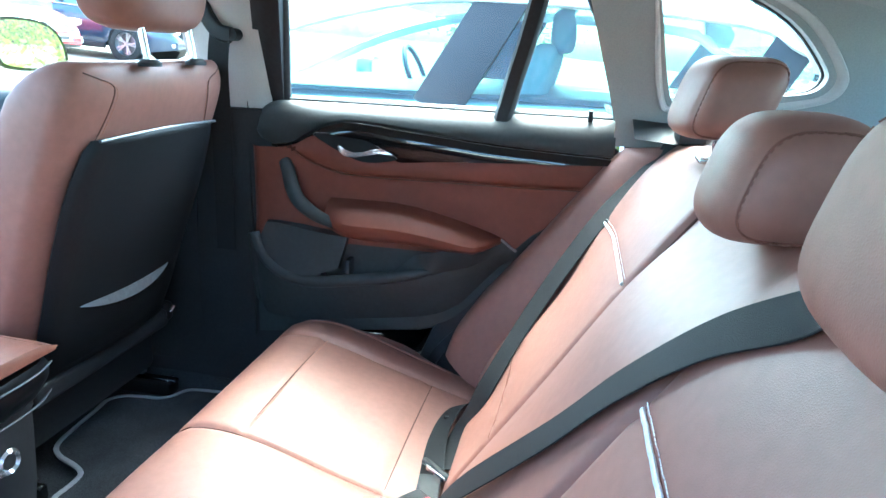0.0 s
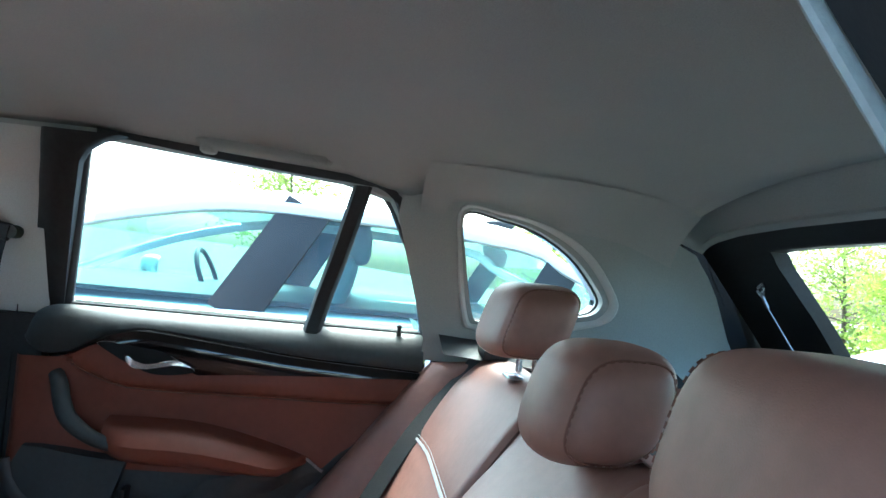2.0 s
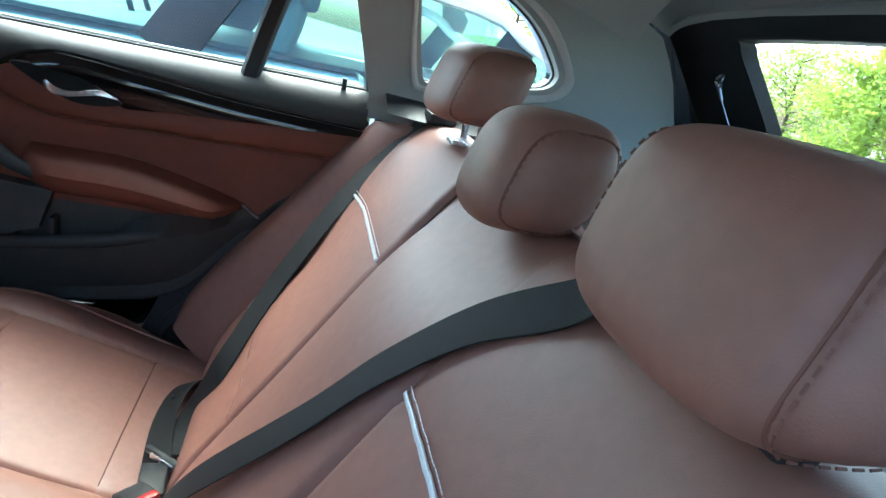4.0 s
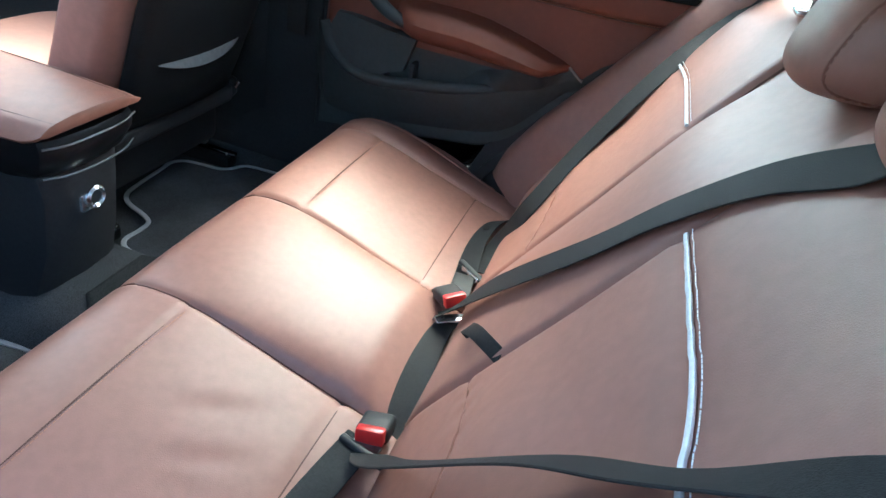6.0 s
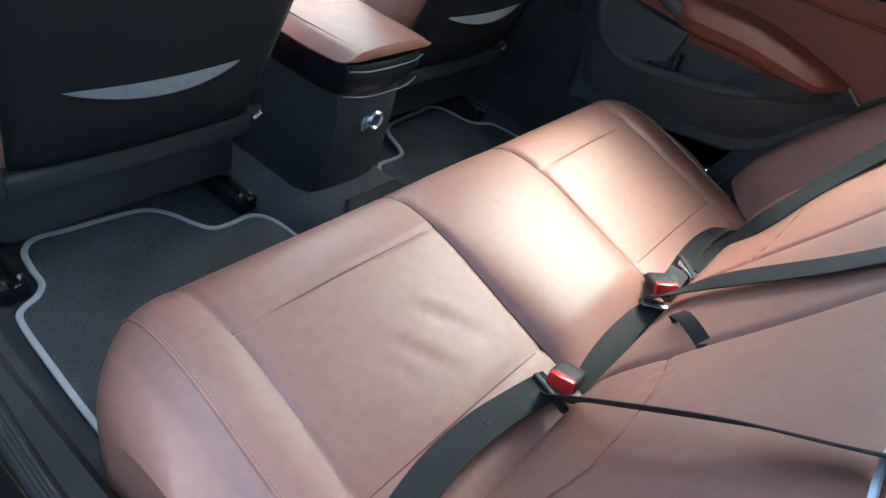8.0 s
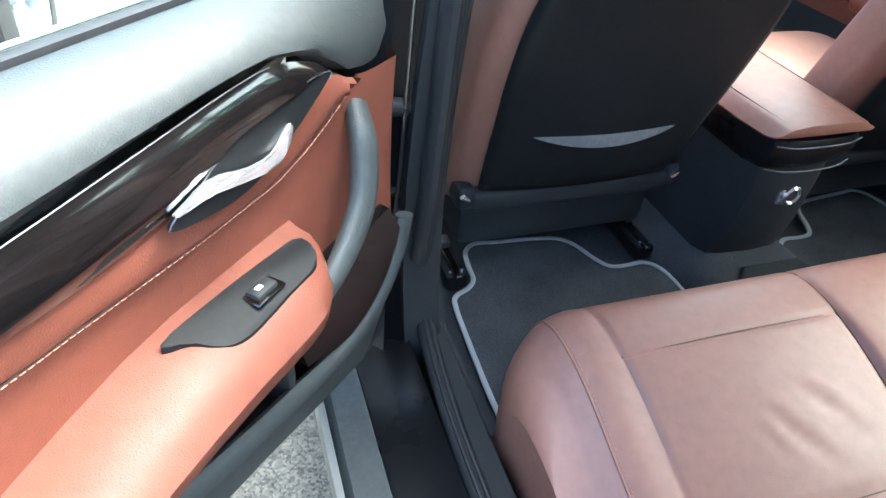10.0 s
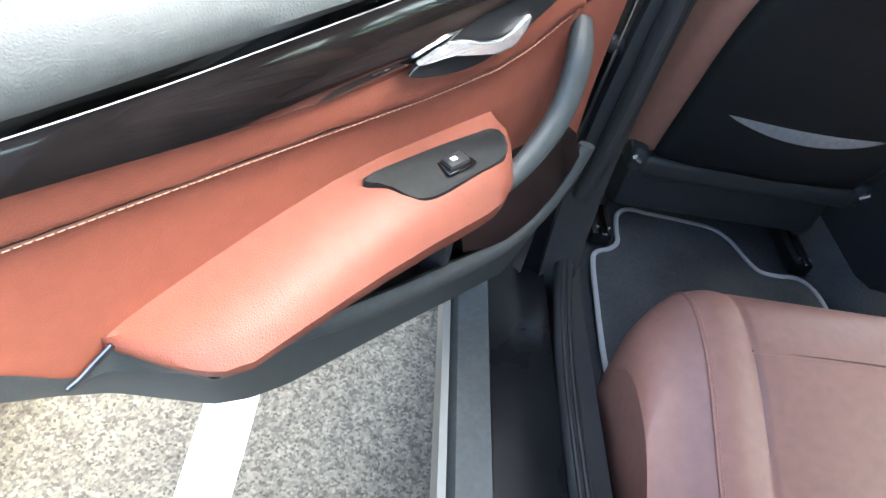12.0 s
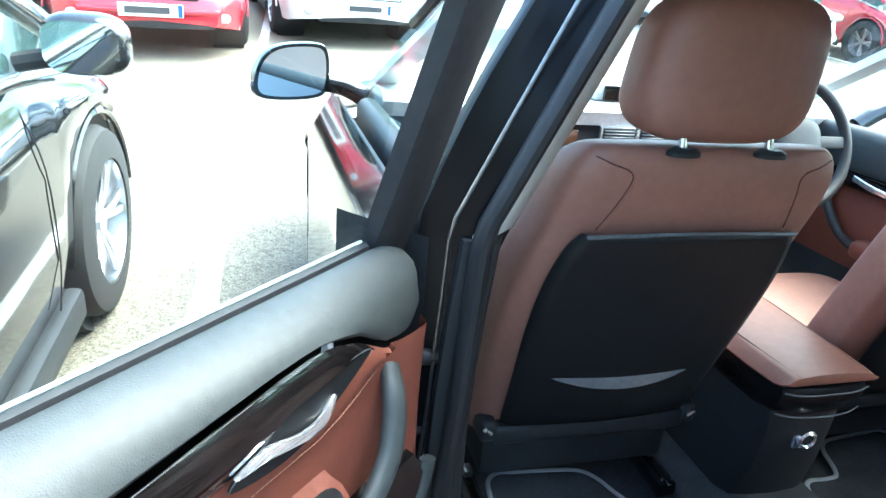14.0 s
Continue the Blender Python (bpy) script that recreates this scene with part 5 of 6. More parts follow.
# ---- front seats ----
def front_seat(cx, sx, label):
    """sx: the side of the car; the outer bolster lies on that side."""
    root = thing("front_bucket_seat", label, "car seat", "front seats")
    yb = lambda z: 0.645 + 0.364 * (1.137 - z)
    dip = 0.014 if sx > 0 else 0.0
    bend = lambda z: bump_at(z, 0.88, 1.06) if sx < 0 else 0.0
    rings = []
    zs = list(np.linspace(0.50, 1.06, 16)) + [1.085, 1.105, 1.122, 1.134, 1.141, 1.144]
    for z in zs:
        e = max(0.0, (z - 1.06) / 0.085)
        rd = math.sqrt(max(0.0, 1 - min(1, e) ** 2))
        w = (0.250 + 0.008 * math.sin(math.pi * (z - 0.5) / 0.6)) * (0.80 + 0.20 * rd) if e else 0.250 + 0.008 * math.sin(math.pi * (z - 0.5) / 0.6)
        th = 0.125 * (0.28 + 0.72 * rd)
        y0 = yb(z) + (0.125 - th) * 0.4
        r = []
        for i in range(40):
            a = 2 * math.pi * i / 40
            c, s = math.cos(a), math.sin(a)
            px = (1 - 0.025 * bend(z)) * w * math.copysign(abs(c) ** 0.42, c)
            py = th / 2 * math.copysign(abs(s) ** 0.62, s)
            if s > 0:
                py += 0.035 * (abs(px) / w) ** 4 * rd
            r.append(Vector((cx + 0.018 * bend(z) + px, y0 + th / 2 + py, z)))
        rings.append([p - Vector((0, 0, dip * bump_at(p.z, 0.92, 1.06))) for p in r])
    part("backrest", loft(rings), LEATHER, root, "brown leather seat back")
    ol = [(-0.182, 1.004), (-0.20, 0.975), (-0.214, 0.90), (-0.216, 0.80), (-0.210, 0.70), (-0.204, 0.60), (-0.20, 0.545)]
    out = [(float(a), float(b)) for a, b in curve(ol, 3)]
    wide = 0.014 if sx < 0 else 0.0
    out = out + [(-a + wide, b) for a, b in out[::-1]]
    def shell_place(a, b, d):
        return Vector((cx + a, yb(b) - 0.008 + d - 0.010 * (1 - (a / 0.22) ** 2), b))
    bm = bmesh.new()
    half = len(out) // 2
    vs = []
    for i in range(half):
        (a0, b0), (a1, b1) = out[i], out[len(out) - 1 - i]
        vs.append([bm.verts.new(shell_place(a0 + (a1 - a0) * k, b0 + 0.006 * math.sin(math.pi * k) * (1 if i == 0 else 0),
                   0.010 if k in (0, 1) else -0.006 * math.sin(math.pi * k) - 0.016 * math.exp(-((b0 - 0.62) / 0.05) ** 2) * math.sin(math.pi * k))) for k in np.linspace(0, 1, 21)])
    for r0, r1 in zip(vs, vs[1:]):
        for j in range(20):
            bm.faces.new((r0[j], r0[j + 1], r1[j + 1], r1[j]))
    sh = part("seat_shell", bm, SHELL, root, "smooth black plastic seat back shell")
    so = sh.modifiers.new("thick", "SOLIDIFY")
    so.thickness, so.offset = 0.006, -1
    # Highlight along the shell's top edge, drawn as a pale tube.
    part("shell_edge", tube([shell_place(a, 1.004 + 0.006 * math.sin(math.pi * (a + 0.182) / (0.364 + wide)), -0.008) for a in np.linspace(-0.182, 0.182 + wide, 20)], 0.0034, 6), PALE_LIP, sh, "shell top edge, coloured pale for its sky highlight")
    def ledge(u, v):
        b_ = math.sin(math.pi * u) ** 0.7
        return shell_place(-0.158 + 0.316 * u, 0.692 - 0.032 * b_ * v - 0.004 * b_, -0.004 - 0.006 * b_ - 0.024 * b_ * v ** 0.8 if v < 0.99 else -0.012 * b_)
    # Same plastic as the shell; the sky it reflects is in the paler colour.
    part("pocket_lip", sheet(ledge, 30, 8), PALE_LIP, sh, "curved moulded ledge, coloured pale for the light it catches")

    def skin(dx, z, lift=0.001):
        """Point on the rear face of the seat back."""
        e = max(0.0, (z - 1.06) / 0.085)
        rd = math.sqrt(max(0.0, 1 - min(1, e) ** 2))
        w = (1 - 0.025 * bend(z)) * (0.250 + 0.008 * math.sin(math.pi * (z - 0.5) / 0.6)) * (0.80 + 0.20 * rd)
        th = 0.125 * (0.28 + 0.72 * rd)
        c = min(0.999, abs(dx) / w) ** (1 / 0.42)
        return Vector((cx + 0.018 * bend(z) + dx, yb(z) + (0.125 - th) * 0.4 + th / 2 - th / 2 * (1 - c * c) ** 0.31 - lift, z + 0.0005 - dip * bump_at(z, 0.92, 1.06)))
    for k in (-1, 1):
        line = [skin(k * dx, z, 0.0002) for dx, z in ((0.172, 1.008), (0.162, 1.04), (0.152, 1.075), (0.147, 1.098), (0.156, 1.110), (0.180, 1.118), (0.206, 1.128))]
        part("seam", tube(curve(line, 5), 0.0012, 6), SEAM, root)
        part("stitching", stitches([p + Vector((-k * 0.006, -0.0006, -0.003)) for p in curve(line, 5)], 0.007, 0.0045, 0.0006), THREAD, root)
    part("lower_bar", block(cx, 0.862, 0.515, 0.43, 0.04, 0.045, 0.012, 3), PLASTIC, root, "black lower seat trim")
    for k in (-1, 1):
        part("recliner", block(cx + k * 0.225, 0.88, 0.525, 0.035, 0.07, 0.05, 0.012, 3), PLASTIC, root)
        part("bolt", tube([(cx + k * 0.222, 0.846, 0.524), (cx + k * 0.236, 0.843, 0.536)], 0.0055, 8), CHROME, root, "bright bolt")
        part("seat_rail", block(cx + k * 0.225, 1.05, 0.315, 0.045, 0.40, 0.035, 0.006, 2), SWITCH, root, "black steel seat rail")
        part("rail_channel", block(cx + k * 0.225, 1.02, 0.336, 0.018, 0.36, 0.010, 0.003, 1), GLOSS, root)
        for dx in (-0.012, 0.012):
            part("rail_bolt", tube([(cx + k * 0.225 + dx, 0.862, 0.334), (cx + k * 0.225 + dx, 0.862, 0.341)], 0.0035, 8), CHROME, root, "small bright rail bolt")
        part("rail_latch", block(cx + k * 0.225, 0.945, 0.352, 0.020, 0.03, 0.018, 0.004, 2), STEEL, root)
    # Added black block: the darkness between the seat rails, made solid.
    part("underside", block(cx, 0.97, 0.43, 0.44, 0.16, 0.11, 0.02, 2), PLASTIC, root, "black block added for the darkness under the seat")
    part("seat_cushion", pad(0.52, 0.46, 0.16, 5, 48, 20, lambda p: p + Vector((cx, 1.19, 0.50 + 0.10 * (p.y) + 0.02 * (abs(p.x) / 0.26) ** 4))), LEATHER, root, "brown leather seat cushion")
    # headrest
    hr = thing("headrest", "brown leather headrest on two chrome posts", "headrest", "front headrests")
    def form(p):
        t = p.z / 0.097
        return Vector((cx + 0.002 + p.x * (1 + 0.06 * -t), 0.675 + p.y - 0.012 * t + 0.02 * (p.x / 0.16) ** 2, 1.258 + 2.0 * dip + p.z))
    part("cover", pad(0.292, 0.11, 0.212, 3.6, 60, 30, form), LEATHER, hr, "brown leather headrest cover")
    for k in (-0.074, 0.074):
        part("post", tube([(cx + k + 0.010, 0.655, 1.139 - dip), (cx + k + 0.006, 0.668, 1.21 + 1.3 * dip)], 0.0065, 12), CHROME, hr, "chrome headrest post")
        bm = lathe([(0.0001, 0.0), (0.027, 0.0), (0.027, 0.006), (0.018, 0.012), (0.0001, 0.012)], 20, "z")
        bmesh.ops.scale(bm, vec=(1, 0.62, 1), verts=bm.verts[:])
        bmesh.ops.translate(bm, vec=(cx + k + 0.010, 0.652, 1.137 - dip), verts=bm.verts[:])
        part("collar", bm, PLASTIC, root, "black headrest collar")
    return root


front_seat(-0.41, -1, "brown leather front passenger seat with black back shell")
front_seat(0.41, 1, "brown leather driver's seat with black back shell")


# ---- centre console ----
con = thing("centre_console", "black centre console with a brown leather armrest lid", "console")
lidr = []
for y, w, lip in ((0.694, 0.102, 0.010), (0.697, 0.109, 0.014), (0.706, 0.114, 0.020), (0.725, 0.117, 0.026), (0.80, 0.120, 0.030), (0.95, 0.121, 0.030), (1.10, 0.121, 0.030)):
    up_ = 0.700 + 0.012 * (y - 0.7) - (0.004 if y < 0.695 else 0.0)
    lidr.append([Vector((-w + 0.004, y, up_ - lip)), Vector((-w, y, up_ - 0.9 * lip + 0.002)), Vector((-w + 0.020, y, up_ - 0.10 * lip)), Vector((-w + 0.028, y, up_ + 0.001)), Vector((-0.4 * w, y, up_ + 0.005)), Vector((0, y, up_ + 0.006)),
                 Vector((0.4 * w, y, up_ + 0.005)), Vector((w - 0.028, y, up_ + 0.001)), Vector((w - 0.020, y, up_ - 0.10 * lip)), Vector((w, y, up_ - 0.9 * lip + 0.002)), Vector((w - 0.004, y, up_ - lip))])
lid = part("armrest_lid", loft(lidr), LEATHER_LID_SHADE, con, "padded brown leather lid with sloping sides, darkened for shade")
for k in (-1, 1):
    part("seam", tube([(k * 0.080, 0.700, 0.7005), (k * 0.092, 0.85, 0.7035), (k * 0.093, 1.09, 0.706)], 0.0012, 5), SEAM, lid)
bodyr = []
for z, w, y0 in ((0.672, 0.110, 0.705), (0.660, 0.113, 0.698), (0.640, 0.112, 0.700), (0.615, 0.106, 0.712), (0.600, 0.098, 0.728), (0.55, 0.092, 0.725), (0.45, 0.094, 0.735), (0.36, 0.105, 0.76), (0.29, 0.115, 0.78)):
    bodyr.append([Vector((-w, 1.25, z)), Vector((-w, y0 + 0.05, z)), Vector((-w + 0.012, y0 + 0.012, z)), Vector((-w + 0.04, y0, z)), Vector((0, y0 - 0.006, z)), Vector((w - 0.04, y0, z)), Vector((w - 0.012, y0 + 0.012, z)), Vector((w, y0 + 0.05, z)), Vector((w, 1.25, z))])
part("end_cap", loft(bodyr[:5]), SATIN, con, "glossy black console end cap")
part("console_body", loft(bodyr[4:]), PLASTIC, con, "black plastic console body")
part("end_lip", tube(curve([(-0.10, 0.712, 0.612), (-0.06, 0.699, 0.609), (0, 0.695, 0.608), (0.06, 0.699, 0.609), (0.10, 0.712, 0.612)], 6), 0.0018, 6), PALE_LIP, con)
part("end_lip", tube(curve([(-0.10, 0.705, 0.664), (-0.06, 0.694, 0.662), (0, 0.691, 0.662), (0.06, 0.694, 0.662), (0.10, 0.705, 0.664)], 6), 0.0018, 6), PALE_LIP, con)
sock = part("power_socket", block(0.0, 0.722, 0.532, 0.052, 0.012, 0.034, 0.005), CHROME, con, "chrome-framed power socket")
bm = lathe([(0.017, 0.0), (0.021, -0.006), (0.017, -0.010), (0.013, -0.006), (0.013, 0.0)], 24, "y")
bmesh.ops.translate(bm, vec=(0.0, 0.716, 0.540), verts=bm.verts[:])
part("socket_ring", bm, CHROME, sock, "bright chrome ring")
bm = lathe([(0.0001, -0.004), (0.012, -0.004), (0.012, 0.0)], 16, "y")
bmesh.ops.translate(bm, vec=(0.0, 0.714, 0.540), verts=bm.verts[:])
part("socket_cap", bm, PLASTIC, sock)


# ---- floor mats ----
def floor_mat(sx):
    ol = [(-0.667, 0.44), (-0.668, 0.566), (-0.662, 0.70), (-0.656, 0.790), (-0.645, 0.822), (-0.612, 0.840), (-0.592, 0.865), (-0.588, 0.905), (-0.578, 0.955), (-0.548, 0.979), (-0.50, 0.974), (-0.42, 0.968), (-0.355, 0.957), (-0.322, 0.925),
          (-0.300, 0.870), (-0.278, 0.838), (-0.24, 0.832), (-0.195, 0.833), (-0.168, 0.805), (-0.158, 0.74), (-0.150, 0.60), (-0.150, 0.44)]
    pts = [(float(a), float(b)) for a, b in curve(ol, 4)]
    root = thing("floor_mat", "black pile car floor mat with grey bound edge", "floor mat", "floor mats")
    part("mat_surface", slab(pts, lambda a, b, d: Vector((-sx * a if sx > 0 else a, b, 0.304 - d)), 0.012, 0.0), MAT_BLACK, root, "black carpet pile", smooth=False)
    edge = [Vector((-sx * a if sx > 0 else a, b, 0.304)) for a, b in pts]
    part("bound_edge", sweep(edge, round_rect(0.011, 0.007, 0.003, 2), (0, 0, 1)), EDGING, root, "pale grey bound edging")
    return root


floor_mat(-1)
floor_mat(1)


# ---- dashboard and wheel ----
dash = thing("dashboard", "grey and black dashboard with air vents and dark wood trim", "dashboard")
rows = []
for x in np.linspace(-0.74, 0.74, 20):
    bow = 0.05 * (1 - (x / 0.74) ** 2)
    rows.append([Vector((x, 2.05, 1.02)), Vector((x, 1.80 - bow, 1.06)), Vector((x, 1.64 - bow, 1.055)), Vector((x, 1.605 - bow, 1.035)), Vector((x, 1.62 - bow, 0.995)), Vector((x, 2.05, 0.99))])
part("upper_dash", loft(rows), DASH, dash, "pale grey grained dash top")
rows = []
for x in np.linspace(-0.74, 0.74, 16):
    bow = 0.05 * (1 - (x / 0.74) ** 2)
    rows.append([Vector((x, 1.64 - bow, 0.994)), Vector((x, 1.63 - bow, 0.90)), Vector((x, 1.68 - bow, 0.70)), Vector((x, 1.75, 0.5)), Vector((x, 2.0, 0.5)), Vector((x, 2.0, 0.99))])
part("lower_dash", loft(rows), PLASTIC, dash, "black lower dash")
part("wood_strip", block(-0.40, 1.590, 0.955, 0.46, 0.02, 0.05, 0.006), WALNUT, dash, "dark wood strip")
for x in (-0.055, 0.065):
    v = part("air_vent", block(x, 1.572, 0.965, 0.112, 0.02, 0.06, 0.006), CHROME, dash, "chrome framed air vent")
    part("vent_cavity", block(x, 1.564, 0.965, 0.100, 0.012, 0.050, 0.003), PLASTIC, v)
    for k in range(5):
        part("slat", block(x, 1.556, 0.947 + 0.009 * k, 0.096, 0.008, 0.0025, 0.001, 1), STEEL, v)
part("screen_hood", block(0.0, 1.66, 1.085, 0.26, 0.10, 0.06, 0.02, 3), DASH, dash, "screen cowl")
part("screen", block(0.0, 1.605, 1.082, 0.20, 0.012, 0.045, 0.004), GLOSS, dash)
part("stack", block(0.0, 1.60, 0.80, 0.23, 0.06, 0.24, 0.015, 2), PLASTIC, dash, "black centre stack")
sw = thing("steering_wheel", "dark leather steering wheel with silver spoke", "steering wheel", m=pose(0.41, 1.40, 1.00, 66, 0, 0))
part("rim", tube([(0.185 * math.cos(a), 0.185 * math.sin(a), 0) for a in np.linspace(0, 2 * math.pi, 48, False)], 0.016, 12, closed=True), PLASTIC, sw)
part("hub", pad(0.17, 0.15, 0.06, 3, 32, 16), PLASTIC, sw)
for a in (0, 180, 270):
    d = Vector((math.cos(radians(a)), math.sin(radians(a)), 0))
    part("spoke", sweep([d * 0.06, d * 0.18], round_rect(0.035, 0.014, 0.005, 2), (0, 0, 1)), CHROME if a == 270 else PLASTIC, sw)
fd = thing("front_door", "closed driver's door with brown leather panel", "car door")
part("door_panel", sheet(lambda u, v: Vector((0.715 - 0.03 * math.sin(math.pi * v), 0.98 + 0.67 * u, 0.58 + 0.27 * v)), 8, 8), LEATHER_DOOR, fd, "brown leather panel")
part("lower_panel", sheet(lambda u, v: Vector((0.722 - 0.02 * math.sin(math.pi * v), 0.80 + 0.85 * u, 0.30 + 0.60 * v)), 8, 8), PLASTIC, fd, "black lower door panel")
part("upper_pad", block(0.715, 1.22, 0.965, 0.07, 0.90, 0.14, 0.03, 3), SOFT_BLACK, fd)
part("trim", block(0.69, 1.25, 0.885, 0.03, 0.80, 0.045, 0.01, 2), GLOSS, fd)
part("lever", sweep(curve([(0.672, 1.28, 0.875), (0.655, 1.33, 0.885), (0.665, 1.40, 0.895)], 5), round_rect(0.018, 0.01, 0.004), (1, 0, 0)), CHROME, fd)
part("grab_handle", tube(curve([(0.69, 1.50, 0.85), (0.655, 1.46, 0.80), (0.645, 1.38, 0.73), (0.66, 1.33, 0.70)], 6), 0.014, 10), PLASTIC, fd)
part("armrest", block(0.675, 1.12, 0.70, 0.08, 0.42, 0.06, 0.025, 3), LEATHER_DOOR, fd)

pd = thing("front_door", "closed passenger door with dark inner trim", "car door")
part("door_panel", sheet(lambda u, v: Vector((-0.775 + 0.02 * math.sin(math.pi * v), 0.82 + 0.85 * u, 0.30 + 0.65 * v)), 8, 8), SOFT_BLACK, pd)
part("upper_pad", block(-0.775, 1.24, 0.985, 0.06, 0.86, 0.10, 0.025, 3), SOFT_BLACK, pd)

# ---- front of the shell: screen pillars, bonnet, sides ----
for sx in (-1, 1):
    ap = part("screen_pillar", loft([[Vector((sx * (x - 0.03), y - 0.02, z)), Vector((sx * (x - 0.02), y + 0.04, z)), Vector((sx * (x + 0.035), y + 0.045, z)), Vector((sx * (x + 0.035), y - 0.03, z))]
              for x, y, z in ((0.60, 1.12, 1.385), (0.64, 1.35, 1.27), (0.69, 1.65, 1.12), (0.72, 1.90, 1.00))]), PILLAR_GREY)
    tagged(ap, "pale grey windscreen pillar", "pillar", kind="structure")
    side = thing("front_side", "black painted front door and wing of the car", "car side", kind="structure")
    if sx < 0:
        side.location.x = -0.05
    part("door_skin", sheet(lambda u, v: Vector((sx * (0.872 - 0.07 * bump_at(v, 0.8, 1.0)), 0.67 + 1.15 * u, 0.42 + 0.60 * v)), 10, 10), PAINT_BLACK, side)
    part("window_line", tube([(sx * 0.80, 0.67, 1.022), (sx * 0.79, 1.8, 1.005)], 0.007, 6), CHROME if False else RUBBER, side)
    part("wing", sheet(lambda u, v: Vector((sx * (0.875 - 0.10 * u ** 2 - 0.10 * bump_at(v, 0.8, 1.0)), 1.82 + 1.05 * u, 0.45 + (0.50 - 0.12 * u) * v)), 10, 10), PAINT_BLACK, side)
    part("sill_cover", sheet(lambda u, v: Vector((sx * (0.87 + 0.05 * math.sin(math.pi * v)), 0.66 + 1.2 * u, 0.22 + 0.2 * v)), 6, 6), GREY_PLASTIC, side)
    bm = bmesh.new()
    bm.faces.new([bm.verts.new(Vector((sx * (side_x(z) + 0.02), y, z))) for y, z in ((0.75, 1.03), (0.75, 1.39), (1.12, 1.375), (1.70, 1.10), (1.80, 1.02))])
    g = part("front_pane", bm, GLASS, side, "clear front door glass", smooth=False)
    g.visible_shadow = False
    part("roof_rail", tube(curve([(sx * 0.62, 0.72, 1.405), (sx * 0.62, 1.1, 1.385), (sx * 0.66, 1.4, 1.25)], 5), 0.02, 8), PAINT_BLACK, side)
bon = part("bonnet", sheet(lambda u, v: Vector((-0.80 + 1.6 * u, 1.95 + 1.05 * v, 0.965 - 0.16 * v ** 1.5 - 0.05 * abs(2 * u - 1) ** 3)), 16, 12), PAINT_BLACK)
tagged(bon, "black painted car bonnet", "bonnet", kind="structure")
bm = bmesh.new()
bm.faces.new([bm.verts.new(p) for p in (Vector((-0.60, 1.14, 1.385)), Vector((0.60, 1.14, 1.385)), Vector((0.70, 1.93, 1.0)), Vector((-0.70, 1.93, 1.0)))])
ws = part("windscreen", bm, GLASS, None, smooth=False)
ws.visible_shadow = False
tagged(ws, "clear windscreen glass", "windscreen", kind="structure")
wm = thing("wing_mirror", "black wing mirror on the near front door", "wing mirror")
mr = [(float(a), float(b)) for a, b in curve([(-0.105, -0.055), (-0.09, 0.02), (-0.04, 0.062), (0.06, 0.072), (0.10, 0.05), (0.10, -0.045), (0.06, -0.075), (-0.06, -0.078)], 5, True)]
mp = pose(-0.97, 1.74, 1.085, 90, 0, 14)
rings = []
for k, d in ((1.0, 0.0), (1.04, 0.02), (0.98, 0.05), (0.75, 0.085), (0.3, 0.10)):
    rings.append([mp @ Vector((a * k, b * k, -d)) for a, b in mr])
part("housing", loft(rings), PAINT_BLACK, wm, "gloss black mirror housing")
bm = bmesh.new()
bm.faces.new([bm.verts.new(mp @ Vector((a * 0.90, b * 0.88, 0.003))) for a, b in mr])
part("mirror_face", bm, MIRROR, wm, "reflecting mirror glass", smooth=False)
rm = thing("wing_mirror", "black wing mirror on the driver's door", "wing mirror")
mp2 = pose(1.03, 1.50, 1.135, 90, 0, -22)
part("housing", loft([[mp2 @ Vector((-a * k, b * k, -d)) for a, b in mr] for k, d in ((1.0, 0.0), (1.04, 0.02), (0.98, 0.05), (0.75, 0.085), (0.3, 0.10))]), PAINT_BLACK, rm, "gloss black mirror housing")
bm = bmesh.new()
bm.faces.new([bm.verts.new(mp2 @ Vector((-a * 0.90, b * 0.88, 0.003))) for a, b in mr])
part("mirror_face", bm, MIRROR, rm, "reflecting mirror glass", smooth=False)
part("arm", tube(curve([(0.93, 1.54, 1.10), (0.86, 1.56, 1.07), (0.79, 1.57, 1.02)], 4), 0.028, 10), PAINT_BLACK, rm)
part("arm", tube(curve([(-0.88, 1.78, 1.055), (-0.82, 1.80, 1.04), (-0.76, 1.80, 1.01)], 4), 0.03, 10), PAINT_BLACK, wm)


# ---- outside: ground, bay lines, parked cars, trees ----
def ground_z(y):
    """The car park climbs gently towards the front and levels out far off."""
    return 0.075 * max(-26.0, min(26.0, y))


gr = part("ground", sheet(lambda u, v: Vector((-150 + 300 * u, -150 + 300 * v, ground_z(-150 + 300 * v))), 20, 300), ASPHALT, smooth=False)
tagged(gr, "worn grey asphalt car park with pale stone chips", "ground", kind="structure")


def bay_line(x0, y0, x1, y1, w=0.10):
    d = Vector((x1 - x0, y1 - y0, 0)).normalized()
    s = Vector((d.y, -d.x, 0)) * w / 2
    bm = bmesh.new()
    n = 40
    rnd = random.Random(int(x0 * 10 + y0))
    L, R = [], []
    for i in range(n + 1):
        p = Vector((x0 + (x1 - x0) * i / n, y0 + (y1 - y0) * i / n, ground_z(y0 + (y1 - y0) * i / n) + 0.004))
        L.append(bm.verts.new(p + s * (1 + rnd.uniform(-0.08, 0.08))))
        R.append(bm.verts.new(p - s * (1 + rnd.uniform(-0.08, 0.08))))
    for i in range(n):
        bm.faces.new((L[i], R[i], R[i + 1], L[i + 1]))
    ob = part("bay_line", bm, LINE_PAINT, smooth=False)
    tagged(ob, "worn white painted parking bay line", "road marking", "bay lines", "structure")


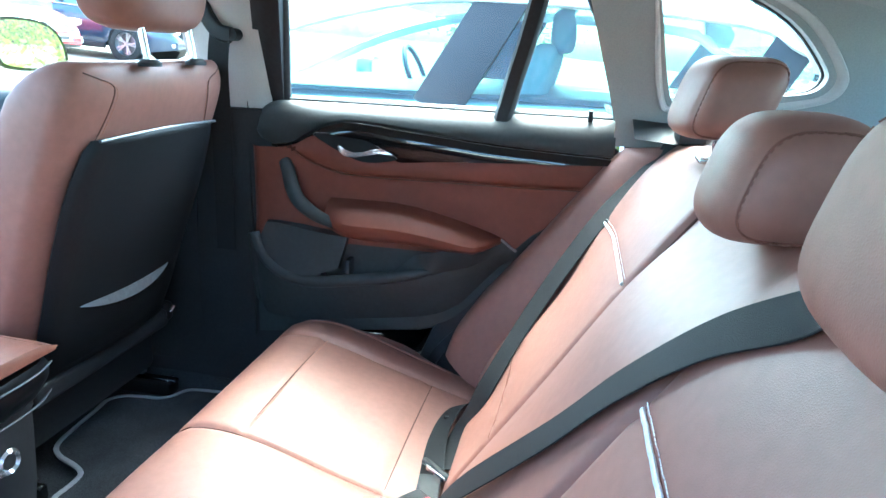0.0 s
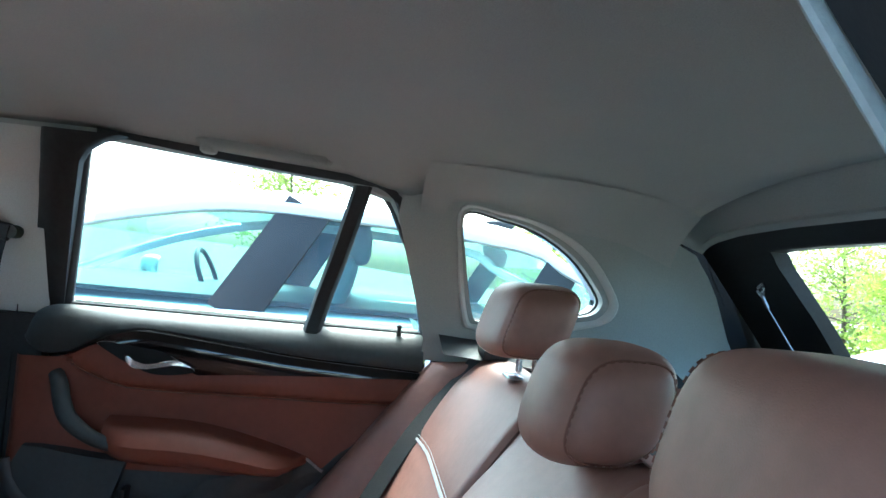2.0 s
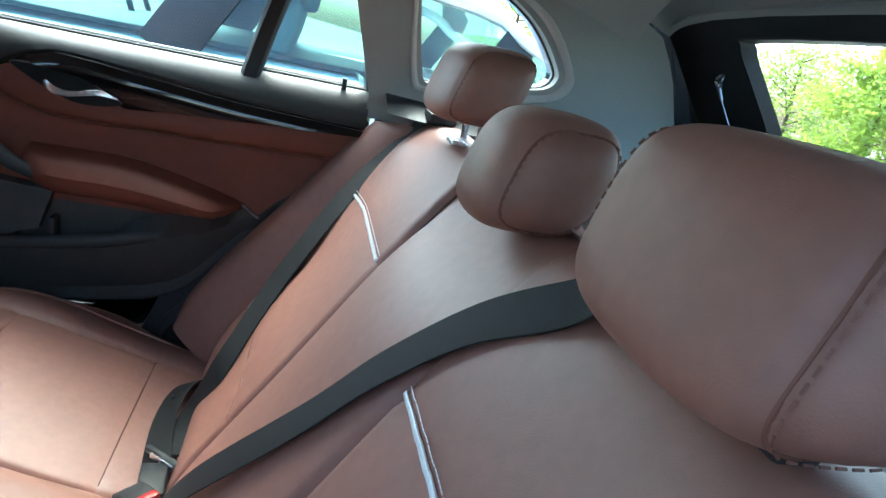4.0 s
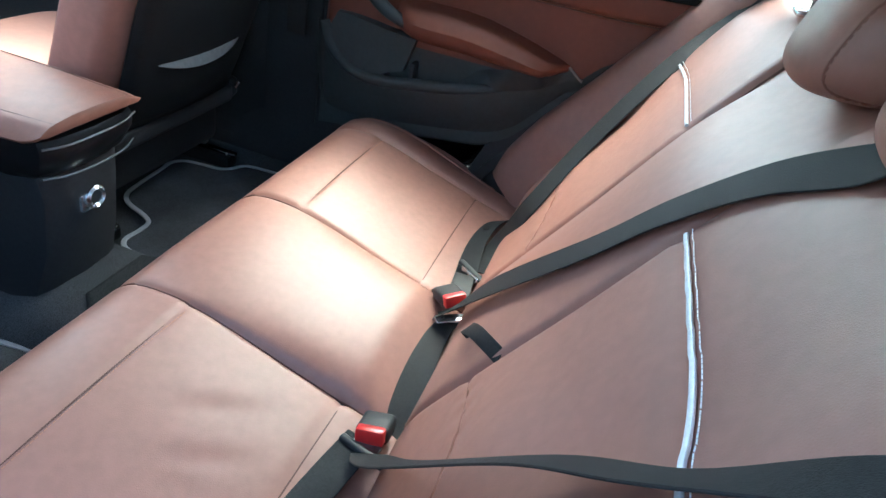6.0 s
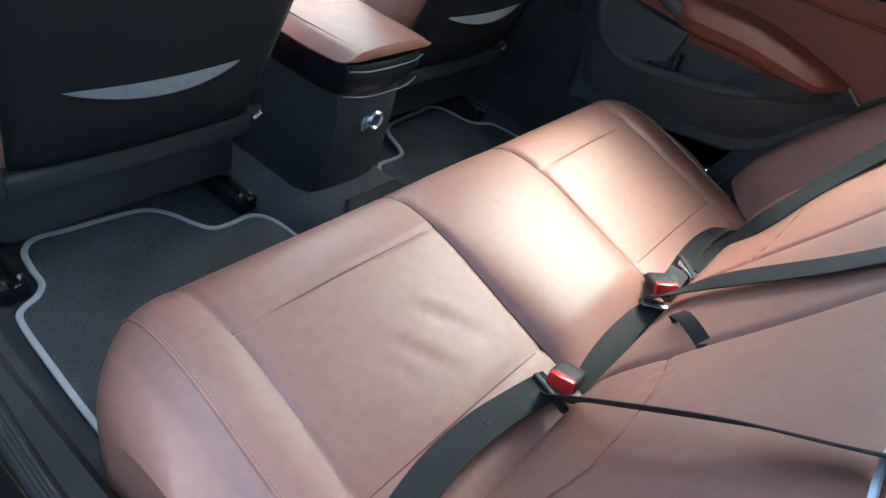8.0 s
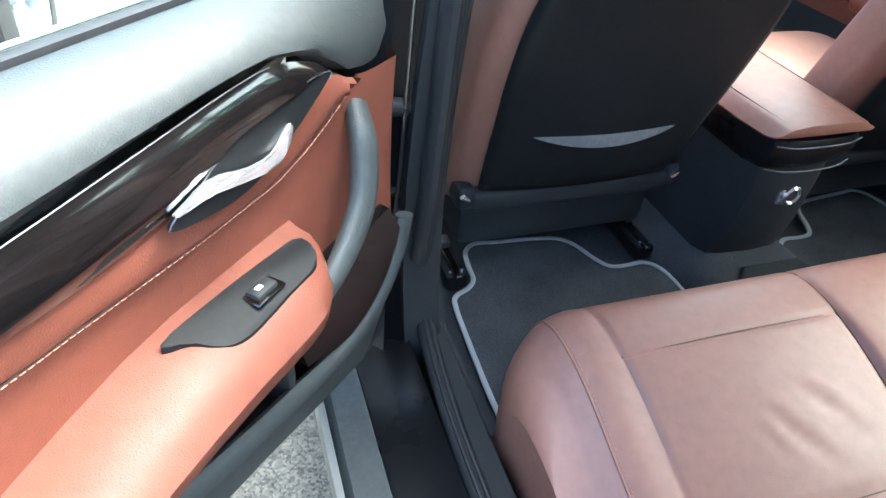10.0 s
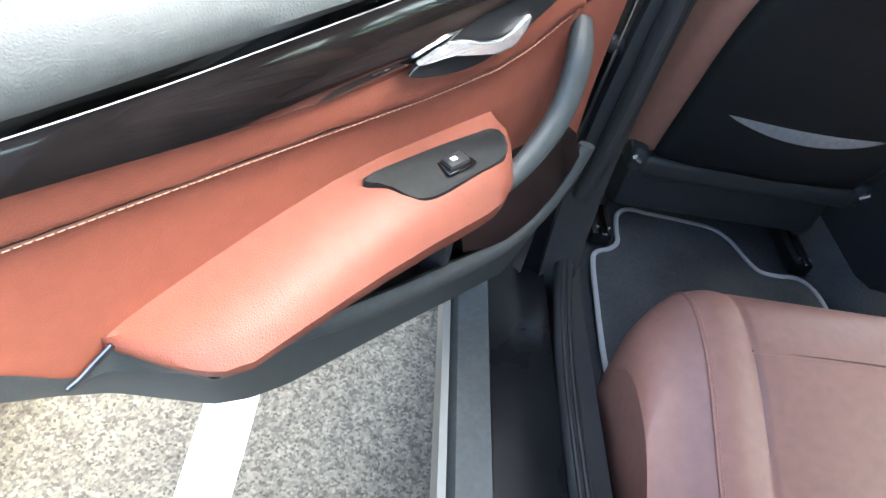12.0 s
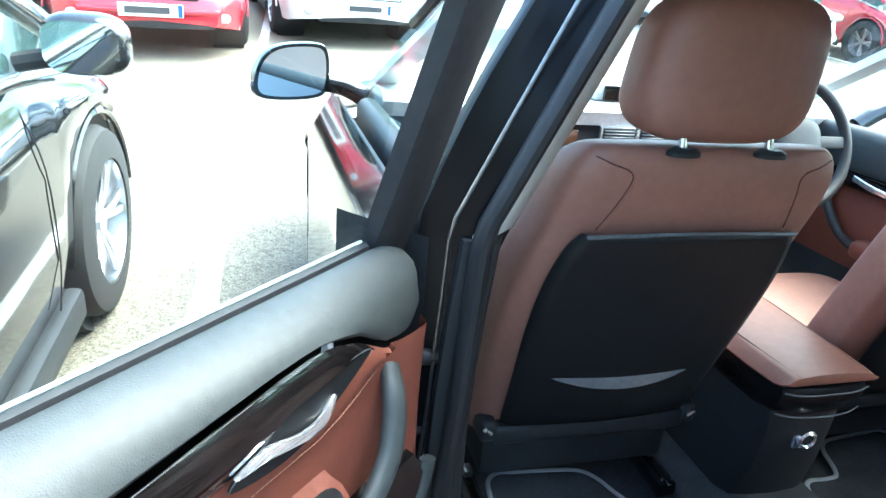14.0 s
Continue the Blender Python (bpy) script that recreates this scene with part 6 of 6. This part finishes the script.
for x in (-6.6, -4.05, -1.41, 1.25, 3.8, 6.4):
    bay_line(x, -2.2, x + 0.17, 3.1)
for x in (-5.3, -3.05, -1.05, 1.2, 3.4, 5.7, 8.0):
    bay_line(x, 6.5, x + 0.22, 11.4)


def wheel(parent, x, y, r, sx, name="wheel"):
    w = new(name)
    w.parent = parent
    w.location = (x, y, r)
    half = 0.105
    prof = [(r * 0.66, -half), (r * 0.80, -half), (r * 0.95, -half * 0.9), (r, -half * 0.6), (r, half * 0.6), (r * 0.95, half * 0.9), (r * 0.80, half), (r * 0.66, half)]
    part("tyre", lathe(prof, 36), TYRE, w)
    rim = part("rim", lathe([(r * 0.67, -half * 0.9), (r * 0.69, half * 0.85), (r * 0.64, half * 0.95), (r * 0.60, half * 0.3), (r * 0.58, -half * 0.9)], 32), ALLOY, w, "silver alloy rim")
    bm = lathe([(0.0001, half * 0.2), (r * 0.6, half * 0.0), (r * 0.6, -half * 0.4), (0.0001, -half * 0.4)], 24)
    part("brake_disc", bm, STEEL, w)
    for k in range(5):
        for dk in (-0.16, 0.16):
            a0, a1 = 2 * math.pi * k / 5, 2 * math.pi * k / 5 + dk
            c0 = Vector((half * 0.55, r * 0.12 * math.cos(a0), r * 0.12 * math.sin(a0)))
            c1 = Vector((half * 0.80, r * 0.66 * math.cos(a1), r * 0.66 * math.sin(a1)))
            part("spoke", sweep([c0, (c0 + c1) / 2 + Vector((0.006, 0, 0)), c1], round_rect(0.030, 0.022, 0.006, 2), (1, 0, 0)), ALLOY, rim)
    bm = lathe([(0.0001, half * 0.75), (r * 0.14, half * 0.7), (r * 0.17, half * 0.4), (0.0001, half * 0.4)], 16)
    part("hub_cap", bm, ALLOY, rim)
    if sx < 0:
        w.rotation_euler = (0, 0, math.pi)
    return w


def parked_car(label, m, colour, length=4.6, width=1.82, height=1.45, belt=0.93, kind="saloon", see=False):
    """A parked car, nose towards +y, centre at the origin of m."""
    root = thing("parked_car", label, "car", "parked cars", m)
    L, W = length / 2, width / 2
    # side view tables: y from nose (L) to tail (-L)
    hood = [(-L, 0.62), (-L + 0.05, belt - 0.03), (-L + 0.6, belt + 0.06), (-0.9, belt + 0.02), (0.9, belt), (L - 0.75, belt - 0.10), (L - 0.25, belt - 0.22), (L - 0.04, 0.58), (L, 0.50)]
    if kind == "estate":
        hood[1:3] = [(-L + 0.03, belt), (-L + 0.4, belt + 0.03)]
    plan = [(-L, 0.66 * W), (-L + 0.12, 0.88 * W), (-L + 0.5, 0.97 * W), (0, W), (L - 0.7, 0.97 * W), (L - 0.25, 0.86 * W), (L, 0.60 * W)]
    low = [(-L, 0.34), (-L + 0.3, 0.24), (L - 0.4, 0.22), (L, 0.30)]
    wy, wr = 0.30 * length, 0.325
    rings = []
    for y in sorted(set(list(np.linspace(-L, L, 61)))):
        zt, w, zb = lerp_table(y, hood), lerp_table(y, plan), lerp_table(y, low)
        arch = 0.0
        for cy in (wy, -wy):
            dd = abs(y - cy)
            if dd < wr + 0.06:
                arch = max(arch, math.sqrt((wr + 0.06) ** 2 - dd * dd))
        zl = max(zb, wr + arch - 0.02) if arch else zb
        zl = min(zl, zt - 0.1)
        sh = zt - 0.06
        ring_ = [(0.0, zb + 0.05), (w * 0.86, zl if arch else zb + 0.02), (w * 0.955, zl + 0.01), (w, zl + 0.35 * (sh - zl)), (w * 1.0, zl + 0.7 * (sh - zl)), (w * 0.965, sh), (w * 0.90, zt - 0.008), (w * 0.55, zt + 0.02), (0.0, zt + 0.03)]
        full = [Vector((a, y, b)) for a, b in ring_] + [Vector((-a, y, b)) for a, b in ring_[-2:0:-1]]
        rings.append(full)
    body = part("body", loft(rings), colour, root)
    # glasshouse
    if kind == "saloon":
        cab = [(-L + 0.45, belt + 0.08, 0.80), (-L + 0.95, belt + 0.30, 0.76), (-1.0, height - 0.05, 0.70), (-0.3, height, 0.69), (0.25, height - 0.015, 0.69), (0.75, height - 0.16, 0.72), (1.35, belt + 0.03, 0.80)]
    else:
        cab = [(-L + 0.12, belt + 0.06, 0.80), (-L + 0.40, height - 0.10, 0.72), (-1.0, height - 0.01, 0.70), (-0.3, height, 0.70), (0.25, height - 0.015, 0.69), (0.80, height - 0.16, 0.72), (1.40, belt + 0.03, 0.80)]
    ys = np.linspace(cab[0][0], cab[-1][0], 40)
    zt_ = curve([(a, b) for a, b, _ in cab], 8)
    zt_tab = [(float(a), float(b)) for a, b in zt_]
    wt_tab = [(a, c) for a, _, c in cab]
    gl, rf = [], []
    for y in ys:
        zt = lerp_table(y, zt_tab)
        zb = lerp_table(y, hood) - 0.03
        wt = lerp_table(y, wt_tab) * W / 0.91
        wb = min(lerp_table(y, plan) * 0.93, 0.86 * W / 0.91 + 0.03)
        k = min(1.0, max(0.05, (zt - zb) / 0.45))
        wtop = wb + (wt - wb) * k
        gl.append([Vector((wb, y, zb)), Vector((wtop + 0.01, y, zt - 0.06 * k)), Vector((wtop * 0.9, y, zt - 0.02)), Vector((0, y, zt - 0.006)), Vector((-wtop * 0.9, y, zt - 0.02)), Vector((-wtop - 0.01, y, zt - 0.06 * k)), Vector((-wb, y, zb))])
        rf.append([Vector((wtop + 0.022, y, zt - 0.075 * k)), Vector((wtop + 0.016, y, zt - 0.045 * k)), Vector((wtop * 0.9, y, zt - 0.004)), Vector((0, y, zt + 0.014)), Vector((-wtop * 0.9, y, zt - 0.004)), Vector((-wtop - 0.016, y, zt - 0.045 * k)), Vector((-wtop - 0.022, y, zt - 0.075 * k))])
    gh = part("glasshouse", loft(gl), SEE_GLASS if see else CAR_GLASS, root, "green tinted car windows" if see else "dark tinted car windows")
    if see:
        gh.visible_shadow = False
        part("cabin_floor", block(0, -0.1, belt + 0.035, 1.50, 2.4, 0.02, 0.004, 1), PLASTIC, root, "dark cabin interior")
        for cx in (-0.36, 0.36):
            part("seat_back", pad(0.46, 0.14, 0.40, 3.5, 24, 14, lambda p: p + Vector((cx, -0.25 - 0.25 * p.z, belt + 0.05))), HAZED_SEAT, root, "cloth seat coloured pale for window haze")
            part("seat_headrest", pad(0.26, 0.10, 0.18, 3, 20, 12, lambda p: p + Vector((cx, -0.36, belt + 0.30))), HAZED_SEAT, root)
        part("steering_rim", tube([(0.36 + 0.17 * math.cos(a), 0.45 + 0.06 * math.sin(a), belt + 0.06 + 0.15 * math.sin(a)) for a in np.linspace(0, 2 * math.pi, 32, False)], 0.014, 8, closed=True), PLASTIC, root)
    a0 = next(i for i, y in enumerate(ys) if y > cab[1][0])
    a1 = next(i for i, y in enumerate(ys) if y > 0.35)
    part("roof_panel", loft(rf[a0:a1]), colour, root)
    # roof side rails follow the whole cabin line
    for sx in (1, -1):
        idx_ = 0 if sx > 0 else 6
        part("roof_side", sweep([r[idx_] for r in rf], round_rect(0.05, 0.035, 0.01, 2), (sx, 0, 0.3)), colour, root)
        for py, wdt in ((-0.12, 0.19 if see else 0.10), (-1.18, 0.14)):
            i = min(range(len(ys)), key=lambda q: abs(ys[q] - py))
            j = min(range(len(ys)), key=lambda q: abs(ys[q] - (py + (0.20 if see else 0.10))))
            e0, e1 = gl[j][0 if sx > 0 else 6], gl[i][1 if sx > 0 else 5]
            part("door_pillar", sweep([e0 + Vector((sx * 0.008, 0, 0)), e1 + Vector((sx * 0.008, 0, 0))], round_rect(wdt, 0.014, 0.004, 2), (sx, 0, 0.3)), PLASTIC, root, "black door pillar")
        beltline = [Vector((sx * (lerp_table(y, plan) * 0.945), y, lerp_table(y, hood) - 0.012)) for y in np.linspace(-L + 0.7, 1.3, 20)]
        part("belt_strip", tube(beltline, 0.010, 6), CHROME, root, "bright window strip")
        for py in (0.85, -0.20, -1.25):
            pts = [Vector((sx * (lerp_table(py, plan) * k), py + 0.02 * (k > 0.99), z)) for k, z in ((0.965, 0.86), (1.002, 0.70), (1.002, 0.45), (0.985, 0.28))]
            part("door_gap", tube(curve(pts, 4), 0.0022, 5), RUBBER, root)
        for py in (-0.02, -1.05):
            part("door_handle", sweep(curve([(sx * W * 0.985, py - 0.10, 0.80), (sx * (W + 0.025), py - 0.05, 0.80), (sx * (W + 0.025), py + 0.05, 0.80), (sx * W * 0.985, py + 0.10, 0.80)], 4), round_rect(0.025, 0.014, 0.005, 2), (0, 0, 1)), colour, root)
        part("sill", sweep([(sx * W * 0.97, -wy + 0.42, 0.25), (sx * W * 0.985, 0, 0.24), (sx * W * 0.97, wy - 0.42, 0.25)], round_rect(0.05, 0.10, 0.015, 2), (0, 0, 1)), PLASTIC, root)
        mh = part("mirror", pad(0.20, 0.12, 0.15, 3, 24, 14, lambda p: p + Vector((sx * (W + 0.10), 0.95, belt + 0.07))), colour, root)
        bm = bmesh.new()
        bm.faces.new([bm.verts.new(Vector((sx * (W + 0.10) + a, 0.888, belt + 0.07 + b))) for a, b in round_rect(0.17, 0.12, 0.04, 3)])
        part("mirror_face", bm, MIRROR, mh, smooth=False)
        part("mirror_stalk", tube([(sx * W * 0.92, 0.97, belt + 0.01), (sx * (W + 0.06), 0.96, belt + 0.04)], 0.025, 8), PLASTIC, mh)
        for cy in (wy, -wy):
            wheel(root, sx * (W - 0.115), cy, wr, sx)
            arch = [Vector((sx * (lerp_table(cy, plan) * 0.985), cy + (wr + 0.05) * math.cos(a), wr + (wr + 0.05) * math.sin(a))) for a in np.linspace(0.05, math.pi - 0.05, 20)]
            part("arch_lip", tube(arch, 0.012, 6), colour, root)
            bm = lathe([(wr + 0.05, -0.30), (wr + 0.05, 0.0), (0.0001, -0.30)], 24)
            bmesh.ops.scale(bm, vec=(sx, 1, 1), verts=bm.verts[:])
            bmesh.ops.translate(bm, vec=(sx * W * 0.93, cy, wr), verts=bm.verts[:])
            part("wheel_well", bm, RUBBER, root)
        part("headlamp", pad(0.34, 0.30, 0.13, 2.6, 20, 12, lambda p: p + Vector((sx * 0.62 * W, L - 0.20, belt - 0.27))), LAMP, root, "clear headlamp")
        part("fog_lamp", pad(0.12, 0.06, 0.08, 2.6, 16, 10, lambda p: p + Vector((sx * 0.66 * W, L - 0.06, 0.38))), LAMP, root)
        part("tail_lamp", pad(0.32, 0.24, 0.15, 2.8, 20, 12, lambda p: p + Vector((sx * 0.68 * W, -L + 0.14, belt - 0.12))), TAIL, root, "red tail lamp")
    gv = part("grille", block(0, L - 0.015, 0.60, 0.80, 0.05, 0.16, 0.03, 3), PLASTIC, root, "black radiator grille")
    for k in range(5):
        part("grille_bar", block(0, L + 0.012, 0.545 + 0.028 * k, 0.72, 0.012, 0.007, 0.002, 1), CHROME, gv)
    part("lower_intake", block(0, L - 0.03, 0.33, 1.05, 0.05, 0.10, 0.02, 2), PLASTIC, root)
    part("bumper_lip", sweep(curve([(-0.62 * W, L - 0.02, 0.43), (0, L + 0.02, 0.43), (0.62 * W, L - 0.02, 0.43)], 5), round_rect(0.05, 0.05, 0.02, 2), (0, 0, 1)), colour, root)
    for yy, s in ((L + 0.045, 1), (-L - 0.012, -1)):
        np_ = part("number_plate", block(0, yy, 0.44 if s > 0 else 0.62, 0.52, 0.012, 0.11, 0.004, 1), PLATE, root, "pale number plate")
        part("plate_bar", block(0.03, yy + s * 0.008, 0.44 if s > 0 else 0.62, 0.36, 0.003, 0.055, 0.0, 1), PLATE_BAR, np_)
        part("plate_band", block(-s * 0.235, yy + s * 0.008, 0.44 if s > 0 else 0.62, 0.035, 0.003, 0.10, 0.0, 1), PLATE_BLUE, np_)
    part("roof_aerial", pad(0.05, 0.16, 0.05, 2.2, 14, 8, lambda p: p + Vector((0, -1.05, height + 0.01))), PLASTIC, root, "black shark-fin aerial")
    return root


own = thing("car_wheels", "black alloy-wheeled running gear of the car", "wheels", kind="structure")
for sx in (-1, 1):
    for cy in (-0.42, 2.38):
        wheel(own, sx * 0.76, cy, 0.33, sx).location.z += ground_z(cy)
SILVER = paint("silver_paint", (0.62, 0.63, 0.64))
WHITE = paint("white_paint", (0.78, 0.78, 0.78))
REDP = paint("red_paint", (0.42, 0.015, 0.03))
DARK = mat("black_car_paint", (0.012, 0.013, 0.014), 0.06, metal=0.2, big=0.1, big_scale=1.5, coat=1.0)
BLUE = paint("dark_blue_paint", (0.03, 0.05, 0.09))


def on_slope(x, y, turn):
    """A place on the sloping ground, nose turned from straight ahead."""
    k = math.atan(0.075)
    return Matrix.Translation((x, y, ground_z(y))) @ Matrix.Rotation(k, 4, "X") @ Matrix.Rotation(radians(turn), 4, "Z")


parked_car("silver parked saloon seen through the far door window", pose(2.66, 0.36, 0, 0, 0, 0), SILVER, 4.35, 1.84, 1.44, 0.965, see=True)
parked_car("dark grey parked saloon beside the open door", on_slope(-2.53, 0.88, -3), DARK, 4.65, 1.84, 1.44)
parked_car("red parked car facing across the lane", on_slope(-2.27, 8.75, 188), REDP, 4.7, 1.84, 1.45)
parked_car("white parked car facing across the lane", on_slope(-0.15, 9.95, 186), WHITE, 4.8, 1.86, 1.5)
parked_car("silver parked estate car at the end of the lane", on_slope(-4.5, 9.9, 186), SILVER, 4.5, 1.8, 1.5, 0.95, "estate")
parked_car("silver parked saloon beyond the windscreen", on_slope(2.15, 10.1, 186), SILVER, 4.5, 1.8, 1.46)
parked_car("white parked hatchback beyond the windscreen", on_slope(6.6, 10.6, 184), WHITE, 4.2, 1.78, 1.48, 0.95, "estate")
parked_car("red parked hatchback beyond the driver's window", on_slope(9.0, 10.3, 184), REDP, 4.2, 1.78, 1.48, 0.95, "estate")
parked_car("dark blue parked car beyond the driver's window", on_slope(12.0, 9.9, 184), BLUE, 4.4, 1.8, 1.45)
parked_car("white parked estate car behind the tailgate", on_slope(4.3, -7.4, 4), WHITE, 4.6, 1.82, 1.42, 0.95, "estate")
parked_car("white parked saloon behind the tailgate", on_slope(7.0, -7.8, 2), WHITE, 4.5, 1.8, 1.42)


def tree(label, x, y, h, spread, leaf, seed, n=2600, cone=False):
    rnd = random.Random(seed)
    root = thing("tree", label, "tree", "trees beyond the car park", pose(x, y, ground_z(y), 0, 0, rnd.uniform(0, 360)))
    bm = bmesh.new()
    lean = Vector((rnd.uniform(-0.3, 0.3), rnd.uniform(-0.3, 0.3), 0))
    trunk = [Vector((0, 0, 0)) + lean * (k ** 2) + Vector((0, 0, h * 0.85 * k)) for k in np.linspace(0, 1, 8)]
    sweep(trunk, ring(0.16 * h / 7, 8), (0, 1, 0), bm, scale=lambda k: 1.05 - 0.9 * k)
    tips = []
    for i in range(26):
        k = 0.22 + 0.75 * (i / 26)
        p = lean * k ** 2 + Vector((0, 0, h * 0.85 * k))
        a = i * 2.4 + rnd.uniform(-0.4, 0.4)
        reach = spread * (1.05 - k if cone else math.sin(math.pi * min(1, 0.2 + 0.8 * k)) ** 0.6) * rnd.uniform(0.6, 1.1)
        q = p + Vector((math.cos(a) * reach, math.sin(a) * reach, h * (0.02 if cone else rnd.uniform(0.05, 0.2))))
        mid = (p + q) / 2 + Vector((0, 0, 0.08 * h * rnd.uniform(-0.3, 0.6)))
        sweep(curve([p, mid, q], 4), ring(0.035 * h / 7, 5), (0, 0, 1), bm, scale=lambda t: 1.0 - 0.75 * t)
        tips += [(q, 1.0), (mid, 0.8), ((mid + q) / 2, 0.9)]
    part("trunk", bm, BARK, root)
    vs, fs = [], []
    for i in range(n):
        c, s = tips[rnd.randrange(len(tips))]
        r = spread * 0.30 * s
        o = Vector((rnd.gauss(0, 1), rnd.gauss(0, 1), rnd.gauss(0, 0.8))) * r * 0.55
        p = c + o
        size = rnd.uniform(0.05, 0.12) * h / 7
        t = Vector((rnd.gauss(0, 1), rnd.gauss(0, 1), rnd.gauss(0, 0.6))).normalized()
        b = t.cross(Vector((rnd.gauss(0, 1), rnd.gauss(0, 1), rnd.gauss(0, 1)))).normalized()
        k = len(vs)
        vs += [p - t * size, p + b * size * 0.55, p + t * size, p - b * size * 0.55]
        fs.append((k, k + 1, k + 2, k + 3))
    me = bpy.data.meshes.new("crown")
    me.from_pydata([tuple(v) for v in vs], [], fs)
    me.materials.append(leaf)
    cr = new("crown", me)
    cr.parent = root
    return root


spots = [(9.4, -14.5, 4.3, 1.6, "light"), (7.2, -18, 5.4, 1.9, "light"), (5.6, -21, 6.2, 2.4, "light"), (13.7, -17, 6.3, 1.6, "dark"), (0.2, -24, 5.2, 2.2, "light"), (-2.6, -23, 5.6, 2.3, "light"), (-5.8, -24, 6.2, 2.4, "mid"),
         (13.2, -13, 5.5, 1.5, "light"), (20, -16, 6.4, 2.2, "mid"), (17, -5, 5.0, 1.6, "light"), (21, 2.5, 6.2, 2.0, "mid"), (10.5, -21, 6.6, 2.2, "mid"), (4.2, -28, 6.6, 2.6, "mid"), (-9, -23, 6, 2.4, "mid"),
         (9.5, 24, 6, 2.4, "mid"), (3, 27, 6.5, 2.4, "light"), (-4, 28, 6.5, 2.6, "mid"), (-12, 24, 6.5, 2.5, "light"), (-16, 10, 6.5, 2.4, "mid"), (-18, -4, 6.5, 2.5, "light"), (19, 14, 6, 2.3, "mid")]
for i, (x, y, h, s, c) in enumerate(spots):
    leafm = {"light": LEAF_LIGHT, "mid": LEAF_MID, "dark": LEAF_DARK}[c]
    word = {"light": "bright green leafy tree at the edge of the car park", "mid": "green leafy tree at the edge of the car park", "dark": "dark green conical conifer beyond the car park"}[c]
    tree(word, x, y, h * 0.82, s, leafm, 100 + i, 15000 if i < 8 else 5000, c == "dark")


def hedge():
    rnd = random.Random(5)
    vs, fs = [], []
    for i in range(9000):
        a = rnd.uniform(0, 1)
        x = -14 + 34 * a
        y = -25 + 10 * max(0, (x - 6)) / 14 + rnd.gauss(0, 0.5)
        z = abs(rnd.gauss(0, 1.0)) + 0.1
        p = Vector((x, y, min(z, 2.6) + ground_z(y)))
        size = rnd.uniform(0.10, 0.2)
        t = Vector((rnd.gauss(0, 1), rnd.gauss(0, 1), rnd.gauss(0, 0.6))).normalized()
        b = t.cross(Vector((rnd.gauss(0, 1), rnd.gauss(0, 1), rnd.gauss(0, 1)))).normalized()
        k = len(vs)
        vs += [p - t * size, p + b * size * 0.6, p + t * size, p - b * size * 0.6]
        fs.append((k, k + 1, k + 2, k + 3))
    me = bpy.data.meshes.new("hedge")
    me.from_pydata([tuple(v) for v in vs], [], fs)
    me.materials.append(LEAF_MID)
    tagged(new("hedge", me), "loose green hedge along the car park edge", "hedge", kind="stuff")


hedge()
